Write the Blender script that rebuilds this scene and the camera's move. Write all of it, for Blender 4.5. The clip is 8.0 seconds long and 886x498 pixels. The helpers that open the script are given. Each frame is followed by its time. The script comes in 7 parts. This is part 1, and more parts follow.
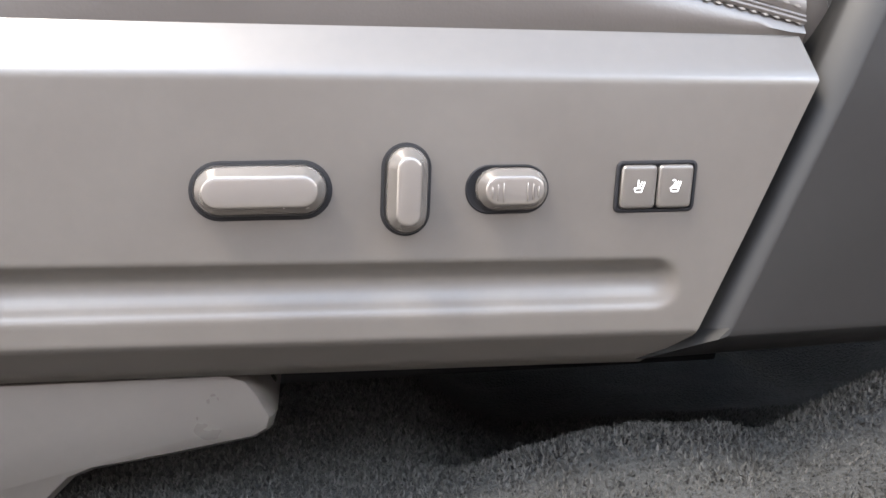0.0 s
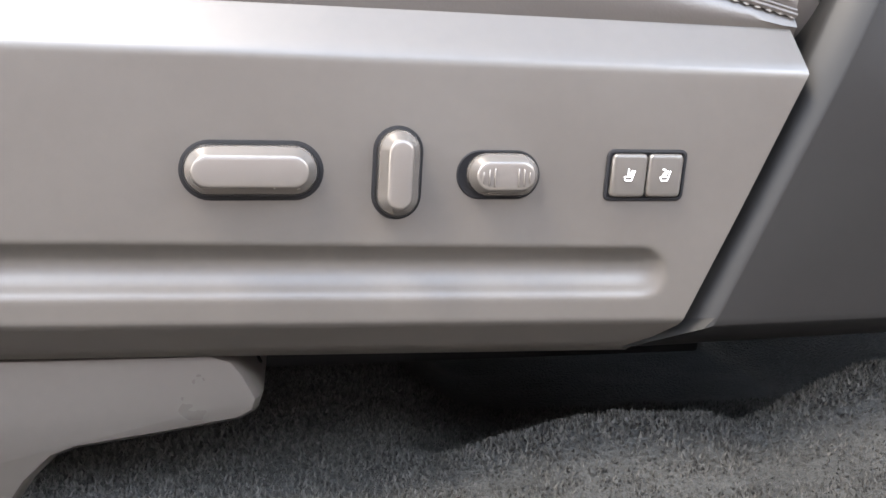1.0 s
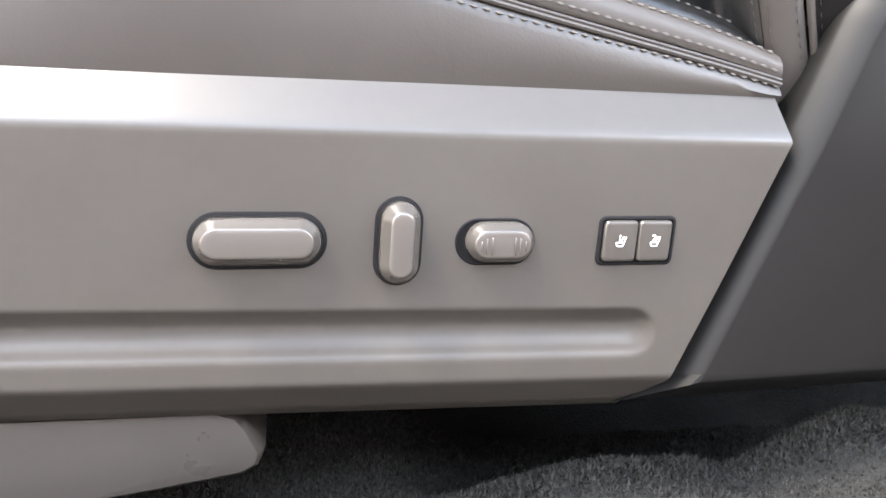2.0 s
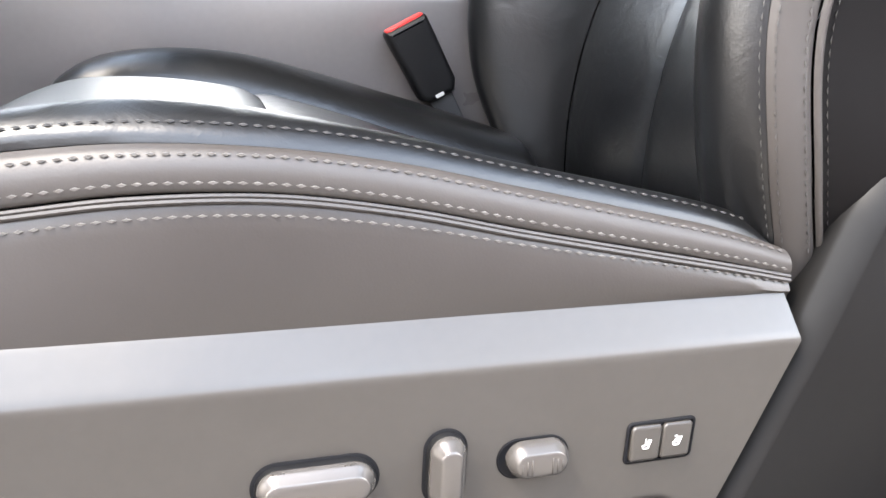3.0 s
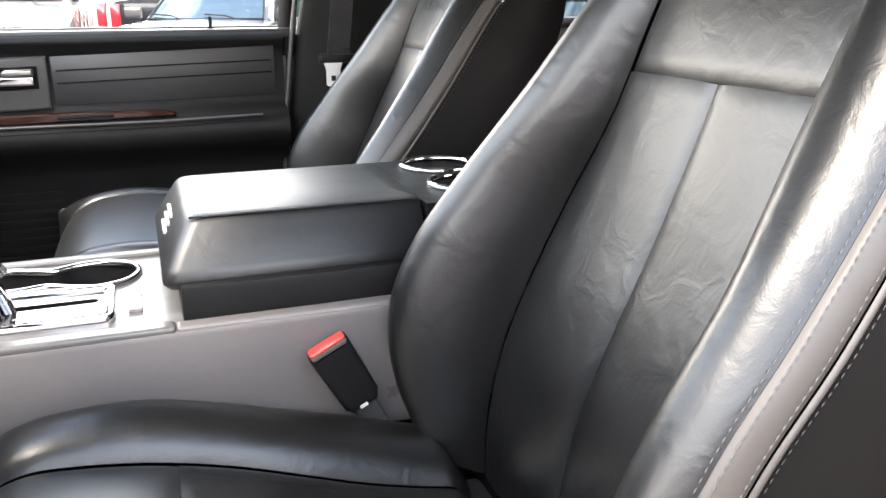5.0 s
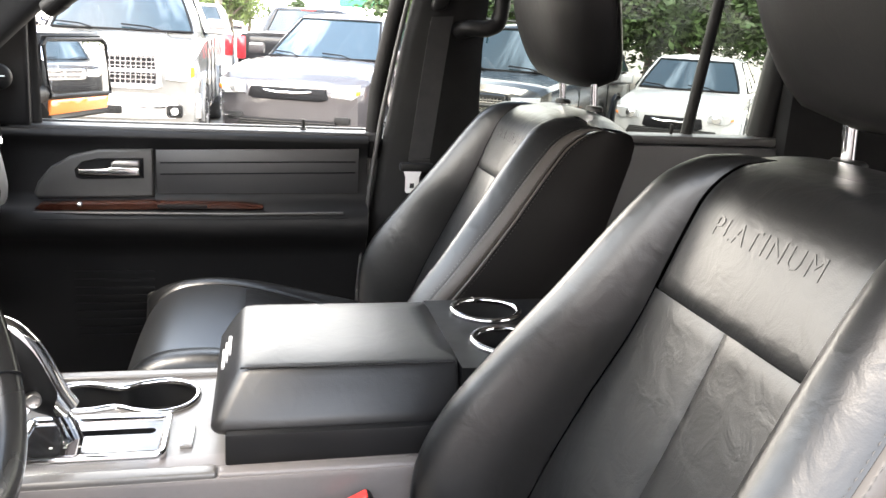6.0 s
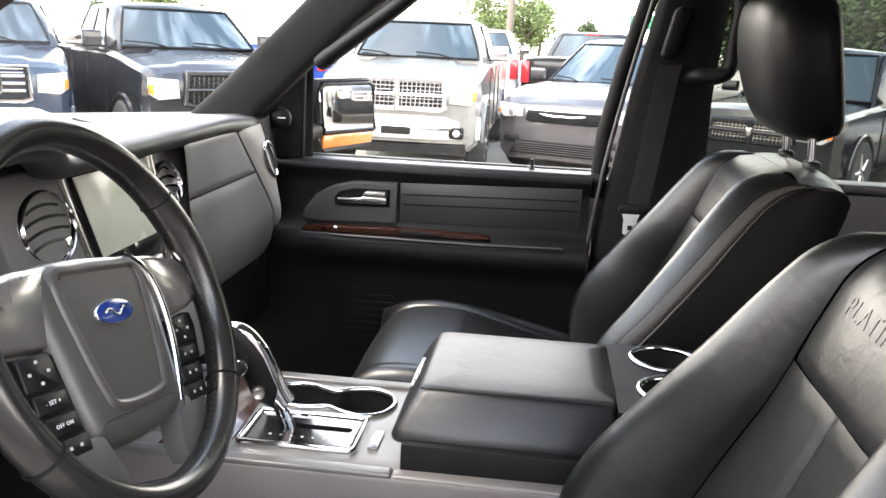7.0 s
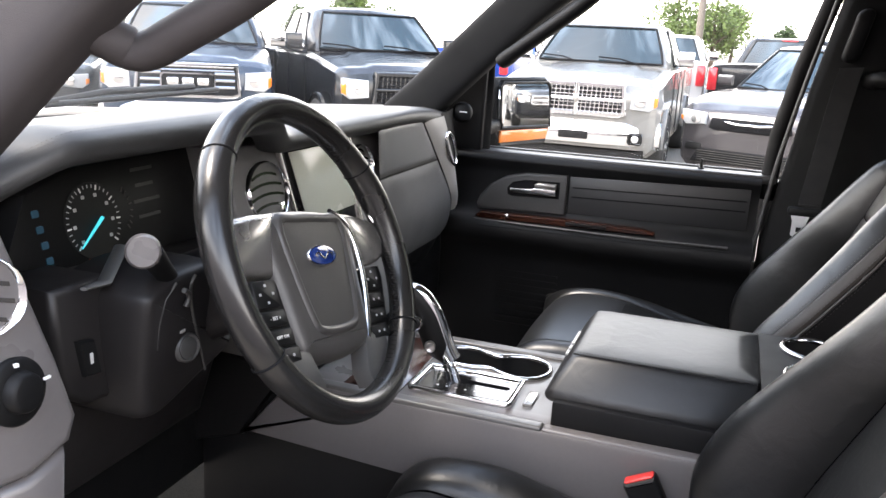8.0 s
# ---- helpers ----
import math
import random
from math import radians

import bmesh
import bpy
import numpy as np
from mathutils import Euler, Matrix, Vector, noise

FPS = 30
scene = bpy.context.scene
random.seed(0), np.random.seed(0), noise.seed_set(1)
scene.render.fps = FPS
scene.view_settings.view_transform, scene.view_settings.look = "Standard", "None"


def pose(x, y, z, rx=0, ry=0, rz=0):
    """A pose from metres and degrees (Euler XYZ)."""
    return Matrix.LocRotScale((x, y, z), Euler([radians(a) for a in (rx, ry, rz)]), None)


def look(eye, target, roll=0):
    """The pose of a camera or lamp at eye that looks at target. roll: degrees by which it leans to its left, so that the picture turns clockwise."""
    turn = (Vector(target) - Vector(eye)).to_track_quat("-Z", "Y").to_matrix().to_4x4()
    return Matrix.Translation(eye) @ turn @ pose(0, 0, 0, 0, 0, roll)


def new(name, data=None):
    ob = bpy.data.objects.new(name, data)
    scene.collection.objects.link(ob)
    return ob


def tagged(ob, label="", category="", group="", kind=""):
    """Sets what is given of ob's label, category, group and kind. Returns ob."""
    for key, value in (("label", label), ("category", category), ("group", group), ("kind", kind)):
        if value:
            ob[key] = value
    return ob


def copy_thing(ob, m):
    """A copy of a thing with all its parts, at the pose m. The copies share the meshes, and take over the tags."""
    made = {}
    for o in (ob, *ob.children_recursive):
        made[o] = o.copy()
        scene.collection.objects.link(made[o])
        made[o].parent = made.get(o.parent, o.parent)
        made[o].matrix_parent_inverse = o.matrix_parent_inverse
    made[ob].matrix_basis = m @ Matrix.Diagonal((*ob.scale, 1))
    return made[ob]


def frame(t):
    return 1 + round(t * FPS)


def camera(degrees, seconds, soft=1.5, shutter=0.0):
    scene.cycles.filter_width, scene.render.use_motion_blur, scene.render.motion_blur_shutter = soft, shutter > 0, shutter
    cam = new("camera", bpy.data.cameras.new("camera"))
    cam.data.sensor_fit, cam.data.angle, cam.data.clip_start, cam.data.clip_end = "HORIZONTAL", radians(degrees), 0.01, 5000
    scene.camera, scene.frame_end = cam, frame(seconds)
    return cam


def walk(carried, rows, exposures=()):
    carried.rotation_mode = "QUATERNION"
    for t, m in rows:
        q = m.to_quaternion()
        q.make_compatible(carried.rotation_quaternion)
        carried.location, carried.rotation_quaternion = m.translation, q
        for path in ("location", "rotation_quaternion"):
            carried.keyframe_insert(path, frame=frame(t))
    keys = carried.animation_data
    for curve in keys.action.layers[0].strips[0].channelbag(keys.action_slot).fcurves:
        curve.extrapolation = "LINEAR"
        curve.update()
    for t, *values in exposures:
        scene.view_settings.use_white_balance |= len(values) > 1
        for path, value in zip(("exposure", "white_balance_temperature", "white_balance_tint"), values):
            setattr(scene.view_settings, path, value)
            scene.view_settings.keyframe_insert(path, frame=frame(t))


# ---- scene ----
cam = camera(56.8, 8.0)
EXPOSURES = [(0.0, 3.5, 6850, 10), (1.0, 3.5, 6850, 10), (2.5, 3.28, 6850, 10), (3.5, 3.2, 6800, 10), (4.5, 3.1, 6850, 10), (5.8, 3.15, 7200, 10),
             (6.5, 2.9, 7200, 10), (7.0, 2.65, 7100, 10), (8.0, 2.28, 6850, 12)]
PATH = [
    (0, (-0.004, 0.077, 0.314), (0.309, 2.023, -0.031), -0.2),
    (0.5, (-0.011, 0.077, 0.311), (0.33, 2.017, -0.037), 0.5),
    (1, (-0.008, 0.077, 0.311), (0.35, 2.011, -0.055), 1.2),
    (1.2, (-0.01, 0.079, 0.309), (0.37, 2.009, -0.049), 1.4),
    (2.3, (-0.027, 0.07, 0.377), (0.387, 1.982, -0.039), 1.9),
    (2.5, (-0.042, 0.078, 0.404), (0.415, 1.968, -0.062), 1.9),
    (2.9, (-0.054, 0.09, 0.475), (0.432, 1.951, -0.072), 0.4),
    (3, (-0.057, 0.095, 0.491), (0.444, 1.949, -0.068), 0.7),
    (3.2, (-0.057, 0.1, 0.525), (0.451, 1.943, -0.064), -0.2),
    (3.5, (-0.067, 0.104, 0.571), (0.474, 1.927, -0.0475), -0.3),
    (4, (-0.074, 0.119, 0.654), (0.561, 1.911, 0.029), 0.3),
    (4.5, (-0.052, 0.141, 0.732), (0.612, 1.926, 0.119), -0.5),
    (4.7, (-0.042, 0.146, 0.764), (0.621, 1.934, 0.16), -0.4),
    (5.8, (0.008, 0.133, 0.95), (0.541, 1.989, 0.431), 2.7),
    (6, (0.025, 0.118, 0.977), (0.459, 2.003, 0.468), 3.2),
    (6.5, (0.082, 0.071, 1.021), (0.176, 2.007, 0.525), 3.0),
    (7, (0.14, 0.019, 1.04), (-0.086, 1.944, 0.547), 2.5),
    (7.5, (0.176, -0.033, 1.039), (-0.296, 1.845, 0.538), 2.8),
    (8, (0.178, -0.107, 1.031), (-0.452, 1.724, 0.53), 2.9),
]
walk(cam, [(t, look(eye, target, roll)) for t, eye, target, roll in PATH], EXPOSURES)

# ---- light ----
world = bpy.data.worlds.new("sky")
scene.world = world
world.use_nodes = True
wn = world.node_tree
wn.nodes.clear()
SUN_EL, SUN_AZ = radians(62), radians(-115)
sky = wn.nodes.new("ShaderNodeTexSky")
sky.sky_type = "NISHITA"
sky.sun_disc = False
sky.sun_elevation = SUN_EL
sky.sun_rotation = SUN_AZ
sky.dust_density = 2.5
sky.ozone_density = 1.0
cloud = wn.nodes.new("ShaderNodeTexNoise")
cloud.inputs["Scale"].default_value = 4.5
cloud.inputs["Detail"].default_value = 6.0
cloud.inputs["Roughness"].default_value = 0.6
ramp = wn.nodes.new("ShaderNodeMapRange")
ramp.inputs[1].default_value, ramp.inputs[2].default_value = 0.46, 0.60
ramp.inputs[3].default_value, ramp.inputs[4].default_value = 0.06, 1.0
mixw = wn.nodes.new("ShaderNodeMix")
mixw.data_type = "RGBA"
haze = wn.nodes.new("ShaderNodeMix")
haze.data_type = "RGBA"
haze.inputs["A"].default_value = (20.0, 19.2, 18.6, 1)
haze.inputs["B"].default_value = (12.0, 15.0, 19.6, 1)
height = wn.nodes.new("ShaderNodeSeparateXYZ")
veil = wn.nodes.new("ShaderNodeMapRange")
veil.interpolation_type = "SMOOTHSTEP"
veil.inputs[1].default_value, veil.inputs[2].default_value = 0.10, 0.75
low = wn.nodes.new("ShaderNodeMath")
low.operation = "MULTIPLY_ADD"
low.inputs[1].default_value, low.inputs[2].default_value = -0.27, 0.22
thick = wn.nodes.new("ShaderNodeMath")
coord = wn.nodes.new("ShaderNodeTexCoord")
bgw = wn.nodes.new("ShaderNodeBackground")
bgw.inputs["Strength"].default_value = 0.12
outw = wn.nodes.new("ShaderNodeOutputWorld")
wn.links.new(coord.outputs["Generated"], cloud.inputs["Vector"])
wn.links.new(coord.outputs["Generated"], height.inputs[0])
wn.links.new(height.outputs["Z"], veil.inputs[0])
wn.links.new(veil.outputs[0], haze.inputs["Factor"])
wn.links.new(haze.outputs["Result"], mixw.inputs["B"])
wn.links.new(veil.outputs[0], low.inputs[0])
wn.links.new(cloud.outputs["Fac"], thick.inputs[0])
wn.links.new(low.outputs[0], thick.inputs[1])
wn.links.new(thick.outputs[0], ramp.inputs[0])
wn.links.new(ramp.outputs[0], mixw.inputs["Factor"])
wn.links.new(sky.outputs["Color"], mixw.inputs["A"])
wn.links.new(mixw.outputs["Result"], bgw.inputs["Color"])
wn.links.new(bgw.outputs[0], outw.inputs[0])

sun_data = bpy.data.lights.new("sun", "SUN")
sun_data.energy, sun_data.angle, sun_data.color = 1.0, radians(14), (1.0, 0.95, 0.88)
sun = new("sun", sun_data)
SUN_DIR = Vector((math.sin(SUN_AZ) * math.cos(SUN_EL), math.cos(SUN_AZ) * math.cos(SUN_EL), math.sin(SUN_EL)))
sun.matrix_world = look(SUN_DIR * 40, (0, 0, 0))


# ---- materials ----
def mat(name, base, rough=0.5, metal=0.0, vary=0.12, scale=6.0, grain=400.0, bump=0.0, dist=0.0006,
        kind="noise", coat=0.0, spec=0.5, wear=0.08, island=0.0, emit=None, crease=0.0):
    """A surface with large stains (scale), fine grain (grain) and relief (bump, of depth dist in metres)."""
    m = bpy.data.materials.new(name)
    m.use_nodes = True
    nt = m.node_tree
    p = nt.nodes["Principled BSDF"]
    p.inputs["Metallic"].default_value = metal
    p.inputs["Coat Weight"].default_value = coat
    p.inputs["Coat Roughness"].default_value = 0.06
    p.inputs["Specular IOR Level"].default_value = spec
    tc = nt.nodes.new("ShaderNodeTexCoord")
    big = nt.nodes.new("ShaderNodeTexNoise")
    big.inputs["Scale"].default_value, big.inputs["Detail"].default_value = scale, 5.0
    fine = nt.nodes.new("ShaderNodeTexVoronoi" if kind in ("leather", "perf", "cell") else "ShaderNodeTexNoise")
    fine.inputs["Scale"].default_value = grain
    nt.links.new(tc.outputs["Object"], big.inputs["Vector"])
    nt.links.new(tc.outputs["Object"], fine.inputs["Vector"])
    fine_out = fine.outputs["Distance"] if kind in ("leather", "perf", "cell") else fine.outputs["Fac"]
    col = nt.nodes.new("ShaderNodeMix")
    col.data_type = "RGBA"
    b = Vector(base)
    col.inputs["A"].default_value = (*(b * (1 - vary)), 1)
    col.inputs["B"].default_value = (*(b * (1 + vary)), 1)
    nt.links.new(big.outputs["Fac"], col.inputs["Factor"])
    last = col.outputs["Result"]
    col2 = nt.nodes.new("ShaderNodeMix")
    col2.data_type, col2.blend_type = "RGBA", "MULTIPLY"
    col2.inputs["Factor"].default_value = min(1.0, vary * 1.6)
    nt.links.new(last, col2.inputs["A"])
    nt.links.new(fine_out, col2.inputs["B"])
    last = col2.outputs["Result"] if kind in ("noise", "carpet") and vary > 0 else last
    if island:
        info = nt.nodes.new("ShaderNodeNewGeometry")
        hue = nt.nodes.new("ShaderNodeMapRange")
        hue.inputs[3].default_value, hue.inputs[4].default_value = 1 - island, 1 + island
        nt.links.new(info.outputs["Random Per Island"], hue.inputs[0])
        mul = nt.nodes.new("ShaderNodeVectorMath")
        mul.operation = "SCALE"
        nt.links.new(last, mul.inputs[0])
        nt.links.new(hue.outputs[0], mul.inputs["Scale"])
        last = mul.outputs[0]
    nt.links.new(last, p.inputs["Base Color"])
    rr = nt.nodes.new("ShaderNodeMapRange")
    rr.inputs[1].default_value, rr.inputs[2].default_value = 0.3, 0.7
    rr.inputs[3].default_value, rr.inputs[4].default_value = max(0.02, rough - wear), min(1.0, rough + wear)
    nt.links.new(big.outputs["Fac"], rr.inputs[0])
    nt.links.new(rr.outputs[0], p.inputs["Roughness"])
    if bump:
        bp = nt.nodes.new("ShaderNodeBump")
        bp.inputs["Strength"].default_value, bp.inputs["Distance"].default_value = bump, dist
        nt.links.new(fine_out, bp.inputs["Height"])
        nt.links.new(bp.outputs[0], p.inputs["Normal"])
        if crease:
            fold = nt.nodes.new("ShaderNodeTexNoise")
            fold.inputs["Scale"].default_value, fold.inputs["Detail"].default_value, fold.inputs["Distortion"].default_value = 34.0, 4.0, 0.8
            nt.links.new(tc.outputs["Object"], fold.inputs["Vector"])
            bp2 = nt.nodes.new("ShaderNodeBump")
            bp2.inputs["Strength"].default_value, bp2.inputs["Distance"].default_value = crease, 0.004
            nt.links.new(fold.outputs["Fac"], bp2.inputs["Height"])
            nt.links.new(bp2.outputs[0], bp.inputs["Normal"])
    if emit:
        p.inputs["Emission Color"].default_value = (*emit[:3], 1)
        p.inputs["Emission Strength"].default_value = emit[3]
    return m


def glass(name, tint=(1, 1, 1), gloss=0.9):
    """A thin pane: clear, with the gloss that its angle gives it."""
    m = bpy.data.materials.new(name)
    m.use_nodes = True
    nt = m.node_tree
    nt.nodes.clear()
    out = nt.nodes.new("ShaderNodeOutputMaterial")
    mix = nt.nodes.new("ShaderNodeMixShader")
    tr = nt.nodes.new("ShaderNodeBsdfTransparent")
    tr.inputs[0].default_value = (*tint, 1)
    gl = nt.nodes.new("ShaderNodeBsdfGlossy")
    gl.inputs["Roughness"].default_value = 0.02
    gl.inputs[0].default_value = (gloss, gloss, gloss, 1)
    lw = nt.nodes.new("ShaderNodeLayerWeight")
    lw.inputs["Blend"].default_value = 0.5
    power = nt.nodes.new("ShaderNodeMath")
    power.operation = "POWER"
    power.inputs[1].default_value = 5.0
    share = nt.nodes.new("ShaderNodeMath")
    share.operation = "MULTIPLY_ADD"
    share.inputs[1].default_value, share.inputs[2].default_value = 0.9, 0.05
    nt.links.new(lw.outputs["Facing"], power.inputs[0])
    nt.links.new(power.outputs[0], share.inputs[0])
    nt.links.new(share.outputs[0], mix.inputs[0])
    nt.links.new(tr.outputs[0], mix.inputs[1])
    nt.links.new(gl.outputs[0], mix.inputs[2])
    nt.links.new(mix.outputs[0], out.inputs[0])
    return m


M_SHIELD = mat("grey_shield_plastic", (0.046, 0.0408, 0.0355), 0.34, vary=0.10, scale=9, grain=160, spec=0.60)
M_COVER = mat("charcoal_cover_plastic", (0.0080, 0.0076, 0.0073), 0.46, vary=0.10, scale=9, grain=160, spec=0.15)
M_SWITCH = mat("satin_switch_plastic", (0.115, 0.105, 0.096), 0.25, metal=0.5, vary=0.05, scale=30, grain=160, wear=0.03)
M_GAP = mat("black_gap", (0.008, 0.008, 0.009), 0.6, vary=0.1, scale=20, spec=0.1)
M_LEATHER = mat("black_leather", (0.0036, 0.0037, 0.0040), 0.36, vary=0.12, scale=5, grain=700, bump=0.10, dist=0.0004, kind="leather", wear=0.04, spec=0.58, crease=0.22)
M_PAD = mat("head_restraint_leather", (0.0040, 0.0040, 0.0043), 0.45, vary=0.12, scale=5, grain=700, bump=0.1, dist=0.0004, kind="leather", wear=0.05, spec=0.28, crease=0.14)
M_ARM = mat("armrest_leather", (0.0070, 0.0068, 0.0072), 0.44, vary=0.12, scale=5, grain=700, bump=0.12, dist=0.0004, kind="leather", wear=0.04, spec=0.60, crease=0.14)
M_PERF = mat("perforated_black_leather", (0.0050, 0.0052, 0.0056), 0.42, vary=0.12, scale=5, grain=420, bump=0.10, dist=0.0004, kind="perf", wear=0.03, spec=1.0)
M_SIDE = mat("side_leather", (0.034, 0.0295, 0.0265), 0.34, vary=0.18, scale=8, grain=700, bump=0.08, dist=0.0004, kind="leather", wear=0.04, crease=0.08)
M_BAND = mat("piping_leather", (0.043, 0.0375, 0.034), 0.46, vary=0.15, scale=10, grain=900, bump=0.06, dist=0.0004, kind="leather", wear=0.03, spec=0.45, crease=0.10)
M_SHELL = mat("seat_back_vinyl", (0.0036, 0.0030, 0.0030), 0.55, vary=0.15, scale=8, grain=500, kind="leather", spec=0.12)
M_THREAD = mat("grey_thread", (0.125, 0.115, 0.105), 0.7, vary=0.15, scale=60, grain=900)
M_DTHREAD = mat("dark_thread", (0.060, 0.057, 0.055), 0.7, vary=0.15, scale=60, grain=900)
M_BLACK = mat("black_plastic", (0.0062, 0.0062, 0.0066), 0.50, vary=0.14, scale=12, grain=900, spec=0.22)
M_COLUMN = mat("column_plastic", (0.0140, 0.0126, 0.0130), 0.48, vary=0.14, scale=12, grain=900, spec=0.3)
M_DASH = mat("dash_vinyl", (0.026, 0.026, 0.027), 0.42, vary=0.12, scale=6, grain=700, bump=0.15, dist=0.0006, kind="leather")
M_GLOVE = mat("glove_box_vinyl", (0.082, 0.0825, 0.084), 0.42, vary=0.10, scale=6, grain=700, bump=0.12, dist=0.0005, kind="leather")
M_STACK = mat("stack_grey_plastic", (0.155, 0.153, 0.150), 0.42, vary=0.08, scale=9, grain=160)
M_DASHTOP = mat("dash_top_vinyl", (0.026, 0.026, 0.0265), 0.48, vary=0.10, scale=5, grain=650, bump=0.2, dist=0.0006, kind="leather")
M_GLOSS = mat("gloss_black", (0.010, 0.010, 0.011), 0.10, vary=0.1, scale=15, coat=0.5)
M_SILVER = mat("silver_plastic", (0.105, 0.101, 0.098), 0.34, metal=0.25, vary=0.06, scale=14, grain=160)
M_STRIP = mat("satin_end_strip", (0.33, 0.32, 0.305), 0.36, metal=0.15, vary=0.05, scale=14)
M_CONSOLE = mat("console_side_plastic", (0.115, 0.106, 0.105), 0.34, vary=0.07, scale=5, grain=160)
M_TRIM = mat("grey_trim_plastic", (0.052, 0.051, 0.050), 0.45, vary=0.08, scale=9, grain=160)
M_HUB = mat("hub_grey_plastic", (0.050, 0.0465, 0.044), 0.40, vary=0.08, scale=9, grain=160)
M_FIELD = mat("hub_grained_vinyl", (0.036, 0.0335, 0.032), 0.5, vary=0.10, scale=9, grain=420, bump=0.25, dist=0.0005, kind="leather")
M_CHROME = mat("chrome", (0.78, 0.78, 0.79), 0.09, metal=1.0, vary=0.03, scale=20, wear=0.04)
M_SATIN = mat("satin_metal", (0.40, 0.385, 0.37), 0.27, metal=0.85, vary=0.02, scale=4, wear=0.02)
M_TONGUE = mat("brushed_steel", (0.72, 0.72, 0.73), 0.42, metal=0.35, vary=0.03, scale=30, wear=0.03)
M_WOOD = mat("dark_burl_wood", (0.052, 0.017, 0.010), 0.16, vary=0.55, scale=38, grain=180, coat=0.7)
# for the added unseen wall; pale so the leather and console reflect it
M_ADDED_WALL = mat("added_bounce_wall", (0.39, 0.350, 0.345), 0.9, vary=0.3, scale=1.2, grain=40, bump=0.5, dist=0.01)
M_CARPET = mat("charcoal_carpet", (0.034, 0.034, 0.0325), 0.95, vary=0.45, scale=30, grain=420, bump=0.9, dist=0.004, kind="carpet", spec=0.1)
M_TUFT = mat("carpet_tufts", (0.038, 0.0370, 0.0345), 0.95, vary=0.35, scale=25, grain=300, spec=0.1, island=0.6)
M_RIMLEATHER = mat("rim_leather", (0.015, 0.0143, 0.0140), 0.26, vary=0.12, scale=8, grain=120, bump=0.08, dist=0.0006, wear=0.06)
M_HEAD = mat("headliner_cloth", (0.26, 0.25, 0.235), 0.9, vary=0.06, scale=10, grain=900, bump=0.3, dist=0.0006)
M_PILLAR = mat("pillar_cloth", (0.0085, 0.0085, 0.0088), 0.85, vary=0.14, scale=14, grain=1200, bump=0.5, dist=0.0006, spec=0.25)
M_BELT = mat("belt_webbing", (0.014, 0.014, 0.015), 0.75, vary=0.15, scale=30, grain=1500, bump=0.5, dist=0.0005)
M_RED = mat("red_button", (0.62, 0.035, 0.03), 0.4, vary=0.06, scale=40)
M_WHITE = mat("white_print", (0.80, 0.80, 0.78), 0.6, vary=0.02, scale=60)
M_GREY = mat("grey_print", (0.42, 0.42, 0.42), 0.6, vary=0.02, scale=60)
M_BLUE = mat("blue_enamel", (0.010, 0.030, 0.16), 0.12, vary=0.1, scale=60, coat=0.6)
M_NEEDLE = mat("cyan_needle", (0.05, 0.50, 0.62), 0.4, vary=0.05, scale=60, emit=(0.05, 0.55, 0.70, 0.25))
M_BLUELIT = mat("blue_lit_print", (0.008, 0.028, 0.048), 0.4, vary=0.05, scale=60, emit=(0.02, 0.10, 0.17, 0.05))
M_REDLIT = mat("red_lit_print", (0.45, 0.05, 0.03), 0.4, vary=0.05, scale=60)
# glare on the dark screen is put into this pale base colour
M_SCREEN_GLARE = mat("screen_glare_glass", (0.55, 0.57, 0.48), 0.22, vary=0.05, scale=6, coat=0.15, spec=0.4)
M_MIRROR = mat("mirror_silver", (0.85, 0.86, 0.87), 0.015, metal=1.0, vary=0.01, scale=5, wear=0.0)
M_AMBER = mat("amber_lens", (0.75, 0.20, 0.02), 0.15, vary=0.1, scale=60, coat=0.5)
M_REDLENS = mat("red_lens", (0.55, 0.02, 0.03), 0.15, vary=0.1, scale=40, coat=0.5)
M_LENS = mat("clear_lamp_lens", (0.62, 0.63, 0.64), 0.10, metal=0.5, vary=0.15, scale=25, coat=0.8)
M_RUBBER = mat("tyre_rubber", (0.020, 0.020, 0.020), 0.8, vary=0.2, scale=20, grain=300, bump=0.3, dist=0.002)
M_RIM = mat("wheel_alloy", (0.50, 0.50, 0.51), 0.28, metal=0.9, vary=0.06, scale=8)
M_TINT = mat("tinted_car_glass", (0.012, 0.026, 0.034), 0.02, vary=0.1, scale=3, wear=0.01, spec=1.0)
M_ASPHALT = mat("asphalt", (0.30, 0.268, 0.228), 0.9, vary=0.25, scale=0.6, grain=60, bump=0.6, dist=0.006)
# lit copy of the pillar trim: daylight on the driver's side put into colour
M_APILLAR_LIT = mat("pillar_trim_lit", (0.038, 0.0325, 0.0335), 0.75, vary=0.12, scale=14, grain=1200, bump=0.4, dist=0.0006)
M_DIM = mat("dim_display_print", (0.028, 0.027, 0.027), 0.5, vary=0.05, scale=60)
M_DIAL = mat("matt_dial_black", (0.006, 0.006, 0.0065), 0.45, vary=0.1, scale=15, spec=0.2)
M_BARK = mat("bark", (0.10, 0.075, 0.055), 0.9, vary=0.3, scale=3, grain=25, bump=0.8, dist=0.03)
M_LEAF = mat("leaves", (0.11, 0.165, 0.038), 0.55, vary=0.3, scale=0.8, grain=20, island=0.5)
M_LEAF2 = mat("dark_leaves", (0.045, 0.085, 0.022), 0.55, vary=0.3, scale=0.8, grain=20, island=0.5)
M_POLE = mat("brown_grey_pole", (0.13, 0.11, 0.09), 0.6, vary=0.12, scale=2)
M_SIGN = mat("green_sign", (0.02, 0.20, 0.10), 0.5, vary=0.06, scale=3)
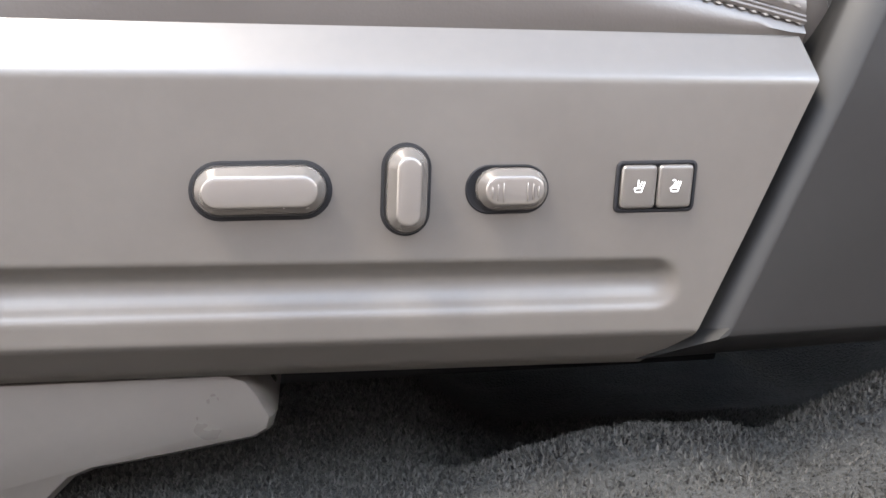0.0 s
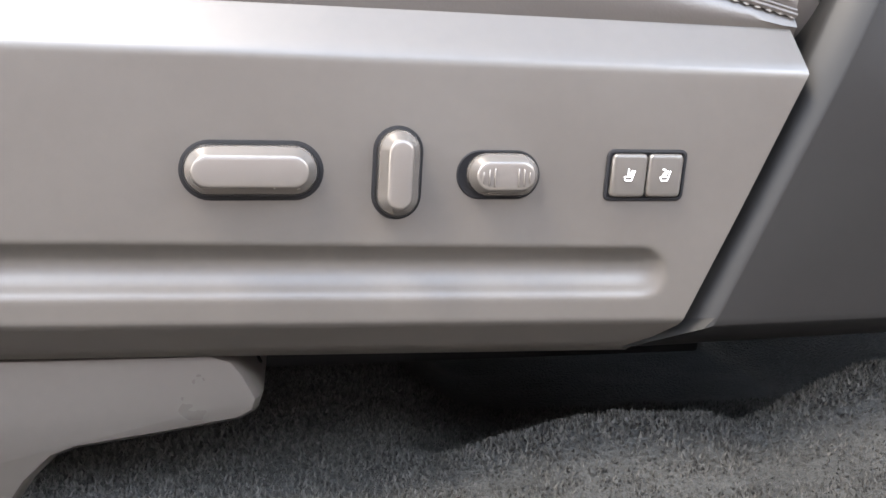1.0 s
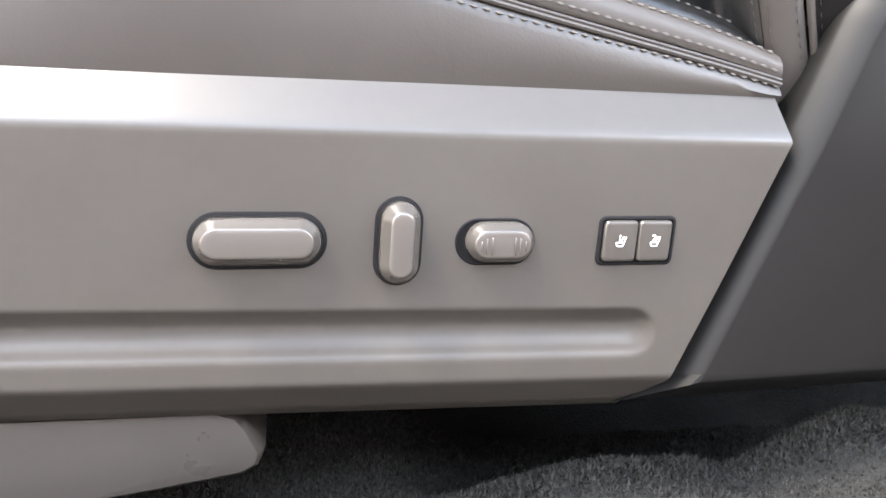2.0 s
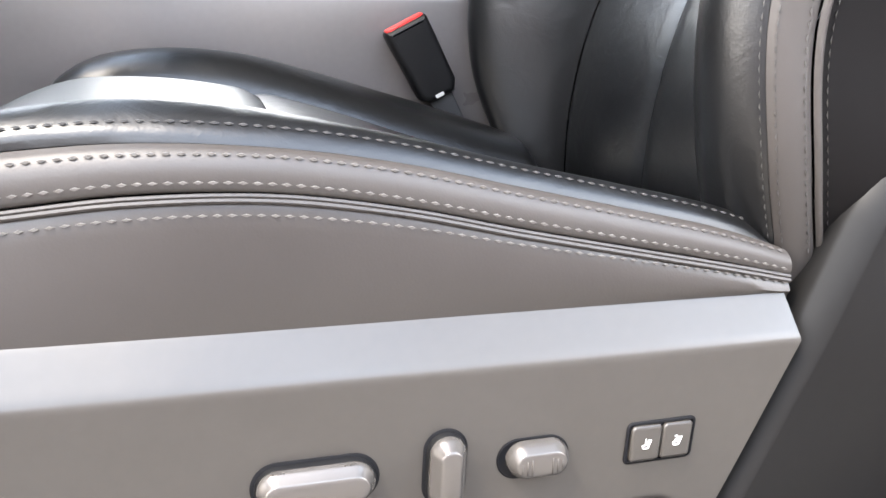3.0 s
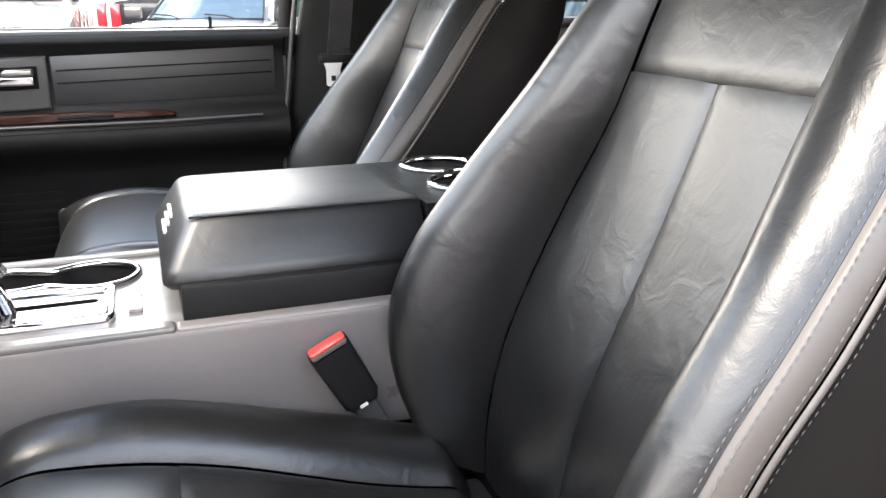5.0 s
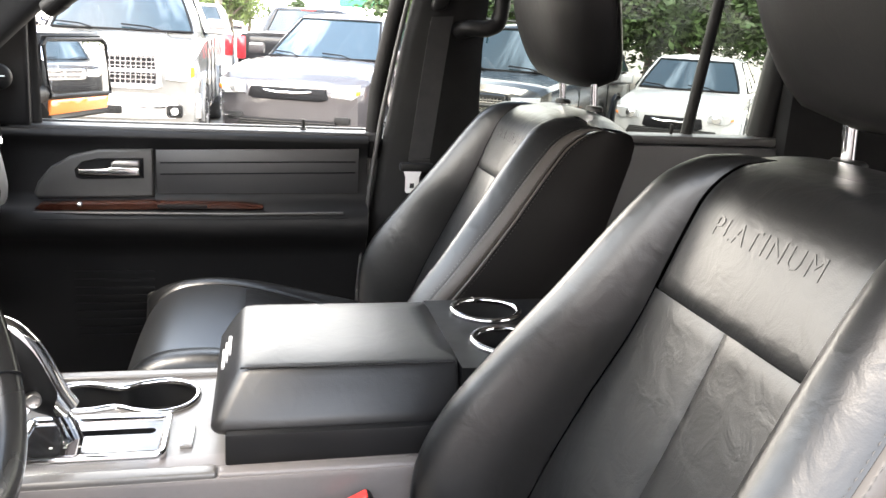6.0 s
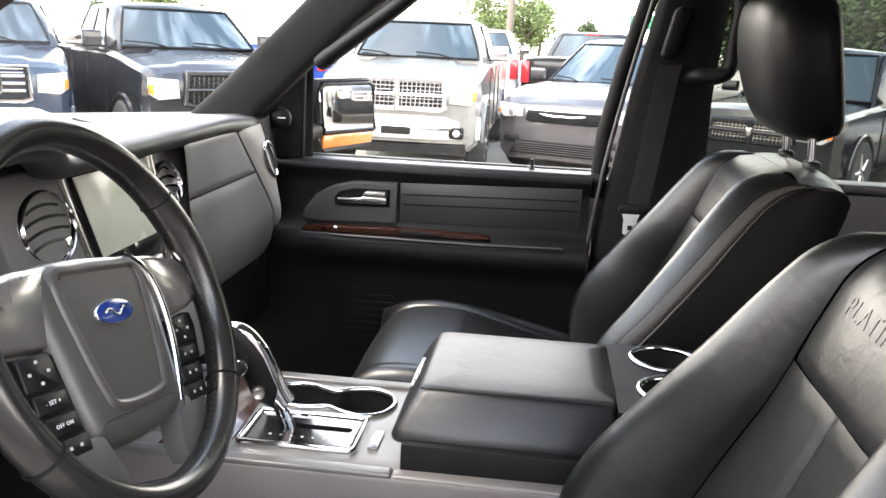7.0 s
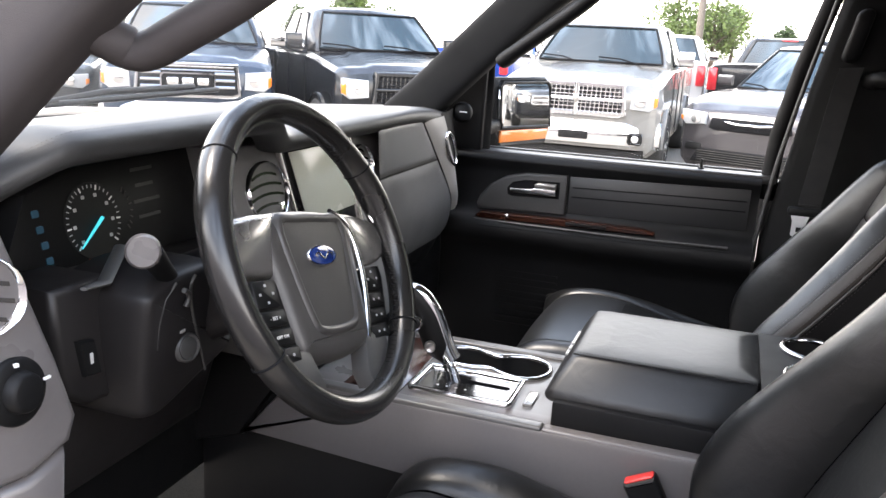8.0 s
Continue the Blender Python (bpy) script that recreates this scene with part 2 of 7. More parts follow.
M_GLASS = glass("window_glass", (0.97, 0.98, 0.97), 0.8)
M_SHADE = glass("tinted_window_glass", (0.36, 0.385, 0.365), 0.8)


def paint(name, base, metal=0.25):
    return mat(name, base, 0.20, metal=metal, vary=0.05, scale=1.5, grain=900, coat=0.35, wear=0.04, spec=0.4)


P_WHITE = paint("white_paint", (0.44, 0.44, 0.44), 0.0)
P_BLACK = paint("black_paint", (0.012, 0.013, 0.015))
P_NAVY = paint("navy_paint", (0.018, 0.030, 0.052))
P_GREY = paint("granite_grey_paint", (0.068, 0.063, 0.066), 0.3)
P_DGREY = paint("dark_grey_paint", (0.010, 0.011, 0.013), 0.3)
P_BLUE = paint("blue_paint", (0.02, 0.06, 0.30))
P_PEARL = paint("pearl_silver_paint", (0.20, 0.198, 0.192), 0.35)
P_SILVER = paint("silver_paint", (0.50, 0.51, 0.52), 0.6)

# ---- building helpers ----
BASE = {}


def thing(name, base, label, category, group="", kind=""):
    """An Empty at the thing's base; its parts hang below it."""
    ob = new(name)
    ob.empty_display_size = 0.05
    ob.location = base
    BASE[ob] = Vector(base)
    return tagged(ob, label, category, group, kind)


def mesh_of(name, bm, material, sharp=47):
    bmesh.ops.recalc_face_normals(bm, faces=bm.faces)
    me = bpy.data.meshes.new(name)
    bm.to_mesh(me)
    bm.free()
    me.materials.append(material)
    me.shade_smooth()
    me.set_sharp_from_angle(angle=radians(sharp))
    return me


def part(name, bm, material, parent, label="", sharp=47):
    """Links a bmesh, given in world places, as one mesh object under a thing or a part."""
    base = BASE[parent]
    bmesh.ops.translate(bm, verts=bm.verts, vec=-base)
    ob = new(name, mesh_of(name, bm, material, sharp))
    ob.parent = parent
    BASE[ob] = base
    return tagged(ob, label)


def lone(name, bm, material, label, category="", kind="", sharp=47, group=""):
    """A thing of one mesh, in world places."""
    ob = new(name, mesh_of(name, bm, material, sharp))
    BASE[ob] = Vector((0, 0, 0))
    return tagged(ob, label, category, group, kind)


def loft(bm, rings, closed=True, cap=True):
    """Skins a list of rings, each a list of as many places."""
    rows = [[bm.verts.new(p) for p in r] for r in rings]
    n = len(rows[0])
    for a, b in zip(rows, rows[1:]):
        for i in range(n if closed else n - 1):
            j = (i + 1) % n
            bm.faces.new((a[i], a[j], b[j], b[i]))
    if cap and closed:
        bm.faces.new(rows[0][::-1])
        bm.faces.new(rows[-1])
    return bm


def box(bm, x0, x1, y0, y1, z0, z1, r=0.0, seg=2):
    """A block with rounded edges."""
    made = bmesh.ops.create_cube(bm, size=1.0)
    vs = made["verts"]
    for v in vs:
        v.co = Vector(((x0 + x1) / 2 + v.co.x * (x1 - x0), (y0 + y1) / 2 + v.co.y * (y1 - y0), (z0 + z1) / 2 + v.co.z * (z1 - z0)))
    if r:
        es = list({e for v in vs for e in v.link_edges})
        bmesh.ops.bevel(bm, geom=es, offset=r, segments=seg, affect="EDGES", profile=0.6)
    return bm


def spline(pts, n=8, closed=False):
    """Catmull-Rom through the places."""
    pts = [Vector(p) for p in pts]
    k, out = len(pts), []
    for i in range(k if closed else k - 1):
        if closed:
            a, b, c, d = pts[i - 1], pts[i], pts[(i + 1) % k], pts[(i + 2) % k]
        else:
            a, b, c, d = pts[max(i - 1, 0)], pts[i], pts[i + 1], pts[min(i + 2, k - 1)]
        for s in range(n):
            t = s / n
            out.append(0.5 * ((2 * b) + (c - a) * t + (2 * a - 5 * b + 4 * c - d) * t * t + (3 * b - a - 3 * c + d) * t ** 3))
    if not closed:
        out.append(pts[-1])
    return out


def curve1(xs, ys):
    """A smooth function through (x, y) pairs."""
    xs, ys = list(xs), list(ys)
    m = [(ys[min(i + 1, len(xs) - 1)] - ys[max(i - 1, 0)]) / (xs[min(i + 1, len(xs) - 1)] - xs[max(i - 1, 0)]) for i in range(len(xs))]

    def f(x):
        if x <= xs[0]:
            return ys[0]
        if x >= xs[-1]:
            return ys[-1]
        i = max(k for k in range(len(xs) - 1) if xs[k] <= x)
        h = xs[i + 1] - xs[i]
        t = (x - xs[i]) / h
        return ((2 * t ** 3 - 3 * t * t + 1) * ys[i] + (t ** 3 - 2 * t * t + t) * h * m[i]
                + (-2 * t ** 3 + 3 * t * t) * ys[i + 1] + (t ** 3 - t * t) * h * m[i + 1])
    return f


def tube(bm, pts, radius, seg=10, closed=False, flat=1.0, up=(0, 0, 1)):
    """A round bar along places; radius a number or one for each place; flat squashes it along up."""
    pts = [Vector(p) for p in pts]
    n = len(pts)
    rings = []
    for i, p in enumerate(pts):
        d = (pts[(i + 1) % n] - pts[i - 1]) if closed else (pts[min(i + 1, n - 1)] - pts[max(i - 1, 0)])
        d.normalize()
        u = Vector(up)
        a = d.cross(u)
        a = d.cross(Vector((1, 0, 0))) if a.length < 1e-3 else a
        a.normalize()
        b = a.cross(d)
        r = radius[i] if isinstance(radius, (list, tuple)) else radius
        rings.append([p + r * (math.cos(q) * a + flat * math.sin(q) * b) for q in (2 * math.pi * k / seg for k in range(seg))])
    if closed:
        rings.append(rings[0])
        loft(bm, rings, True, False)
        bmesh.ops.remove_doubles(bm, verts=bm.verts, dist=1e-7)
        return bm
    return loft(bm, rings, True, True)


def inset(poly, d):
    """A 2D outline drawn in by d."""
    n, out = len(poly), []
    area = sum(poly[i][0] * poly[(i + 1) % n][1] - poly[(i + 1) % n][0] * poly[i][1] for i in range(n))
    s = 1 if area > 0 else -1
    for i in range(n):
        p, q, r = Vector(poly[i - 1][:2]), Vector(poly[i][:2]), Vector(poly[(i + 1) % n][:2])
        e, f = (q - p).normalized(), (r - q).normalized()
        m = Vector((-e.y, e.x)) + Vector((-f.y, f.x))
        m = m.normalized() / max(0.5, (m.normalized()).dot(Vector((-e.y, e.x))))
        out.append((q.x + s * d * m.x, q.y + s * d * m.y))
    return out


def puff(bm, poly, levels, place):
    """A raised shape: outline poly at levels of (inset, height), set in space by place(u, v, height)."""
    return loft(bm, [[place(u, v, h) for u, v in inset(poly, d)] for d, h in levels])


def stadium(cx, cy, w, h, n=8):
    """A bar with round ends."""
    r = min(w, h) / 2
    a, b = w / 2 - r, h / 2 - r
    out = []
    for sx, sy, q0 in ((1, 1, 0), (-1, 1, 90), (-1, -1, 180), (1, -1, 270)):
        for k in range(n + 1):
            q = radians(q0 + 90 * k / n)
            p = (cx + sx * a + r * math.cos(q), cy + sy * b + r * math.sin(q))
            if not out or math.dist(out[-1], p) > 1e-6:
                out.append(p)
    return out[:-1] if math.dist(out[0], out[-1]) < 1e-6 else out


def rrect(cx, cy, w, h, r, n=4):
    out = []
    for sx, sy, q0 in ((1, 1, 0), (-1, 1, 90), (-1, -1, 180), (1, -1, 270)):
        for k in range(n + 1):
            q = radians(q0 + 90 * k / n)
            out.append((cx + sx * (w / 2 - r) + r * math.cos(q), cy + sy * (h / 2 - r) + r * math.sin(q)))
    return out


def ellipse(cx, cy, a, b, n=28):
    return [(cx + a * math.cos(2 * math.pi * k / n), cy + b * math.sin(2 * math.pi * k / n)) for k in range(n)]


def patch(bm, rows, dip=0.003, wide=0.007, sides="lrtb"):
    """A soft panel from a grid of places, its edges drawn in as at a seam."""
    ni, nj = len(rows), len(rows[0])
    pts = [[Vector(p) for p in r] for r in rows]
    out = []
    for i in range(ni):
        line = []
        for j in range(nj):
            du = pts[min(i + 1, ni - 1)][j] - pts[max(i - 1, 0)][j]
            dv = pts[i][min(j + 1, nj - 1)] - pts[i][max(j - 1, 0)]
            nrm = dv.cross(du)
            nrm = nrm.normalized() if nrm.length > 1e-9 else Vector((0, 0, 1))
            ds = [9.0]
            if "l" in sides:
                ds.append((pts[i][j] - pts[i][0]).length)
            if "r" in sides:
                ds.append((pts[i][j] - pts[i][-1]).length)
            if "t" in sides:
                ds.append((pts[i][j] - pts[0][j]).length)
            if "b" in sides:
                ds.append((pts[i][j] - pts[-1][j]).length)
            line.append((pts[i][j], nrm, dip * math.exp(-(min(ds) / wide) ** 2)))
        out.append(line)
    vs = [[bm.verts.new(p - n * d) for p, n, d in line] for line in out]
    for i in range(ni - 1):
        for j in range(nj - 1):
            bm.faces.new((vs[i][j], vs[i][j + 1], vs[i + 1][j + 1], vs[i + 1][j]))
    return bm


def stitches(bm, pts, step=0.006, size=0.0042, thick=0.0009, up=(0, 0, 1)):
    """Single stitches along a line of places."""
    pts = [Vector(p) for p in pts]
    carry = 0.0
    for a, b in zip(pts, pts[1:]):
        seg = b - a
        ln = seg.length
        if ln < 1e-6:
            continue
        d = seg / ln
        s = carry
        u = Vector(up)
        side = d.cross(u)
        if side.length < 1e-3:
            side = d.cross(Vector((1, 0, 0)))
        side.normalize()
        w = side.cross(d)
        while s < ln:
            c = a + d * s
            e = d * size / 2
            vs = [bm.verts.new(c - e), bm.verts.new(c + side * thick), bm.verts.new(c + w * thick), bm.verts.new(c - side * thick),
                  bm.verts.new(c + e)]
            for q in ((0, 1, 2), (0, 2, 3), (4, 2, 1), (4, 3, 2), (0, 3, 1), (4, 1, 3)):
                bm.faces.new([vs[k] for k in q])
            s += step
        carry = s - ln
    return bm


def lathe(bm, profile, centre, axis, n=32, ref=(0, 0, 1)):
    """Turns (radius, height) pairs about an axis."""
    ax = Vector(axis).normalized()
    a = ax.cross(Vector(ref))
    a = ax.cross(Vector((1, 0, 0))) if a.length < 1e-3 else a
    a.normalize()
    b = ax.cross(a)
    c = Vector(centre)
    rings = [[c + ax * h + max(r, 1e-5) * (math.cos(q) * a + math.sin(q) * b) for q in (2 * math.pi * k / n for k in range(n))] for r, h in profile]
    return loft(bm, rings, True, True)


def smooth01(a, b, x):
    t = min(1.0, max(0.0, (x - a) / (b - a)))
    return t * t * (3 - 2 * t)


def letters(text, size, place, depth=0.0006):
    """Raised letters of the built-in font, set by place(u, v, h), centred."""
    cu = bpy.data.curves.new("letters", "FONT")
    cu.body, cu.size, cu.align_x, cu.align_y = text, size, "CENTER", "CENTER"
    cu.extrude, cu.space_character = depth, 1.22
    cu.resolution_u = 2
    tmp = bpy.data.objects.new("letters", cu)
    me = bpy.data.meshes.new_from_object(tmp)
    bpy.data.objects.remove(tmp)
    bm = bmesh.new()
    bm.from_mesh(me)
    bpy.data.meshes.remove(me)
    for v in bm.verts:
        v.co = place(v.co.x, v.co.y, v.co.z + depth)
    return bm


CY = 1.12          # the cabin's middle
GROUND = -0.62


# ---- seats ----
# the cushion's lines along x: heights of the four thread rows and of the seams
SEAT_X = (-0.22, -0.16, -0.10, -0.04, 0.02, 0.08, 0.14, 0.20, 0.26)
ROW_LIP = curve1(SEAT_X, (0.434, 0.437, 0.4405, 0.437, 0.428, 0.414, 0.400, 0.385, 0.363))
ROW_TOP = curve1(SEAT_X, (0.423, 0.426, 0.4305, 0.429, 0.420, 0.406, 0.392, 0.377, 0.358))
ROW_LOW = curve1(SEAT_X, (0.409, 0.412, 0.4175, 0.416, 0.407, 0.393, 0.380, 0.367, 0.351))
ROW_SIDE = curve1(SEAT_X, (0.400, 0.402, 0.4075, 0.407, 0.398, 0.384, 0.371, 0.358, 0.344))
SEAM_NEAR = curve1(SEAT_X, (0.432, 0.440, 0.4455, 0.440, 0.427, 0.410, 0.394, 0.378, 0.358))
SEAM_FAR = curve1(SEAT_X, (0.428, 0.431, 0.428, 0.419, 0.404, 0.385, 0.366, 0.352, 0.343))
FAR_AT = curve1(SEAT_X, (0.149, 0.146, 0.143, 0.140, 0.137, 0.132, 0.127, 0.122, 0.117))
BOLSTER_Z = curve1(SEAT_X, (0.446, 0.451, 0.456, 0.451, 0.436, 0.418, 0.400, 0.380, 0.362))


def soft(bm, rows, centre, dip=0.003, wide=0.007, sides="lrtb"):
    """patch() with its outer side away from centre(p)."""
    i, j = len(rows) // 2, len(rows[0]) // 2
    a, b, c = Vector(rows[i][j]), Vector(rows[i + 1][j]) if i + 1 < len(rows) else Vector(rows[i - 1][j]), Vector(rows[i][j + 1]) if j + 1 < len(rows[0]) else Vector(rows[i][j - 1])
    n = (c - a).cross(b - a)
    if n.dot(a - centre(a)) < 0:
        rows = [list(reversed(r)) for r in rows]
        sides = sides.translate(str.maketrans("lr", "rl"))
    return patch(bm, rows, dip, wide, sides)


def sample(ctrl, n):
    """Even samples of a smooth curve through (v, z) pairs."""
    pts = spline([(v, z, 0) for v, z in ctrl], 10)
    ln = [0.0]
    for a, b in zip(pts, pts[1:]):
        ln.append(ln[-1] + (b - a).length)
    out, k = [], 0
    for s in range(n + 1):
        d = ln[-1] * s / n
        while k < len(ln) - 2 and ln[k + 1] < d:
            k += 1
        t = (d - ln[k]) / max(1e-9, ln[k + 1] - ln[k])
        p = pts[k].lerp(pts[k + 1], min(1, max(0, t)))
        out.append((p.x, p.y))
    return out


def cushion(parent, yc, s, dx, dz):
    """The seat cushion: side leather, cords, stitched roll, bolsters, inserts and front."""
    def drop(x):
        t = min(1.0, max(0.0, (-0.140 - x) / 0.088))
        return 0.085 * (1 - math.sqrt(1 - t * t))

    def cross(x):
        z0, z1, z2, z3 = ROW_LIP(x), ROW_TOP(x), ROW_LOW(x), ROW_SIDE(x)
        zn, zf, e, zi, d = SEAM_NEAR(x), SEAM_FAR(x), FAR_AT(x), BOLSTER_Z(x), drop(x)
        pull = 0.012 * smooth01(-0.04, -0.23, x)
        edge, top = z3 + 0.0045, 0.55 * z0 + 0.45 * z1
        side = [(-0.236, 0.322), (-0.242, 0.345), (-0.2445, 0.5 * (0.345 + z3)), (-0.2425, z3), (-0.2405, edge)]
        band = [(-0.2400, edge + 0.001), (-0.2425, z2 - 0.002), (-0.2425, 0.5 * (z1 + z2)), (-0.2395, z1), (-0.2335, top)]
        k = 1 - smooth01(-0.09, 0.10, x)
        lip = [(-0.2325, top), (-0.2280, z0 + 0.0006), (-0.2180, z0 + 0.0055 + 0.002 * k), (-0.2040, zn + 0.0045 + 0.002 * k), (-0.186, zn)]
        w = e + 0.186
        ins = [(-0.186 + w * q, zn + (zf - zn) * q + (0.0045 + 0.005 * k) * math.sin(math.pi * q) ** 0.7) for q in (0, 0.08, 0.2, 0.35, 0.5, 0.65, 0.8, 0.92, 1)]
        bol = [(e, zf), (e + 0.28 * (0.2 - e), 0.45 * zf + 0.55 * zi + 0.003), (e + 0.65 * (0.2 - e), zi - 0.001), (0.200, zi), (0.213, zi - 0.007), (0.222, zi - 0.028), (0.226, 0.36), (0.224, 0.30)]
        tuck = 0.050 * smooth01(0.222, 0.266, x)
        out = []
        for n, c in enumerate((side, band, lip, ins, bol)):
            share = (0.15, 0.22, 1.0, 1.0, 1.0)[n]
            line = []
            for m, (v, z) in enumerate(c):
                f = 0.22 + 0.78 * m / 4 if n == 2 else share
                line.append((v + (pull * smooth01(0.345, 0.40, z) if n < 2 else pull * (1 - m / 4) if n == 2 else 0), z - d * f * smooth01(0.30, 0.40, z) - (tuck if n > 2 and z > 0.32 else 0)))
            out.append(line)
        return out

    xs = [-0.2275 + 0.003 * k for k in range(4)] + [-0.2155 + (0.272 + 0.2155) * k / 64 for k in range(65)]
    secs = [cross(x) for x in xs]

    def rows(c, n, i0=0, i1=None):
        return [[(x + dx, yc + s * v, z + dz) for v, z in sample(sec[c], n)] for x, sec in list(zip(xs, secs))[i0:i1]]

    def mid(p):
        return Vector((p.x, yc, 0.25))
    split = min(range(len(xs)), key=lambda k: abs(xs[k] + 0.034))
    body = part("cushion_side", soft(bmesh.new(), rows(0, 12, 0, -5), mid, 0.0008, 0.003, "r"), M_SIDE, parent, "brown-grey leather cushion side")
    roll = part("piping_roll", soft(bmesh.new(), rows(1, 16, 0, -5), mid, 0.0012, 0.0025, "lr"), M_BAND, parent, "stitched grey-brown leather roll")
    lip = part("lip", soft(bmesh.new(), rows(2, 18, 0, -5), mid, 0.0016, 0.003, "lr"), M_LEATHER, parent, "black leather edge bolster")
    part("front_insert", soft(bmesh.new(), rows(3, 40, 0, split + 1), mid, 0.0034, 0.006, "lrb"), M_PERF, parent, "perforated leather thigh panel")
    rear = rows(3, 40, split)
    part("rear_insert", soft(bmesh.new(), [q[:20] for q in rear], mid, 0.0028, 0.006, "lrt"), M_LEATHER, parent)
    part("rear_insert", soft(bmesh.new(), [q[19:] for q in rear], mid, 0.0028, 0.006, "lrt"), M_LEATHER, parent)
    part("bolster", soft(bmesh.new(), rows(4, 24), mid, 0.0022, 0.005, "l"), M_LEATHER, parent)
    bm = bmesh.new()
    ring = [p for c in range(5) for p in rows(c, 8)[0]]
    loft(bm, [ring, [(-0.226 + dx, p[1], min(p[2], 0.33 + dz)) for p in ring], [(-0.215 + dx, p[1], 0.27 + dz) for p in ring]], False, False)
    part("cushion_front", bm, M_LEATHER, parent)
    # two thin cords below the roll
    for up, out, r in ((0.0030, 0.2424, 0.0013), (0.0052, 0.2420, 0.0012)):
        bm = bmesh.new()
        tube(bm, [(x + dx, yc + s * (-out + 0.012 * smooth01(-0.04, -0.23, x)), ROW_SIDE(x) + up + dz - 0.18 * drop(x)) for x in xs[2:-5]], r, 6)
        part("piping_cord", bm, M_BAND, parent)
    # thread: one row on the lip, two on the roll, one below
    for c, row, m, owner, width in ((2, ROW_LIP, M_DTHREAD, lip, 0.0009), (1, ROW_TOP, M_THREAD, roll, 0.0010), (1, ROW_LOW, M_THREAD, roll, 0.0010), (0, ROW_SIDE, M_THREAD, body, 0.0009)):
        line = []
        for x, sec in zip(xs[4:-5], secs[4:-5]):
            f = (0.18, 0.26, 0.20)[c] if row is not ROW_TOP else 0.74
            f = 0.90 if c == 0 else f
            q = sample(sec[c], 40)[int(40 * f)]
            line.append(Vector((x + dx, yc + s * (q[0] - 0.0005), q[1] + dz + 0.0005)))
        part("stitching", stitches(bmesh.new(), line, 0.0062, 0.0046, width, (0, -s * 0.75, 0.65)), m, owner)


# the backrest's lines from hip to shoulder: depth of the middle, seam, edge of the bolster, its height, and how far the band wraps round
BACK_H = (0, 0.12, 0.25, 0.38, 0.52, 0.68, 0.84, 1.0)
BACK_MID = curve1(BACK_H, (-0.0245, -0.0008, 0.0114, 0.0103, 0.0047, 0.0021, 0.0025, -0.0030))
BACK_SEAM = curve1(BACK_H, (0.1566, 0.1578, 0.1579, 0.1560, 0.1502, 0.1308, 0.1247, 0.1242))
BACK_EDGE = curve1(BACK_H, (0.2184, 0.2382, 0.2366, 0.2368, 0.2318, 0.2205, 0.2053, 0.1853))
BACK_RISE = curve1(BACK_H, (0.0292, 0.0695, 0.0933, 0.0921, 0.0735, 0.0462, 0.0177, -0.0120))
WRAP_OUT = curve1(BACK_H, (-0.0045, 0.0005, 0.0032, 0.0072, 0.0110, 0.0108, 0.0082, 0.0047))
WRAP_BACK = curve1(BACK_H, (0.0457, 0.0449, 0.0413, 0.0386, 0.0373, 0.0351, 0.0326, 0.0301))


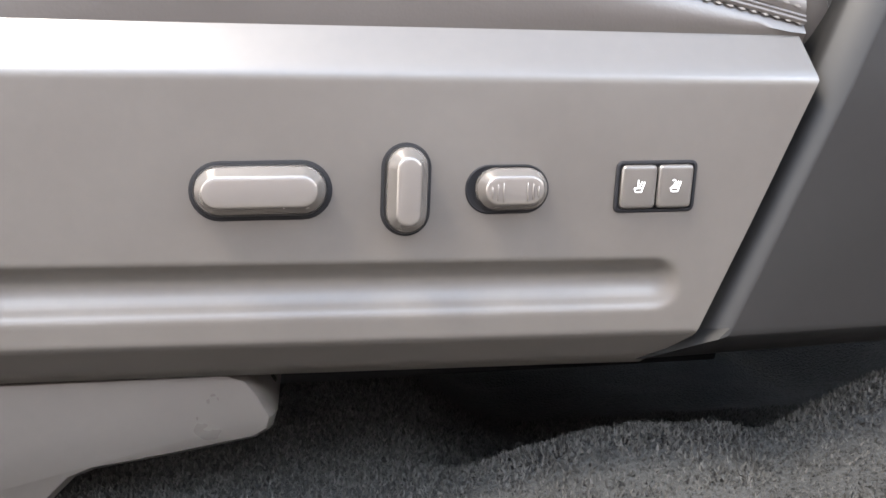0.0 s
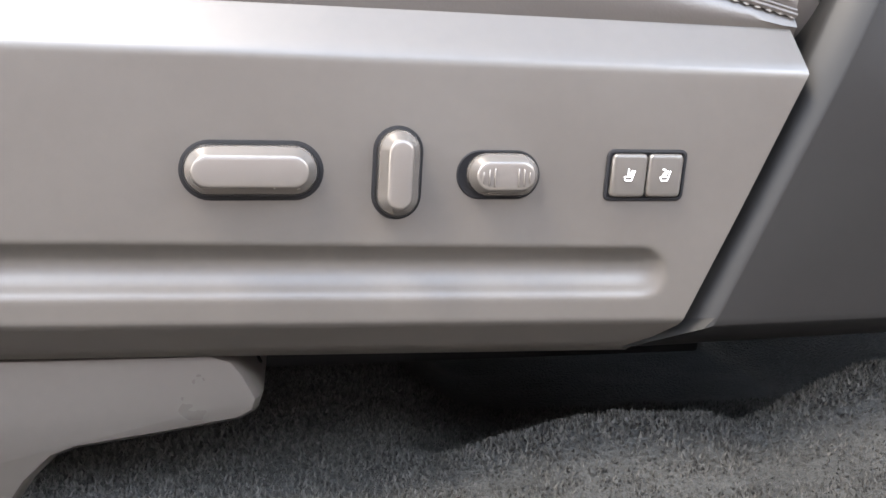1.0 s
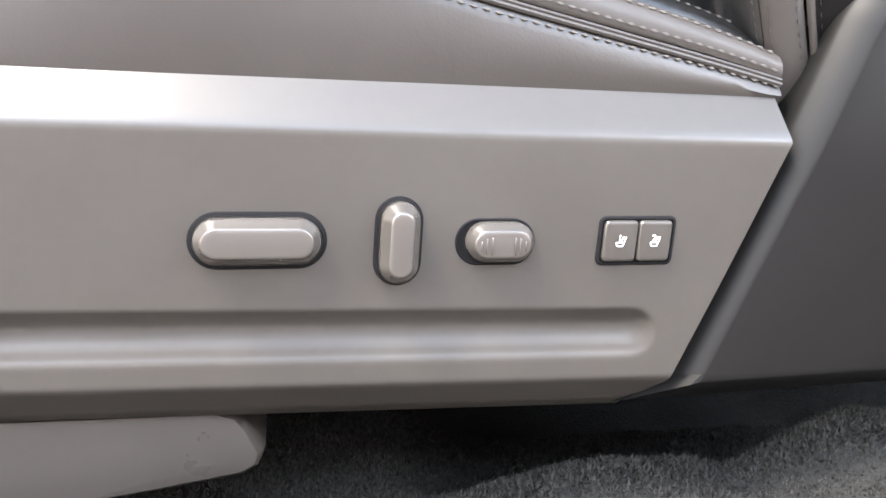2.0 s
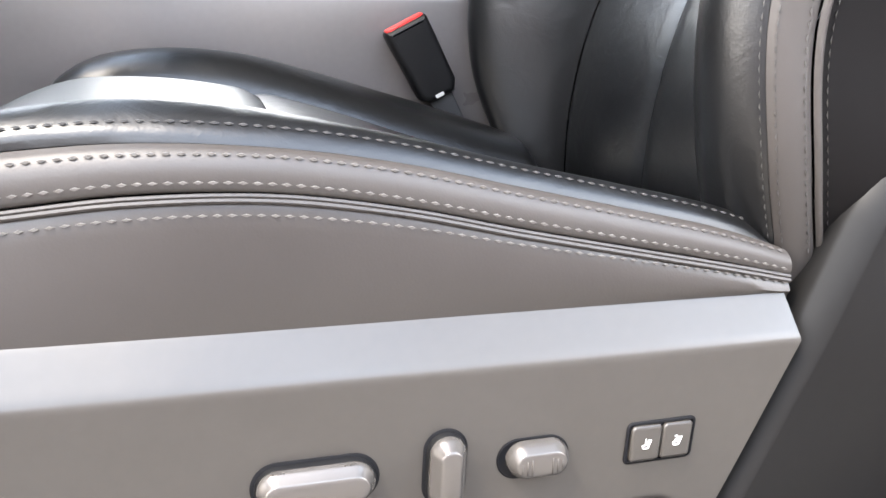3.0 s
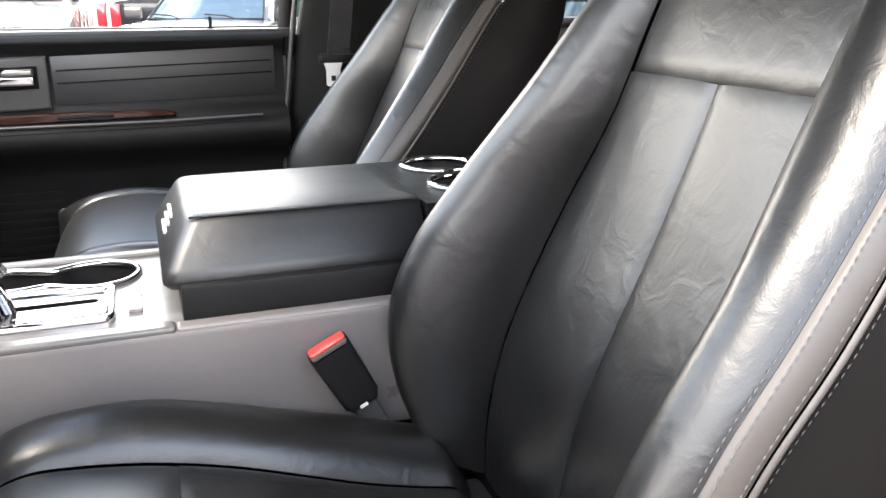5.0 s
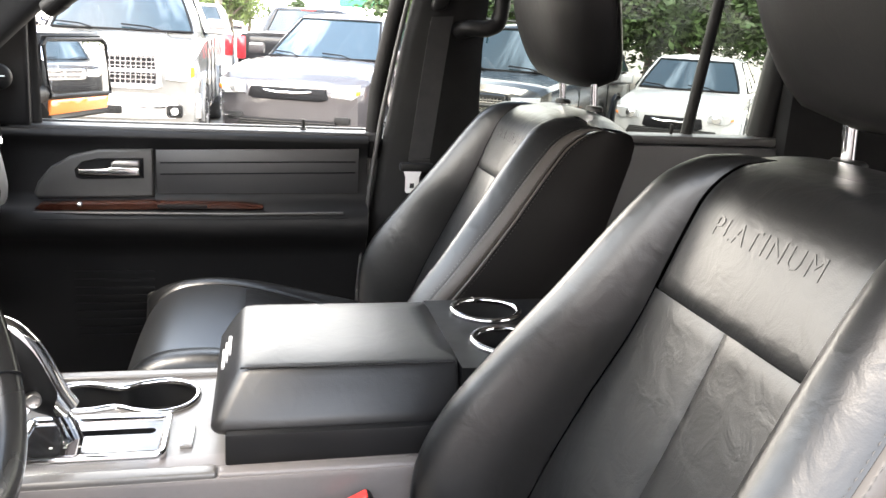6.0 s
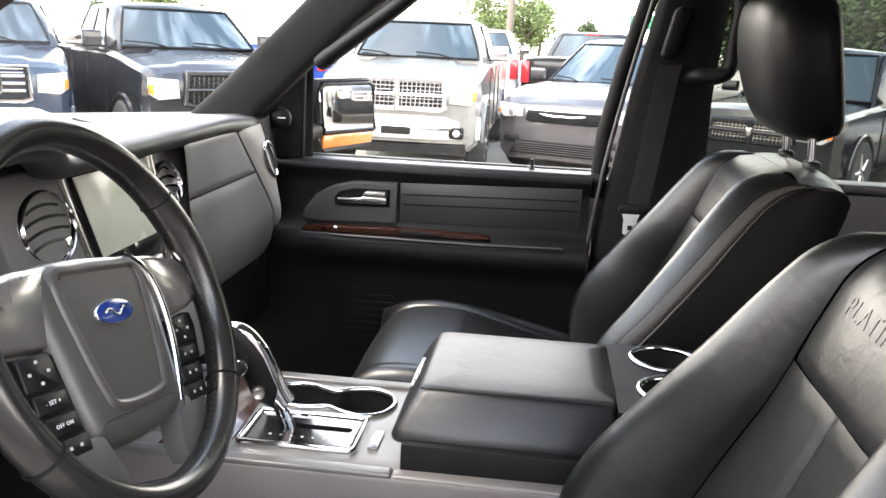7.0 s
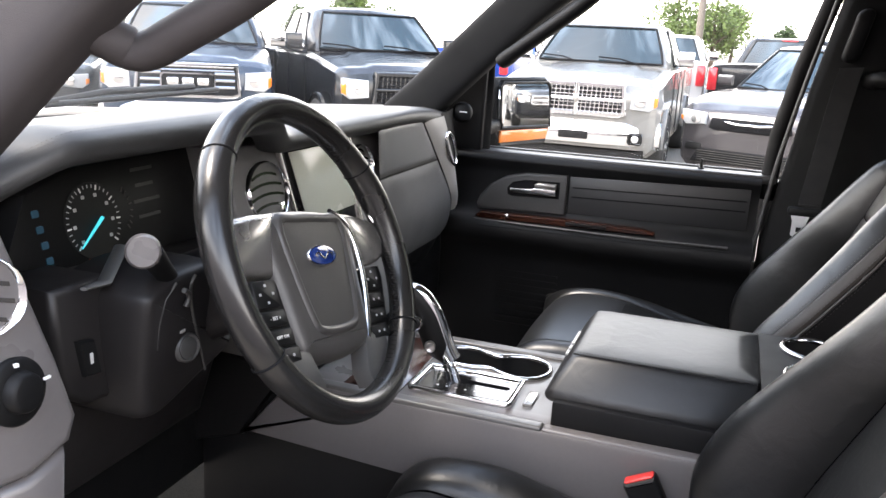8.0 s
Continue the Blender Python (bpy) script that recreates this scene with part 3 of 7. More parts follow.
def backrest(parent, yc, s, B, lean, length, name_word):
    """The seat back: panels, seams, bolsters, stitched side bands and shell."""
    ux, uz = math.sin(lean), math.cos(lean)

    def at(v, h, f):
        f = f - (0.050 * max(0.0, min(1.0, 1 + f / 0.10)) * (1 - math.sqrt(max(0, 1 - ((h - 0.90) / 0.10) ** 2))) if h > 0.90 else 0)
        h -= -0.050 * max(0.0, -f / 0.15) * smooth01(0.80, 1.0, h) + 0.040 * max(0.0, (-f - 0.11) / 0.04) ** 2 * smooth01(0.92, 1.0, h) + 0.022 * max(0.0, (abs(v) - 0.10) / 0.10) ** 2 * smooth01(0.85, 1.0, h) * max(0.0, min(1.0, -f / 0.05))
        return Vector((B[0] + ux * length * h - uz * f, yc + s * v, B[1] + uz * length * h + ux * f))

    def inside(p):
        return p + Vector((0.08 + 0.02, 0, -0.03)) + Vector((0, (yc - p.y) * 0.6, 0))

    def face(t, h):
        """Across the bolster, from the seam over its crest to its edge."""
        a, e, r = BACK_SEAM(h), BACK_EDGE(h), BACK_RISE(h)
        m, k = a + 0.35 * (e - a), r + 0.058
        return (1 - t) ** 2 * a + 2 * t * (1 - t) * m + t * t * e, BACK_MID(h) + 2 * t * (1 - t) * k + t * t * r

    def wrap(k, h):
        """Round the edge, from the bolster to the shell."""
        v0, f0 = face(1, h)
        bulge = 0.0055 * math.sin(math.pi * k)
        return v0 + WRAP_OUT(h) * k + bulge, f0 - WRAP_BACK(h) * k + 0.6 * bulge

    def flank(q, h):
        v1, f1 = wrap(1, h)
        return v1 + 0.007 * math.sin(math.pi * q) - 0.034 * q * q, f1 - (0.150 + f1) * q

    hs = [0.015 + 0.985 * k / 64 for k in range(65)]
    cut = min(range(65), key=lambda k: abs(hs[k] - 0.7505))

    def grid(fn, n, i0=0, i1=65):
        return [[at(fn(k / n, hs[i])[0], hs[i], fn(k / n, hs[i])[1]) for k in range(n + 1)] for i in range(i0, i1)]

    def mk(name, fn, n, i0, i1, m, label="", sides="lrtb", dip=0.0022, wide=0.006, owner=None):
        return part(name, soft(bmesh.new(), grid(fn, n, i0, i1), inside, dip, wide, sides), m, owner or parent, label)

    def mid_f(k, h):
        return BACK_MID(h) + 0.004 * math.sin(math.pi * k) ** 0.6
    for sgn in (1, -1):
        mk("back_panel", lambda k, h: (sgn * BACK_SEAM(h) * k, mid_f(k, h)), 18, 0, cut + 1, M_LEATHER, "", "lrb", 0.0013, 0.004)
    word = mk("shoulder_panel", lambda k, h: (BACK_SEAM(h) * (2 * k - 1), BACK_MID(h) + 0.005 * math.cos(math.pi * (k - 0.5)) ** 0.5), 36, cut, 65, M_LEATHER, "smooth shoulder panel with embossed lettering", "lrt", 0.0034, 0.006)
    if name_word:
        def onto(u, v, d):
            h = 0.885 + v / length
            return at(-s * u, h, BACK_MID(h) + 0.005 * math.cos(math.pi * u / (2 * BACK_SEAM(h))) ** 0.5 + 0.0001 + d * 0.30)
        part("lettering", letters(name_word, 0.0275, lambda u, v, d: onto(u, v, d), 0.0007), M_LEATHER, word, "embossed letters")
    for sgn in (1, -1):
        def on_wrap(k, h):
            v, f = wrap(k, h)
            return sgn * v, f

        def edge_face(k, h):
            v, f = face(k / 0.90, h) if k < 0.90 else wrap(0.7 * (k - 0.90), h)
            return sgn * v, f
        bolster = mk("side_bolster", edge_face, 24, 0, 65, M_LEATHER, "", "lr", 0.0009, 0.003)
        band = mk("side_band", lambda k, h: on_wrap(0.075 + 0.685 * k, h), 16, 0, 65, M_BAND, "grey-brown stitched leather band", "lr", 0.0018, 0.0028)
        mk("piping", lambda k, h: (on_wrap(0.765 + 0.15 * k, h)[0] + sgn * 0.0016 * math.sin(math.pi * k), on_wrap(0.765 + 0.15 * k, h)[1]), 6, 0, 65, M_BAND, "", "lr", 0.0012, 0.0016, band)
        shell = mk("side_shell", lambda k, h: on_wrap(0.92 + k, h) if k < 0.08 else (sgn * flank((k - 0.08) / 0.92, h)[0], flank((k - 0.08) / 0.92, h)[1]), 26, 0, 65, M_SHELL, "brown-black vinyl seat side", "l", 0.0010, 0.003)
        for f, m, owner, width in ((0.0, M_DTHREAD, bolster, 0.0007), (0.21, M_DTHREAD, band, 0.0009), (0.63, M_DTHREAD, band, 0.0009), (1.0, M_DTHREAD, shell, 0.0007)):
            line = [at(on_wrap(f, h)[0] + sgn * 0.0005, h, on_wrap(f, h)[1] + 0.0007) for h in hs[1:]]
            part("stitching", stitches(bmesh.new(), line, 0.0062, 0.0046, width, (-0.7, -0.4 * s * sgn, 0.2)), m, owner)
    # back of the seat and top
    bm = bmesh.new()
    loft(bm, [[at(flank(1, h)[0] * (1 - 2 * k / 12), h, flank(1, h)[1] - 0.012 * math.sin(math.pi * k / 12)) for k in range(13)] for h in hs], False, False)
    part("back_cover", bm, M_SHELL, parent)
    bm = bmesh.new()
    top = []
    for j in range(17):
        v = 1 - 2 * j / 16
        line = []
        for k in range(9):
            q = k / 8
            vv = v * (BACK_EDGE(1) * (1 - q * 0.10))
            line.append(at(vv, 1.0, BACK_MID(1) + 0.003 - 0.142 * q) + Vector((ux, 0, uz)) * 0.012 * math.sin(math.pi * q) * (1 - v ** 4))
        top.append(line)
    soft(bm, top, lambda p: p - Vector((0, 0, 0.1)), 0, 0.01, "")
    part("top_cap", bm, M_LEATHER, parent)
    return at


def head_restraint(parent, x, yc, z, lean):
    """A padded block on two posts."""
    rings = []
    for k in range(17):
        t = k / 16
        q = math.sqrt(max(0.0, 1 - (2 * t - 1) ** 6))
        w = (0.122 + 0.030 * smooth01(0, 0.55, t) - 0.012 * smooth01(0.7, 1, t)) * (0.55 + 0.45 * q)
        d = (0.062 + 0.006 * math.sin(math.pi * t)) * (0.35 + 0.65 * q)
        cx = x + 0.250 * t * math.tan(lean) - 0.012 * math.sin(math.pi * t)
        ring = []
        for j in range(36):
            a = 2 * math.pi * j / 36
            c, sn = math.cos(a), math.sin(a)
            e = 0.62
            ring.append((cx + d * math.copysign(abs(c) ** e, c), yc + w * math.copysign(abs(sn) ** e, sn), z + 0.250 * t))
        rings.append(ring)
    pad = part("head_restraint", loft(bmesh.new(), rings), M_PAD, parent, "padded black leather head restraint", 60)
    for j in (7, 29):
        bm = bmesh.new()
        tube(bm, [Vector(r[j]) for r in rings[1:-1]], 0.0014, 6)
        part("seam", bm, M_GAP, pad)
    for sgn in (1, -1):
        y = yc + sgn * 0.078
        bm = bmesh.new()
        tube(bm, [(x + 0.004, y, z - 0.065), (x - 0.004, y, z + 0.03)], 0.0065, 12)
        part("post", bm, M_CHROME, parent, "bright steel post")
        bm = bmesh.new()
        puff(bm, stadium(0, 0, 0.040, 0.024), [(0, 0), (0, 0.006), (0.003, 0.009)], lambda u, v, h: Vector((x + 0.003 + v, y + u, z - 0.040 + h)))
        part("post_sleeve", bm, M_BLACK, parent)


# driver's seat
driver = thing("driver_seat", (0.02, 0.695, 0.13), "black leather driver's seat with grey stitched bands and power switches", "car seat", "front seats")
cushion(driver, 0.695, 1, 0.0, 0.0)
backrest(driver, 0.6915, 1, (0.248, 0.330), radians(20.2), 0.592, "PLATINUM")
head_restraint(driver, 0.552, 0.695, 0.915, radians(-12))
bm = bmesh.new()
box(bm, -0.19, 0.27, 0.56, 0.86, 0.235, 0.325, 0.012)
part("seat_pan", bm, M_GAP, driver)
for y in (0.66, 0.84):
    bm = bmesh.new()
    box(bm, -0.20, 0.30, y - 0.018, y + 0.018, 0.12, 0.20, 0.004)
    part("seat_rail", bm, M_BLACK, driver)

# side shield with the seat switches
SH0, SHY = -0.34, 0.436


def shield_end(z):
    return 0.176 + (z - 0.205) * (0.233 - 0.176) / (0.327 - 0.205)


def shear(x, z):
    return z - x * (0.019 - 0.010 * smooth01(0.25, 0.33, z))


def groove(x, z):
    zb, zt = 0.2202, 0.2464
    r = (zt - zb) / 2
    cx0, cx1, cz = -0.148 + r, 0.168 - r, (zt + zb) / 2
    ex = max(0.0, cx0 - x, x - cx1)
    d = math.hypot(ex, z - cz) - r
    if d > 0:
        return 0.0
    t = (z - zb) / (zt - zb)
    return 0.0050 * smooth01(0, 0.0125, -d) * (0.25 + 0.75 * smooth01(0.0, 0.9, t)) + 0.0012 * smooth01(0, 0.004, -d)


bm = bmesh.new()
prof = [(0.500, 0.362), (0.470, 0.357), (0.458, 0.3535), (0.455, 0.352)]
prof += [(0.4535 - 0.0165 * k / 6, 0.3505 - 0.0215 * k / 6) for k in range(7)] + [(0.4362, 0.3270)]
face_z = [0.3245 - (0.3245 - 0.2105) * k / 74 for k in range(75)]
rows_s = []
NX = 210
for y, z in prof:
    rows_s.append([(SH0 + (shield_end(min(z, 0.327)) + max(0, z - 0.327) * -0.1 - SH0) * i / NX, y, z - 0.009 * (SH0 + 0.57 * i / NX)) for i in range(NX + 1)])
for z in face_z:
    rows_s.append([(lambda x: (x, SHY + groove(x, z), shear(x, z)))(SH0 + (shield_end(z) - SH0) * i / NX) for i in range(NX + 1)])
for y, z in ((0.4365, 0.2088), (0.4385, 0.2066), (0.447, 0.197), (0.452, 0.1905), (0.470, 0.1875), (0.50, 0.187)):
    rows_s.append([(SH0 + (shield_end(max(z, 0.205)) - (0.0 if z > 0.2 else 0.022 * (0.205 - z) / 0.016) - SH0) * i / NX, y, z - 0.019 * (SH0 + 0.52 * i / NX)) for i in range(NX + 1)])
patch(bm, rows_s, 0, 1, "")
shield = part("side_shield", bm, M_SHIELD, driver, "moulded grey plastic side shield with a long groove", 50)

on_shield = lambda u, v, h: Vector((u, SHY - h, v))
bm = bmesh.new()
puff(bm, stadium(-0.0252, 0.2783, 0.0606, 0.0258), [(0, -0.002), (0, 0.0004), (0.0012, 0.0009)], on_shield)
part("switch_gap", bm, M_GAP, shield)
bm = bmesh.new()
puff(bm, stadium(-0.0252, 0.2786, 0.0568, 0.0222, 10), [(0, -0.001), (0.0001, 0.0030), (0.0004, 0.0040)], on_shield)
part("switch_skirt", bm, M_BLACK, shield)
bm = bmesh.new()
puff(bm, stadium(-0.0252, 0.2788, 0.0552, 0.0208, 12), [(0, 0.002), (0.0002, 0.0058), (0.0007, 0.0070), (0.0013, 0.0076), (0.0034, 0.0112), (0.0038, 0.0118), (0.0043, 0.0121), (0.0060, 0.0124)], on_shield)
part("slide_switch", bm, M_SWITCH, shield, "wide satin grey seat slide switch", 60)
for x0 in (-0.0455, -0.0125):
    bm = bmesh.new()
    for k in range(5):
        box(bm, x0 + 0.0013 * k, x0 + 0.0013 * k + 0.0006, SHY - 0.0068, SHY - 0.0050, 0.2886, 0.2894)
    part("print_mark", bm, M_SWITCH, shield)
LT = radians(-2.5)
tilt = lambda u, v, h: Vector((0.0372 + u * math.cos(LT) - v * math.sin(LT), SHY - h, 0.2775 + u * math.sin(LT) + v * math.cos(LT)))
bm = bmesh.new()
puff(bm, stadium(0, 0, 0.0222, 0.0414), [(0, -0.002), (0, 0.0004), (0.0012, 0.0009)], tilt)
part("switch_gap", bm, M_GAP, shield)
bm = bmesh.new()
puff(bm, stadium(0, 0, 0.0194, 0.0388, 10), [(0, -0.001), (0.0001, 0.0036), (0.0004, 0.0046)], tilt)
part("switch_skirt", bm, M_BLACK, shield)
bm = bmesh.new()
puff(bm, stadium(0, 0.0003, 0.0180, 0.0374, 12), [(0, 0.003), (0.0002, 0.0066), (0.0006, 0.0078), (0.0012, 0.0086), (0.0034, 0.0128), (0.0038, 0.0135), (0.0044, 0.0139), (0.0056, 0.0142)], tilt)
part("recline_switch", bm, M_SWITCH, shield, "upright satin grey recliner switch", 60)
bm = bmesh.new()
puff(bm, stadium(0.0830, 0.2768, 0.0385, 0.0222, 10), [(0, -0.003), (0, 0.0004), (0.0006, 0.0007), (0.0014, 0.0004)], on_shield)
part("lumbar_recess", bm, M_GAP, shield)
bm = bmesh.new()
puff(bm, stadium(0.0846, 0.2771, 0.0326, 0.0190, 12), [(0, 0.0), (0.0002, 0.0040), (0.0007, 0.0054), (0.0014, 0.0064), (0.0028, 0.0092), (0.0032, 0.0097), (0.0038, 0.0100), (0.0052, 0.0102)], on_shield)
lumbar = part("lumbar_switch", bm, M_SWITCH, shield, "small ribbed lumbar switch", 60)
bm = bmesh.new()
for dx, hgt in ((-0.0100, 0.0050), (-0.0075, 0.0074), (-0.0050, 0.0084), (0.0058, 0.0084), (0.0083, 0.0074), (0.0108, 0.0050)):
    x = 0.0842 + dx
    box(bm, x - 0.0004, x + 0.0004, SHY - 0.0108, SHY - 0.0092, 0.2764 - hgt / 2, 0.2764 + hgt / 2, 0.0002, 1)
part("switch_rib", bm, M_SWITCH, shield)
bm = bmesh.new()
skew = lambda u, v, h: Vector((0.1535 + u + 0.06 * v, SHY - h, 0.2768 + v))
puff(bm, rrect(0, 0, 0.0394, 0.0240, 0.0032), [(0, -0.002), (0, 0.0006), (0.0004, 0.0010), (0.0015, 0.0010), (0.0017, 0.0002)], skew)
part("memory_bezel", bm, M_GAP, shield, "black bezel")
for n, u in enumerate((-0.0088, 0.0088)):
    bm = bmesh.new()
    puff(bm, rrect(u, 0, 0.0170, 0.0200, 0.0024), [(0, 0), (0, 0.0018), (0.0006, 0.0026), (0.0013, 0.0029), (0.0020, 0.0030)], skew)
    part("memory_button", bm, M_SHIELD, shield, "grey memory button with a white seat symbol", 20)
    bm = bmesh.new()
    oz = 0.0031
    for (a, b, c, d) in ((-0.0006, -0.0030, 0.0030, -0.0030), (-0.0016, -0.0006, 0.0028, -0.0006), (-0.0018, -0.0006, -0.0010, -0.0030), (0.0030, -0.0030, 0.0048, 0.0032), (0.0012, -0.0006, 0.0032, 0.0034)):
        tube(bm, [skew(u + 0.74 * a - 0.0012, 0.74 * b, oz), skew(u + 0.74 * c - 0.0012, 0.74 * d, oz)], 0.00030, 5)
    part("seat_symbol", bm, M_WHITE, shield)
    part("memory_number", letters(str(n + 1), 0.0046, lambda a, b, c, u=u: skew(u - 0.0008 + a, 0.0016 + b, oz + c), 0.00015), M_WHITE, shield)

# recliner cover behind the shield
bm = bmesh.new()
outer = [(0.152, 0.1885), (0.1805, 0.2035), (0.2365, 0.3265), (0.262, 0.388), (0.277, 0.410), (0.293, 0.420), (0.330, 0.424), (0.395, 0.420), (0.430, 0.385), (0.430, 0.205), (0.420, 0.190)]
inner = [(0.194, 0.2035), (0.1965, 0.2075), (0.2515, 0.3235), (0.2765, 0.3815), (0.2885, 0.400), (0.299, 0.4065), (0.332, 0.410), (0.389, 0.406), (0.416, 0.379), (0.416, 0.212), (0.410, 0.2040)]
mix2 = lambda t: [(a[0] + (b[0] - a[0]) * t, a[1] + (b[1] - a[1]) * t) for a, b in zip(outer, inner)]
loft(bm, [[(u, y + 0.06 * max(0.0, u - 0.225), v) for u, v in mix2(t)] for t, y in ((0, 0.52), (0, 0.456), (0.04, 0.450), (0.14, 0.4465), (0.88, 0.4352), (0.97, 0.4345), (1.0, 0.4343))])
part("recliner_cover", bm, M_COVER, driver, "tapering charcoal plastic recliner cover", 30)
# small leather tab where the backrest meets the cushion
bm = bmesh.new()
tab = [(p.x, p.y) for p in spline([(0.224, 0.398, 0), (0.232, 0.401, 0), (0.246, 0.396, 0), (0.262, 0.392, 0), (0.268, 0.372, 0), (0.258, 0.358, 0), (0.244, 0.366, 0), (0.228, 0.384, 0)], 4, True)]
puff(bm, tab, [(0.003, -0.008), (0, -0.004), (0, 0.002), (0.002, 0.0045), (0.005, 0.0052)], lambda u, v, h: Vector((u, 0.506 - h - 0.7 * (u - 0.224), v)))
part("corner_tab", bm, M_LEATHER, driver, "folded black leather tab")

# floor bracket cover at the seat's foot
bm = bmesh.new()
riser = [(-0.40, 0.196), (-0.046, 0.1925), (-0.036, 0.189), (-0.030, 0.181), (-0.0235, 0.168), (-0.026, 0.160), (-0.034, 0.1555), (-0.070, 0.150), (-0.108, 0.145), (-0.118, 0.1415), (-0.130, 0.130), (-0.150, 0.10), (-0.40, 0.08)]
puff(bm, riser, [(0, 0.54), (0, 0.468), (0.0015, 0.460), (0.0035, 0.4572), (0.0045, 0.4570)], lambda u, v, h: Vector((u, h, v)))
part("rail_cover", bm, M_SHIELD, driver, "grey plastic seat rail cover", 30)

# passenger seat
passenger = thing("passenger_seat", (0.06, 1.545, 0.13), "black leather front passenger seat with stitched bands", "car seat", "front seats")
cushion(passenger, 1.545, -1, 0.03, 0.026)
backrest(passenger, 1.545, -1, (0.284, 0.310), radians(21.0), 0.592, "PLATINUM")
head_restraint(passenger, 0.588, 1.545, 0.900, radians(-12))
bm = bmesh.new()
box(bm, -0.15, 0.30, 1.35, 1.74, 0.13, 0.33, 0.012)
part("seat_pan", bm, M_BLACK, passenger)

# belt buckle beside the driver's cushion
buckle = thing("belt_buckle", (0.16, 0.908, 0.36), "black seat belt buckle with a red release button", "seat belt buckle")
bax = (Vector((0.120, 0, 0.481)) - Vector((0.157, 0, 0.408))).normalized()
bsd = Vector((bax.z, 0, -bax.x))
bc = Vector((0.1375, 0.908, 0.4435))
onb = lambda u, v, h: bc + bsd * u + bax * v + Vector((0, -h, 0))
bm = bmesh.new()
puff(bm, [(-0.0225, 0.036), (-0.021, 0.039), (0.021, 0.039), (0.0225, 0.036), (0.022, -0.030), (0.016, -0.041), (-0.012, -0.041), (-0.019, -0.034)],
     [(0.002, -0.012), (0, -0.008), (0, 0.008), (0.003, 0.0115), (0.006, 0.012)], onb)
part("buckle_case", bm, M_BLACK, buckle)
bm = bmesh.new()
puff(bm, rrect(0, 0, 0.0405, 0.017, 0.003), [(0, -0.004), (0, 0.0024), (0.001, 0.0032)], lambda u, v, h: bc + bsd * u + bax * (0.038 + h) + Vector((0, v, 0)))
part("release_button", bm, M_RED, buckle, "red release button")
bm = bmesh.new()
puff(bm, rrect(0, 0, 0.024, 0.10, 0.003), [(0, -0.003), (0, 0.003), (0.001, 0.0035)], lambda u, v, h: bc + bsd * (u + 0.002) + bax * (v - 0.085) + Vector((0, -h, 0)))
part("buckle_strap", bm, M_BELT, buckle)
bm = bmesh.new()
puff(bm, rrect(0, -0.0375, 0.009, 0.0035, 0.001), [(0, 0.0118), (0, 0.0126)], onb)
part("moulded_mark", bm, M_GREY, buckle)

# ---- centre console ----
console = thing("center_console", (0.0, CY, 0.12), "grey and black centre console with shifter and cup holders", "console")
bm = bmesh.new()
sidep = [(-0.510, 0.390), (-0.50, 0.400), (-0.19, 0.385), (0.50, 0.345), (0.50, 0.506), (0.20, 0.5055), (-0.02, 0.5040), (-0.25, 0.5025), (-0.40, 0.505), (-0.418, 0.505)]
puff(bm, sidep, [(0, 0.985), (0, 0.938), (0.002, 0.9325), (0.006, 0.931)], lambda u, v, h: Vector((u, h, v)))
part("side_panel", bm, M_CONSOLE, console, "satin grey console side panel")
bm = bmesh.new()
puff(bm, [(-0.66, 0.34), (-0.515, 0.388), (-0.425, 0.520), (-0.66, 0.530)], [(0, 0.985), (0, 0.940), (0.003, 0.936)], lambda u, v, h: Vector((u, h, v)))
part("front_panel", bm, M_BLACK, console)
bm = bmesh.new()
puff(bm, sidep, [(0, 1.200), (0, 1.2205), (0.004, 1.2255)], lambda u, v, h: Vector((u, h, v)))
part("side_panel", bm, M_CONSOLE, console)
bm = bmesh.new()
box(bm, -0.60, 0.52, 0.950, 1.215, 0.12, 0.47, 0.01)
part("console_core", bm, M_BLACK, console)


def plate(bm, outer, holes, place):
    """A flat sheet with holes."""
    es = []
    for loop in (outer, *holes):
        vs = [bm.verts.new(place(u, v)) for u, v in loop]
        es += [bm.edges.new((vs[i], vs[(i + 1) % len(vs)])) for i in range(len(vs))]
    bmesh.ops.triangle_fill(bm, edges=es, use_beauty=True, use_dissolve=False)
    return bm


cups = spline([(-0.250, 1.148, 0), (-0.232, 1.176, 0), (-0.200, 1.186, 0), (-0.172, 1.176, 0), (-0.150, 1.170, 0), (-0.128, 1.182, 0), (-0.095, 1.188, 0), (-0.066, 1.172, 0), (-0.055, 1.142, 0),
               (-0.066, 1.108, 0), (-0.096, 1.092, 0), (-0.128, 1.101, 0), (-0.152, 1.113, 0), (-0.176, 1.107, 0), (-0.205, 1.106, 0), (-0.238, 1.118, 0)], 5, True)
cups2 = [(p.x, p.y) for p in cups]
gear_out = rrect(-0.161, 1.028, 0.165, 0.104, 0.012)
bm = bmesh.new()
plate(bm, [(-0.40, 0.945), (0.10, 0.945), (0.10, 1.204), (-0.40, 1.204)], [cups2, inset(gear_out, 0.004)], lambda u, v: Vector((u, v, 0.5035)))
part("top_plate", bm, M_SILVER, console, "satin silver console top")
bm = bmesh.new()
box(bm, -0.34, -0.25, 0.952, 1.2025, 0.503, 0.5065, 0.001)
part("wood_insert", bm, M_WOOD, console, "dark burl wood insert")
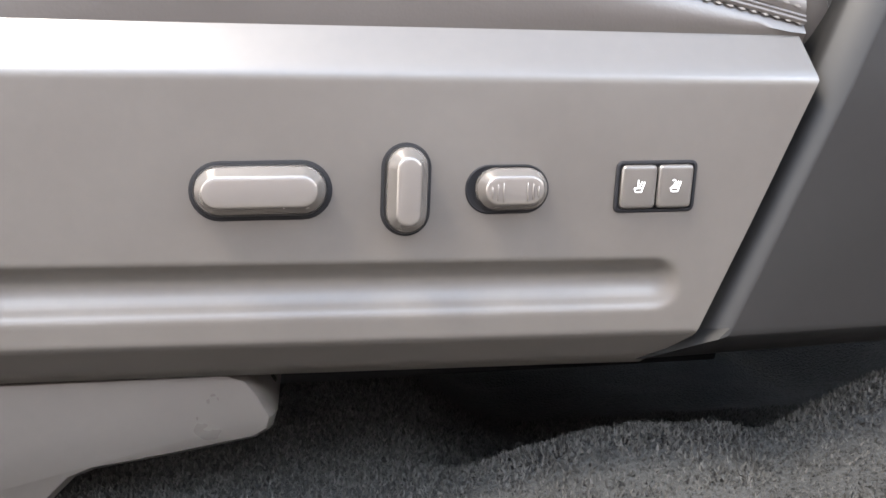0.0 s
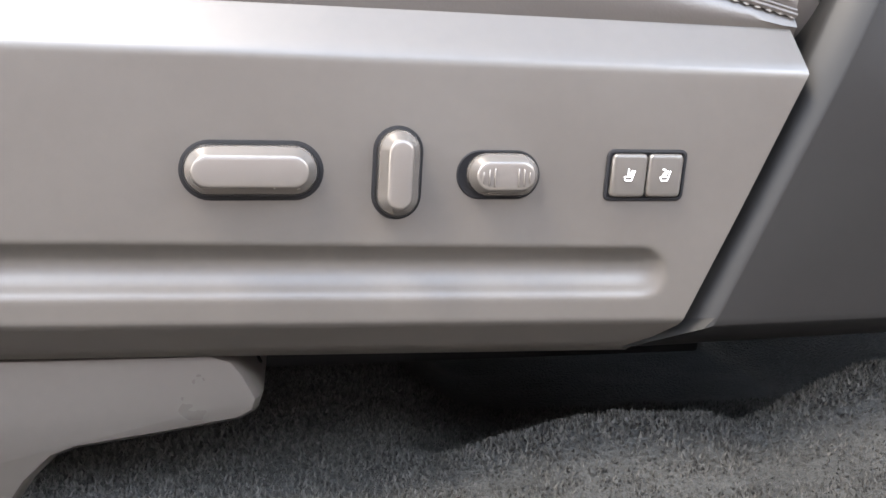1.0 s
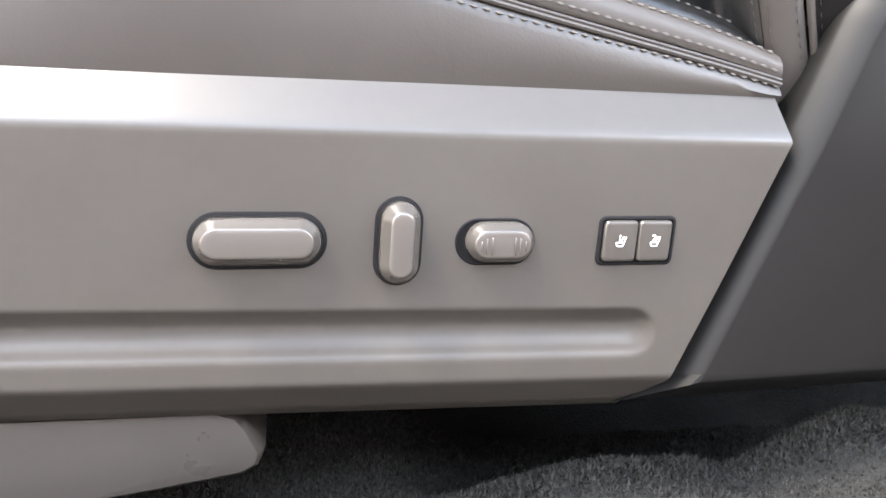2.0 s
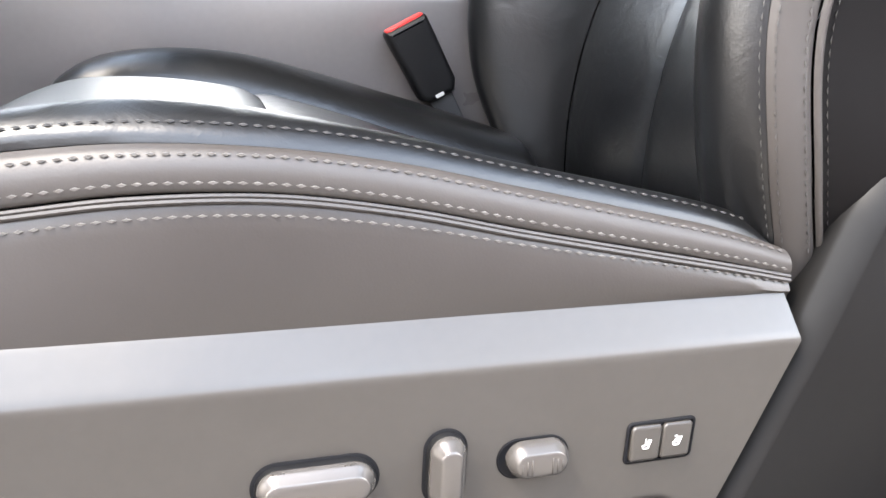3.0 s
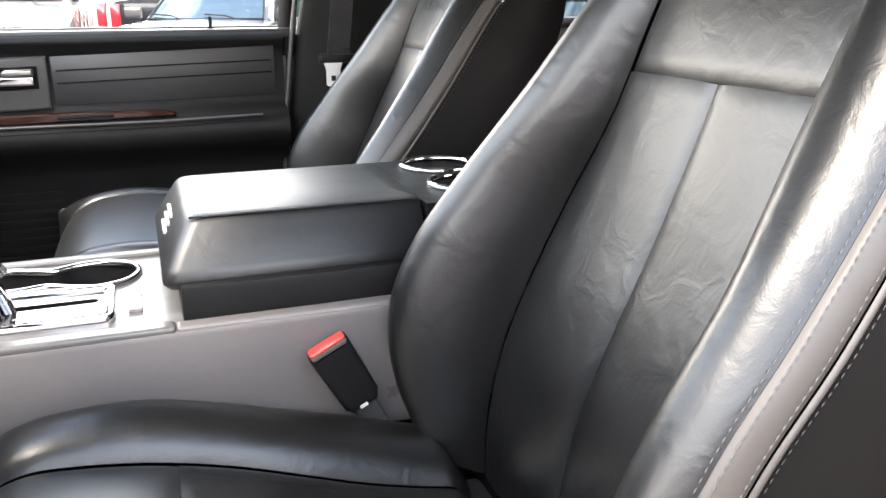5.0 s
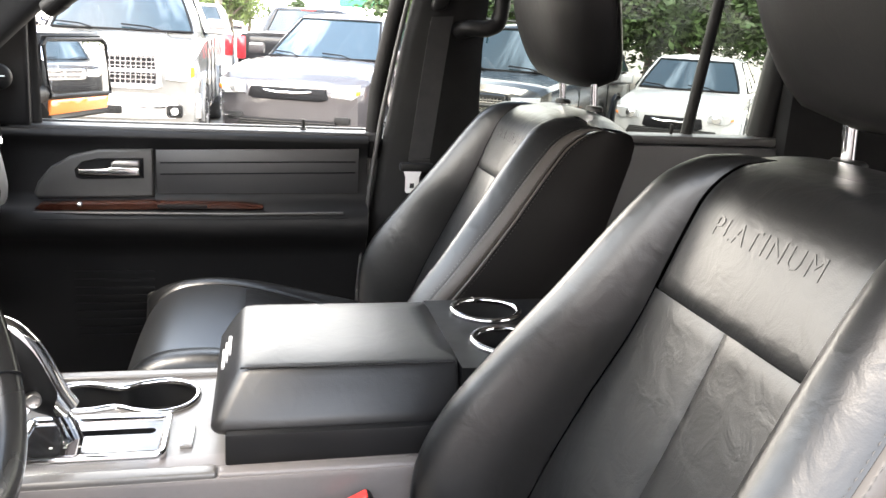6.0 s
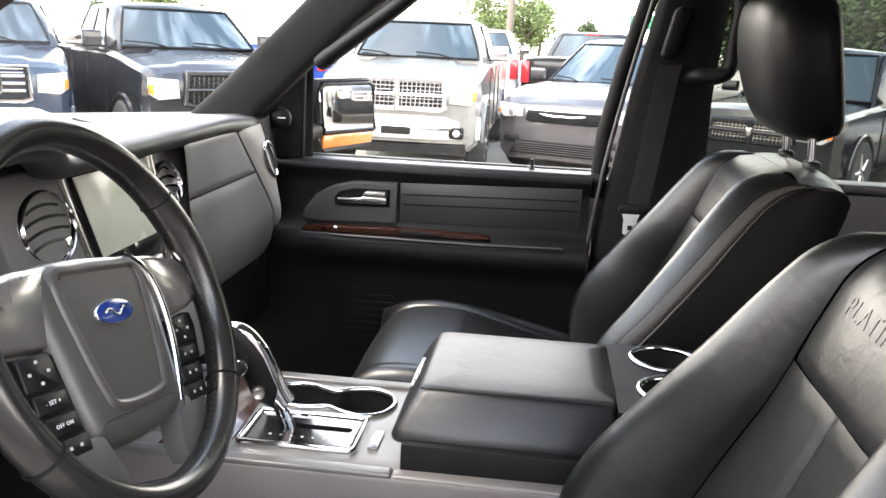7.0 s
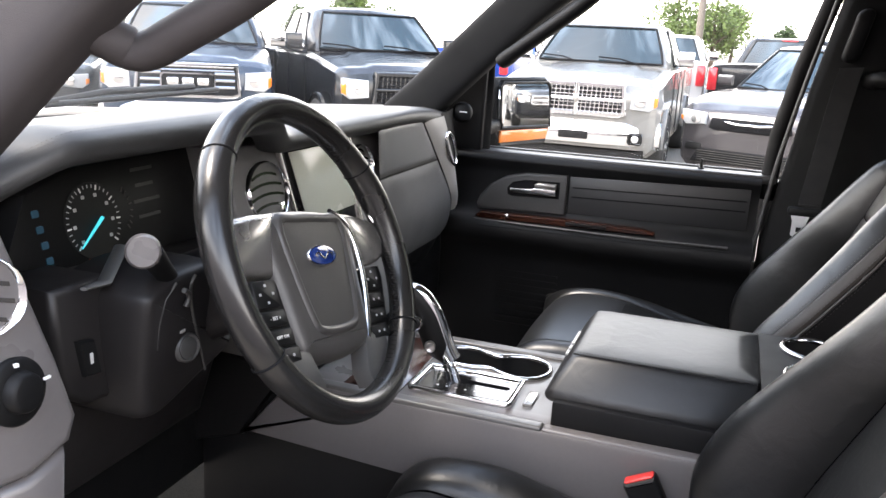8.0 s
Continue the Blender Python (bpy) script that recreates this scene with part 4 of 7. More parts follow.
for y in (0.9440, 1.2120):
    bm = bmesh.new()
    box(bm, -0.40, -0.022, y - 0.0105, y + 0.0105, 0.4960, 0.5085, 0.004, 3)
    part("edge_strip", bm, M_SILVER, console)
    bm = bmesh.new()
    box(bm, -0.0215, 0.49, y - 0.0100, y + 0.0100, 0.4955, 0.5070, 0.004, 3)
    part("edge_strip", bm, M_CONSOLE, console, "grey edge beside the armrest")
bm = bmesh.new()
loft(bm, [[(u, v, z) for u, v in inset(cups2, d)] for d, z in ((0.0, 0.503), (0.003, 0.485), (0.006, 0.43), (0.014, 0.424))], True, False)
bm.faces.new([bm.verts.new((u, v, 0.424)) for u, v in inset(cups2, 0.014)])
part("cup_well", bm, M_BLACK, console)
bm = bmesh.new()
tube(bm, [(u, v, 0.5055) for u, v in cups2], 0.0042, 12, True)
part("cup_ring", bm, M_CHROME, console, "chrome cup holder ring")
bm = bmesh.new()
gr = inset(gear_out, 0.006)
loft(bm, [[(u, v, z) for u, v in inset(gear_out, d)] for d, z in ((0, 0.5035), (0, 0.511), (0.002, 0.5135), (0.007, 0.5135), (0.009, 0.512), (0.0105, 0.506))], True, False)
part("shift_frame", bm, M_CHROME, console, "chrome shift gate frame")
bm = bmesh.new()
slot = stadium(-0.148, 1.040, 0.105, 0.014)
plate(bm, inset(gear_out, 0.010), [slot], lambda u, v: Vector((u, v, 0.5085)))
gate = part("shift_gate", bm, M_GLOSS, console, "gloss black shift gate")
bm = bmesh.new()
loft(bm, [[(u, v, z) for u, v in slot] for z in (0.5085, 0.49)], True, False)
bm.faces.new([bm.verts.new((u, v, 0.49)) for u, v in slot])
part("gate_slot", bm, M_GAP, console)
for k in range(7):
    bm = bmesh.new()
    box(bm, -0.205 + 0.015 * k, -0.2015 + 0.015 * k, 1.007, 1.0105, 0.5084, 0.5088)
    part("gate_mark", bm, M_WHITE if k == 0 else M_GREY, gate)
bm = bmesh.new()
box(bm, -0.066, -0.052, 1.000, 1.050, 0.503, 0.5085, 0.002)
part("console_button", bm, M_SATIN, console)
# lever
bm = bmesh.new()
tube(bm, [(-0.183, 1.035, 0.500), (-0.190, 1.028, 0.53), (-0.202, 1.020, 0.565)], 0.0115, 12, flat=0.5, up=(0, 1, 0.2))
part("shift_lever", bm, M_CHROME, console, "chrome shift lever")
bm = bmesh.new()
lv = spline([(-0.196, 1.022, 0.540), (-0.206, 1.018, 0.560), (-0.216, 1.014, 0.588), (-0.228, 1.010, 0.618), (-0.245, 1.006, 0.640), (-0.262, 1.004, 0.646), (-0.276, 1.003, 0.640)], 5)
tube(bm, lv, [0.004 + 0.019 * smooth01(0, 0.25, k / (len(lv) - 1)) - 0.013 * smooth01(0.8, 1, k / (len(lv) - 1)) for k in range(len(lv))], 14, flat=0.72, up=(0, 1, 0.2))
knob = part("shift_knob", bm, M_BLACK, console, "black grip with a chrome spine", 70)
bm = bmesh.new()
tube(bm, [p + Vector((0.0105, 0.001, 0.0075)) for p in lv[1:-1]], 0.0150, 12, flat=0.8, up=(0, 1, 0.2))
part("knob_spine", bm, M_CHROME, knob)
for c, r in (((-0.236, 0.9835, 0.612), 0.0120), ((-0.213, 0.9915, 0.575), 0.0085)):
    bm = bmesh.new()
    lathe(bm, [(r, -0.006), (r, 0.003), (r * 0.82, 0.005), (r * 0.70, 0.004)], c, (0.35, -1, 0.1), 24)
    part("knob_button", bm, M_SATIN if r < 0.01 else M_CHROME, knob)
    if r > 0.01:
        bm = bmesh.new()
        lathe(bm, [(r * 0.68, 0.001), (r * 0.66, 0.0052), (r * 0.3, 0.006)], c, (0.35, -1, 0.1), 20)
        part("knob_rocker", bm, M_BLACK, knob)

# armrest lid and rear cup holders
armrest = thing("console_armrest", (0.12, CY, 0.515), "padded black leather console armrest lid", "armrest")
bm = bmesh.new()
box(bm, -0.014, 0.50, 0.957, 2 * CY - 0.967, 0.495, 0.540, 0.004)
part("armrest_base", bm, M_BLACK, armrest)
bm = bmesh.new()
rings = []
for z, y0, xf in ((0.5290, 0.988, -0.010), (0.5298, 0.980, -0.018), (0.5325, 0.9725, -0.0255), (0.5370, 0.9685, -0.0295), (0.5430, 0.9672, -0.0300), (0.553, 0.9728, -0.0245), (0.565, 0.9800, -0.0188), (0.577, 0.9878, -0.0122), (0.588, 0.9958, -0.0055), (0.5935, 0.9992, -0.0020), (0.5975, 1.0035, 0.0015), (0.5993, 1.0075, 0.0055), (0.6003, 1.014, 0.012)):
    y1 = 2 * CY - y0 - 0.010
    rings.append([(xf, y0 + 0.012, z), (xf + 0.004, y0 + 0.004, z), (xf + 0.014, y0, z), (0.250, y0, z), (0.2545, y0 + 0.004, z), (0.2555, y0 + 0.012, z),
                  (0.2555, y1 - 0.012, z), (0.2545, y1 - 0.004, z), (0.250, y1, z), (xf + 0.014, y1, z), (xf + 0.004, y1 - 0.004, z), (xf, y1 - 0.012, z)])
cen = 0.5 * (rings[-1][0][0] + rings[-1][5][0])
rings.append([(cen + (x - cen) * 0.75, CY + (y - CY) * 0.7, 0.6035) for x, y, z in rings[-1]])
loft(bm, rings)
lid = part("lid_pad", bm, M_ARM, armrest, "", 50)
bm = bmesh.new()
for d in (0.0, 0.0065):
    stitches(bm, [(0.008, 1.0012 + d, 0.5995 + 0.0012 * (d > 0)), (0.252, 1.0012 + d, 0.5995 + 0.0012 * (d > 0))], 0.0042, 0.0030, 0.0006)
part("stitching", bm, M_DTHREAD, lid)
bm = bmesh.new()
tube(bm, [(0.002, 1.0035, 0.5990), (0.252, 1.0035, 0.5990)], 0.0012, 6)
part("seam", bm, M_GAP, lid)
bm = bmesh.new()
for k in range(3):
    box(bm, -0.0235 + 0.004 * k, -0.0195 + 0.004 * k, 1.090, 1.150, 0.561 + 0.009 * k, 0.564 + 0.009 * k)
part("latch_rib", bm, M_GREY, lid)
rc = [[(0.338 + 0.048 * math.cos(a), y + 0.046 * math.sin(a)) for a in (2 * math.pi * k / 32 for k in range(32))] for y in (1.186, 1.066)]
bm = bmesh.new()
plate(bm, [(0.2575, 0.990), (0.46, 0.990), (0.46, 2 * CY - 1.0), (0.2575, 2 * CY - 1.0)], rc, lambda u, v: Vector((u, v, 0.5955)))
part("cup_panel", bm, M_BLACK, armrest)
bm = bmesh.new()
for a, b in (((0.2575, 0.990), (0.46, 0.990)), ((0.2575, 2 * CY - 1.0), (0.46, 2 * CY - 1.0)), ((0.2575, 0.990), (0.2575, 2 * CY - 1.0)), ((0.46, 0.990), (0.46, 2 * CY - 1.0))):
    loft(bm, [[(*a, 0.5955), (*b, 0.5955)], [(*a, 0.535), (*b, 0.535)]], False, False)
part("cup_panel_side", bm, M_BLACK, armrest)
for c in rc:
    bm = bmesh.new()
    tube(bm, [(u, v, 0.598) for u, v in c], 0.0046, 12, True)
    part("rear_cup_ring", bm, M_CHROME, armrest, "chrome cup holder ring")
    bm = bmesh.new()
    loft(bm, [[(u, v, z) for u, v in inset(c, d)] for d, z in ((0.0, 0.5955), (0.004, 0.55), (0.012, 0.545))], True, False)
    bm.faces.new([bm.verts.new((u, v, 0.545)) for u, v in inset(c, 0.012)])
    part("rear_cup_well", bm, M_BLACK, armrest)


# ---- cabin shell ----
# floor carpet, wavy under the seat
def floor_z(x, y):
    z = 0.116 + 0.006 * math.sin(9 * x + 1.0) * math.cos(7 * y)
    back = smooth01(0.03, 0.15, x) * (1 - smooth01(0.42, 0.55, x))
    ridge = 0.026 - 0.012 * math.exp(-((x - 0.245) / 0.022) ** 2) + 0.013 * math.exp(-((x - 0.32) / 0.035) ** 2)
    z += back * (ridge * math.exp(-((y - 0.478) / 0.032) ** 2) - 0.060 * smooth01(0.488, 0.545, y))
    z += 0.022 * math.exp(-((x - 0.355) / 0.045) ** 2 - ((y - 0.54) / 0.05) ** 2)
    z -= 0.05 * smooth01(0.40, 0.28, y) + 0.06 * smooth01(-0.25, -0.45, x)
    return z + 0.003 * noise.noise((x * 30, y * 30, 0))


bm = bmesh.new()
patch(bm, [[(-0.95 + 2.75 * i / 140, 0.30 + 1.62 * j / 90, floor_z(-0.95 + 2.75 * i / 140, 0.30 + 1.62 * j / 90)) for j in range(91)] for i in range(141)], 0, 1, "")
floor = lone("floor", bm, M_CARPET, "charcoal grey cut-pile cabin carpet", "floor", "structure")
# tufts where the carpet is seen closely
rng = random.Random(5)
verts, faces = [], []
for _ in range(90000):
    x, y = rng.uniform(-0.20, 0.46), rng.uniform(0.33, 0.70)
    z = floor_z(x, y)
    a, r, h = rng.uniform(0, 6.28), rng.uniform(0.0007, 0.0014), rng.uniform(0.0014, 0.0030)
    lx, ly = rng.gauss(0, 0.0014), rng.gauss(0, 0.0014)
    k = len(verts)
    for q in range(3):
        verts.append((x + r * math.cos(a + 2.094 * q), y + r * math.sin(a + 2.094 * q), z - 0.001))
    verts.append((x + lx, y + ly, z + h))
    faces += [(k, k + 1, k + 3), (k + 1, k + 2, k + 3), (k + 2, k, k + 3)]
me = bpy.data.meshes.new("carpet_pile")
me.from_pydata(verts, [], faces)
me.materials.append(M_TUFT)
tagged(new("carpet_pile", me), "short charcoal carpet pile", "carpet", "", "stuff")

# driver's door sill
bm = bmesh.new()
box(bm, -0.80, 1.40, 0.24, 0.345, -0.20, 0.085, 0.02)
lone("door_sill", bm, M_BLACK, "black plastic door sill", "sill", "structure")

bm = bmesh.new()
box(bm, -0.72, 1.35, 0.03, 0.245, -0.235, -0.175, 0.02, 3)
lone("running_board", bm, M_BLACK, "black plastic running board below the doors", "running board", "structure")

# roof and headliner
bm = bmesh.new()
roof_rows = []
for i in range(15):
    x = -0.22 + 2.4 * i / 14
    roof_rows.append([(x, 0.46 + 1.32 * j / 12, 1.285 + 0.05 * math.sin(math.pi * j / 12) - 0.05 * smooth01(0.0, -0.22, x)) for j in range(13)])
patch(bm, roof_rows, 0, 1, "")
lone("ceiling", bm, M_HEAD, "light grey cloth headliner", "ceiling", "structure")
bm = bmesh.new()
patch(bm, [[(x, y + (0.06 if y > 1 else -0.06) * (abs(y - CY) > 0.6), z + 0.055) for x, y, z in r] for r in roof_rows], 0, 1, "")
lone("roof", bm, P_SILVER, "painted steel roof", "roof", "structure")
for nm, ya, yb in (("roof_rail_driver", 0.40, 0.465), ("roof_rail_passenger", 1.775, 1.84)):
    bm = bmesh.new()
    box(bm, -0.18, 2.18, ya, yb, 1.20, 1.335, 0.02)
    lone(nm, bm, M_PILLAR, "grey cloth-covered roof side rail", "roof rail", "structure")
bm = bmesh.new()
box(bm, -0.24, -0.15, 0.44, 1.80, 1.215, 1.285, 0.018)
lone("windshield_header", bm, M_HEAD, "headliner edge above the windshield", "header", "structure")


# pillars
def pillar(name, pts, radius, label, flat=0.55, up=(0, 1, 0), material=M_PILLAR):
    """A moulded trim along places, its section a soft-cornered bar."""
    line = spline(pts, 6)
    rings = []
    for i, p in enumerate(line):
        d = (line[min(i + 1, len(line) - 1)] - line[max(i - 1, 0)]).normalized()
        a = d.cross(Vector(up)).normalized()
        b = a.cross(d)
        ring = []
        for k in range(28):
            q = 2 * math.pi * k / 28
            c, e = math.cos(q), math.sin(q)
            ring.append(p + radius * (math.copysign(abs(c) ** 0.5, c) * a + flat * math.copysign(abs(e) ** 0.6, e) * b))
        rings.append(ring)
    return lone(name, loft(bmesh.new(), rings), material, label, "pillar", "structure", 60)


A_P = [(-0.80, 1.850, 0.665), (-0.57, 1.844, 0.872), (-0.43, 1.836, 1.003), (-0.30, 1.822, 1.122), (-0.14, 1.800, 1.240)]
A_D = [(x, 2 * CY - y + 0.022, z - 0.022) for x, y, z in A_P]
# shaded tone on the passenger's pillar, lit tone on the driver's
pillar("pillar_a_passenger", A_P, 0.055, "cloth-covered windshield pillar in the shaded tone", 0.62)
pillar("pillar_a_driver", A_D, 0.055, "windshield pillar trim in the lit brown-grey tone", 0.60, (0, 1, 0), M_APILLAR_LIT)


def grab_handle(name, pts, label, material=M_BLACK):
    g = thing(name, pts[0], label, "grab handle")
    bm = bmesh.new()
    tube(bm, spline(pts, 6), 0.0215, 16, False, 0.78)
    part("grip", bm, material, g)
    for p, q in ((pts[0], pts[1]), (pts[-1], pts[-2])):
        bm = bmesh.new()
        d = (Vector(q) - Vector(p)).normalized()
        tube(bm, [Vector(p) + d * q for q in (-0.010, -0.008, 0.0, 0.012, 0.026, 0.030)], [0.016, 0.0205, 0.0222, 0.0226, 0.0224, 0.019], 16, False, 0.80)
        part("end_cap", bm, material, g, "", 50)
    bm = bmesh.new()
    tube(bm, [p + Vector((0.004, 0, 0.0125)) for p in spline(pts, 6)[3:-3]], 0.0055, 8, False, 0.6)
    part("grip_trim", bm, M_SATIN, g, "satin silver trim on the grip")


grab_handle("grab_handle", [(-0.345, 1.782, 0.985), (-0.315, 1.768, 1.006), (-0.25, 1.755, 1.052), (-0.17, 1.745, 1.110), (-0.12, 1.748, 1.155), (-0.10, 1.775, 1.180)], "black grab handle on the windshield pillar")
# the driver's handle takes the lit pillar tone too
grab_handle("grab_handle", [(-0.328, 0.456, 1.020), (-0.302, 0.476, 1.006), (-0.262, 0.482, 1.024), (-0.19, 0.485, 1.064), (-0.13, 0.483, 1.112), (-0.11, 0.465, 1.142)], "grab handle on the driver's windshield pillar in the lit tone", M_APILLAR_LIT)

# windshield
bm = bmesh.new()
ws = []
for i in range(9):
    t = i / 8
    ws.append([((1 - t) * (-0.74 - 0.40 * math.cos((j / 12 - 0.5) * math.pi) ** 0.6) + t * (-0.19 - 0.06 * math.cos((j / 12 - 0.5) * math.pi)), 0.42 + 1.40 * j / 12, 0.80 + 0.47 * t) for j in range(13)])
patch(bm, ws, 0, 1, "")
win = lone("windshield", bm, M_GLASS, "clear windshield glass", "windshield", "structure")
win.visible_shadow = False

# ---- passenger door ----
door = thing("door_1", (-0.1, 1.93, 0.15), "black front passenger door with wood strip and chrome handle", "car door", "", "structure")
DY = 1.905
bm = bmesh.new()
door_rows = []
for i in range(61):
    x = -0.62 + 0.875 * i / 60
    line = []
    for z, y in ((0.12, 1.915), (0.30, 1.905), (0.48, 1.900), (0.510, 1.893), (0.525, 1.872), (0.545, 1.862), (0.575, 1.864), (0.592, 1.880), (0.600, 1.900), (0.62, 1.906), (0.70, 1.908), (0.722, 1.905), (0.733, 1.893), (0.742, 1.893), (0.750, 1.905), (0.754, 1.925), (0.754, 1.945)):
        line.append((x, y, z))
    door_rows.append(line)
patch(bm, door_rows, 0, 1, "")
# shade from console and seat is put into this blacker material
part("inner_panel", bm, M_BLACK, door, "soft-touch door panel with shade put into its black", 60)
bm = bmesh.new()
box(bm, -0.62, 0.265, 1.930, 1.99, -0.10, 0.748, 0.006)
part("outer_skin", bm, M_STRIP, door)
bm = bmesh.new()
box(bm, 0.268, 0.46, 1.940, 1.985, -0.05, 0.742, 0.004)
part("door_jamb", bm, M_BLACK, door)
# sill cap
bm = bmesh.new()
box(bm, -0.47, 0.285, 1.905, 1.960, 0.738, 0.757, 0.006)
part("sill_cap", bm, M_DASH, door)
bm = bmesh.new()
box(bm, -0.43, 0.262, 1.9605, 1.972, 0.748, 0.761, 0.003)
part("window_seal", bm, M_TRIM, door)
# handle plate: arched at its front
bm = bmesh.new()
hp = [(-0.194, 0.612), (-0.194, 0.712), (-0.300, 0.709), (-0.352, 0.696), (-0.392, 0.672), (-0.418, 0.640), (-0.426, 0.618), (-0.420, 0.606)]
on_door = lambda u, v, h: Vector((u, DY - h, v))
puff(bm, hp, [(0, -0.004), (0, 0.006), (0.003, 0.009), (0.006, 0.0095)], on_door)
hplate = part("handle_plate", bm, M_TRIM, door, "dark grey handle surround")
bm = bmesh.new()
puff(bm, [(-0.212, 0.652), (-0.212, 0.694), (-0.300, 0.692), (-0.332, 0.684), (-0.346, 0.668), (-0.344, 0.652), (-0.334, 0.648)], [(0, 0.006), (0, 0.0115), (0.0012, 0.0125), (0.0025, 0.0115), (0.003, 0.0102)], on_door)
part("handle_cup", bm, M_GAP, hplate)
bm = bmesh.new()
puff(bm, [(-0.219, 0.676), (-0.219, 0.689), (-0.266, 0.689), (-0.273, 0.684), (-0.273, 0.676)], [(0, 0.010), (0, 0.022), (0.002, 0.025), (0.004, 0.0255)], on_door)
part("door_handle", bm, M_SATIN, hplate, "chrome door handle")
bm = bmesh.new()
puff(bm, [(-0.219, 0.658), (-0.219, 0.6755), (-0.274, 0.6755), (-0.284, 0.671), (-0.338, 0.669), (-0.338, 0.660), (-0.330, 0.658)], [(0, 0.010), (0, 0.016), (0.002, 0.018), (0.004, 0.0182)], on_door)
part("handle_lever", bm, M_CHROME, hplate)
# two ribs in the panel beside the handle
bm = bmesh.new()
puff(bm, [(-0.188, 0.618), (-0.188, 0.710), (0.235, 0.722), (0.235, 0.624)], [(0, -0.004), (0, 0.002), (0.003, 0.004)], on_door)
# lighter than the panel around it, which carries the shade
part("door_insert", bm, M_DASH, door)
for z in (0.660, 0.684):
    bm = bmesh.new()
    tube(bm, [(-0.180, DY - 0.0045, z), (0.228, DY - 0.0045, z + 0.010)], 0.0016, 6)
    part("insert_seam", bm, M_GAP, door)
# wood strip over the arm rest
bm = bmesh.new()
puff(bm, [(-0.424, 0.590), (-0.410, 0.601), (-0.20, 0.605), (0.00, 0.603), (0.030, 0.598), (0.032, 0.592), (-0.20, 0.589), (-0.40, 0.585)], [(0, 0.000), (0, 0.030), (0.002, 0.033)], on_door)
part("wood_strip", bm, M_WOOD, door, "dark glossy wood strip")
bm = bmesh.new()
box(bm, -0.185, -0.085, 1.8685, 1.876, 0.5935, 0.6015, 0.002)
part("window_switch", bm, M_BLACK, door)
bm = bmesh.new()
tube(bm, [(-0.43, DY - 0.030, 0.582), (-0.30, DY - 0.040, 0.583), (0.0, DY - 0.042, 0.583), (0.20, DY - 0.040, 0.587)], 0.0030, 8)
part("strip_edge", bm, M_TRIM, door)
bm = bmesh.new()
tube(bm, [(-0.41, DY - 0.041, 0.570), (0.0, DY - 0.042, 0.572), (0.21, DY - 0.041, 0.576)], 0.0012, 6)
part("armrest_seam", bm, M_GAP, door)
bm = bmesh.new()
lathe(bm, [(0.006, 0), (0.006, 0.006), (0.004, 0.008)], (-0.335, DY - 0.034, 0.598), (0, -0.6, 0.8), 14)
part("lock_switch", bm, M_CHROME, door)
# pocket ribs
for k in range(9):
    bm = bmesh.new()
    box(bm, -0.36, -0.20, 1.8985, 1.902, 0.30 + 0.018 * k, 0.306 + 0.018 * k)
    part("speaker_rib", bm, M_BLACK, door)
bm = bmesh.new()
tube(bm, [(0.116, 1.935, 0.756), (0.116, 1.935, 0.780)], 0.0038, 10)
part("lock_pin", bm, M_BLACK, door)
bm = bmesh.new()
tube(bm, [(0.116, 1.935, 0.755), (0.116, 1.935, 0.760)], 0.0075, 10)
part("lock_collar", bm, M_BLACK, door)
# window frame: front sail, top and rear edge
bm = bmesh.new()
sail = [(-0.640, 0.752), (-0.425, 0.752), (-0.418, 0.990), (-0.50, 0.955), (-0.60, 0.880)]
puff(bm, sail, [(0, 0), (0, 0.036), (0.004, 0.041), (0.010, 0.042)], lambda u, v, h: Vector((u, 1.945 - h, v)))
part("mirror_sail", bm, M_BLACK, door)
bm = bmesh.new()
tube(bm, [(-0.425, 1.930, 0.756), (-0.420, 1.925, 0.985), (-0.22, 1.912, 1.118), (0.0, 1.895, 1.23)], 0.016, 8, False, 0.7, (0, 1, 0))
part("window_frame", bm, M_BLACK, door)
bm = bmesh.new()
tube(bm, [(0.268, 1.935, 0.70), (0.276, 1.930, 0.85), (0.305, 1.922, 1.00), (0.342, 1.905, 1.145), (0.372, 1.89, 1.24)], 0.019, 8, False, 0.7, (0, 1, 0))
part("window_frame", bm, M_BLACK, door)
bm = bmesh.new()
patch(bm, [[(-0.43 + 0.02 * t + u * (0.70 + 0.11 * t - 0.0), 1.955 - 0.05 * t, 0.752 + 0.48 * t) for u in (0, 0.5, 1)] for t in (0, 0.25, 0.5, 0.75, 1)], 0, 1, "")
pane = part("pane", bm, M_GLASS, door, "clear side window")
pane.visible_shadow = False
bm = bmesh.new()
lathe(bm, [(0.026, 0), (0.026, 0.010), (0.020, 0.016), (0.006, 0.018)], (-0.47, 1.872, 0.850), (0.35, -1, 0.1), 22)
tweeter = part("tweeter", bm, M_BLACK, door)
bm = bmesh.new()
box(bm, -0.470, -0.452, 1.851, 1.8535, 0.8515, 0.8535)
part("tweeter_mark", bm, M_WHITE, tweeter)

# outside mirror
mirror = thing("side_mirror", (-0.40, 2.05, 0.75), "black side mirror with an amber turn lamp", "car mirror")
bm = bmesh.new()
mo = [(2.105, 0.775), (2.100, 0.90), (2.115, 0.930), (2.28, 0.932), (2.305, 0.915), (2.310, 0.80), (2.295, 0.740), (2.13, 0.735)]
MX = -0.403
puff(bm, mo, [(0.02, -0.11), (0.004, -0.08), (0, -0.02), (0, 0.0), (0.006, 0.006), (0.012, 0.002)], lambda u, v, h: Vector((MX + h + (u - 2.2) * 0.57, u, v)))
part("mirror_housing", bm, M_BLACK, mirror)
bm = bmesh.new()
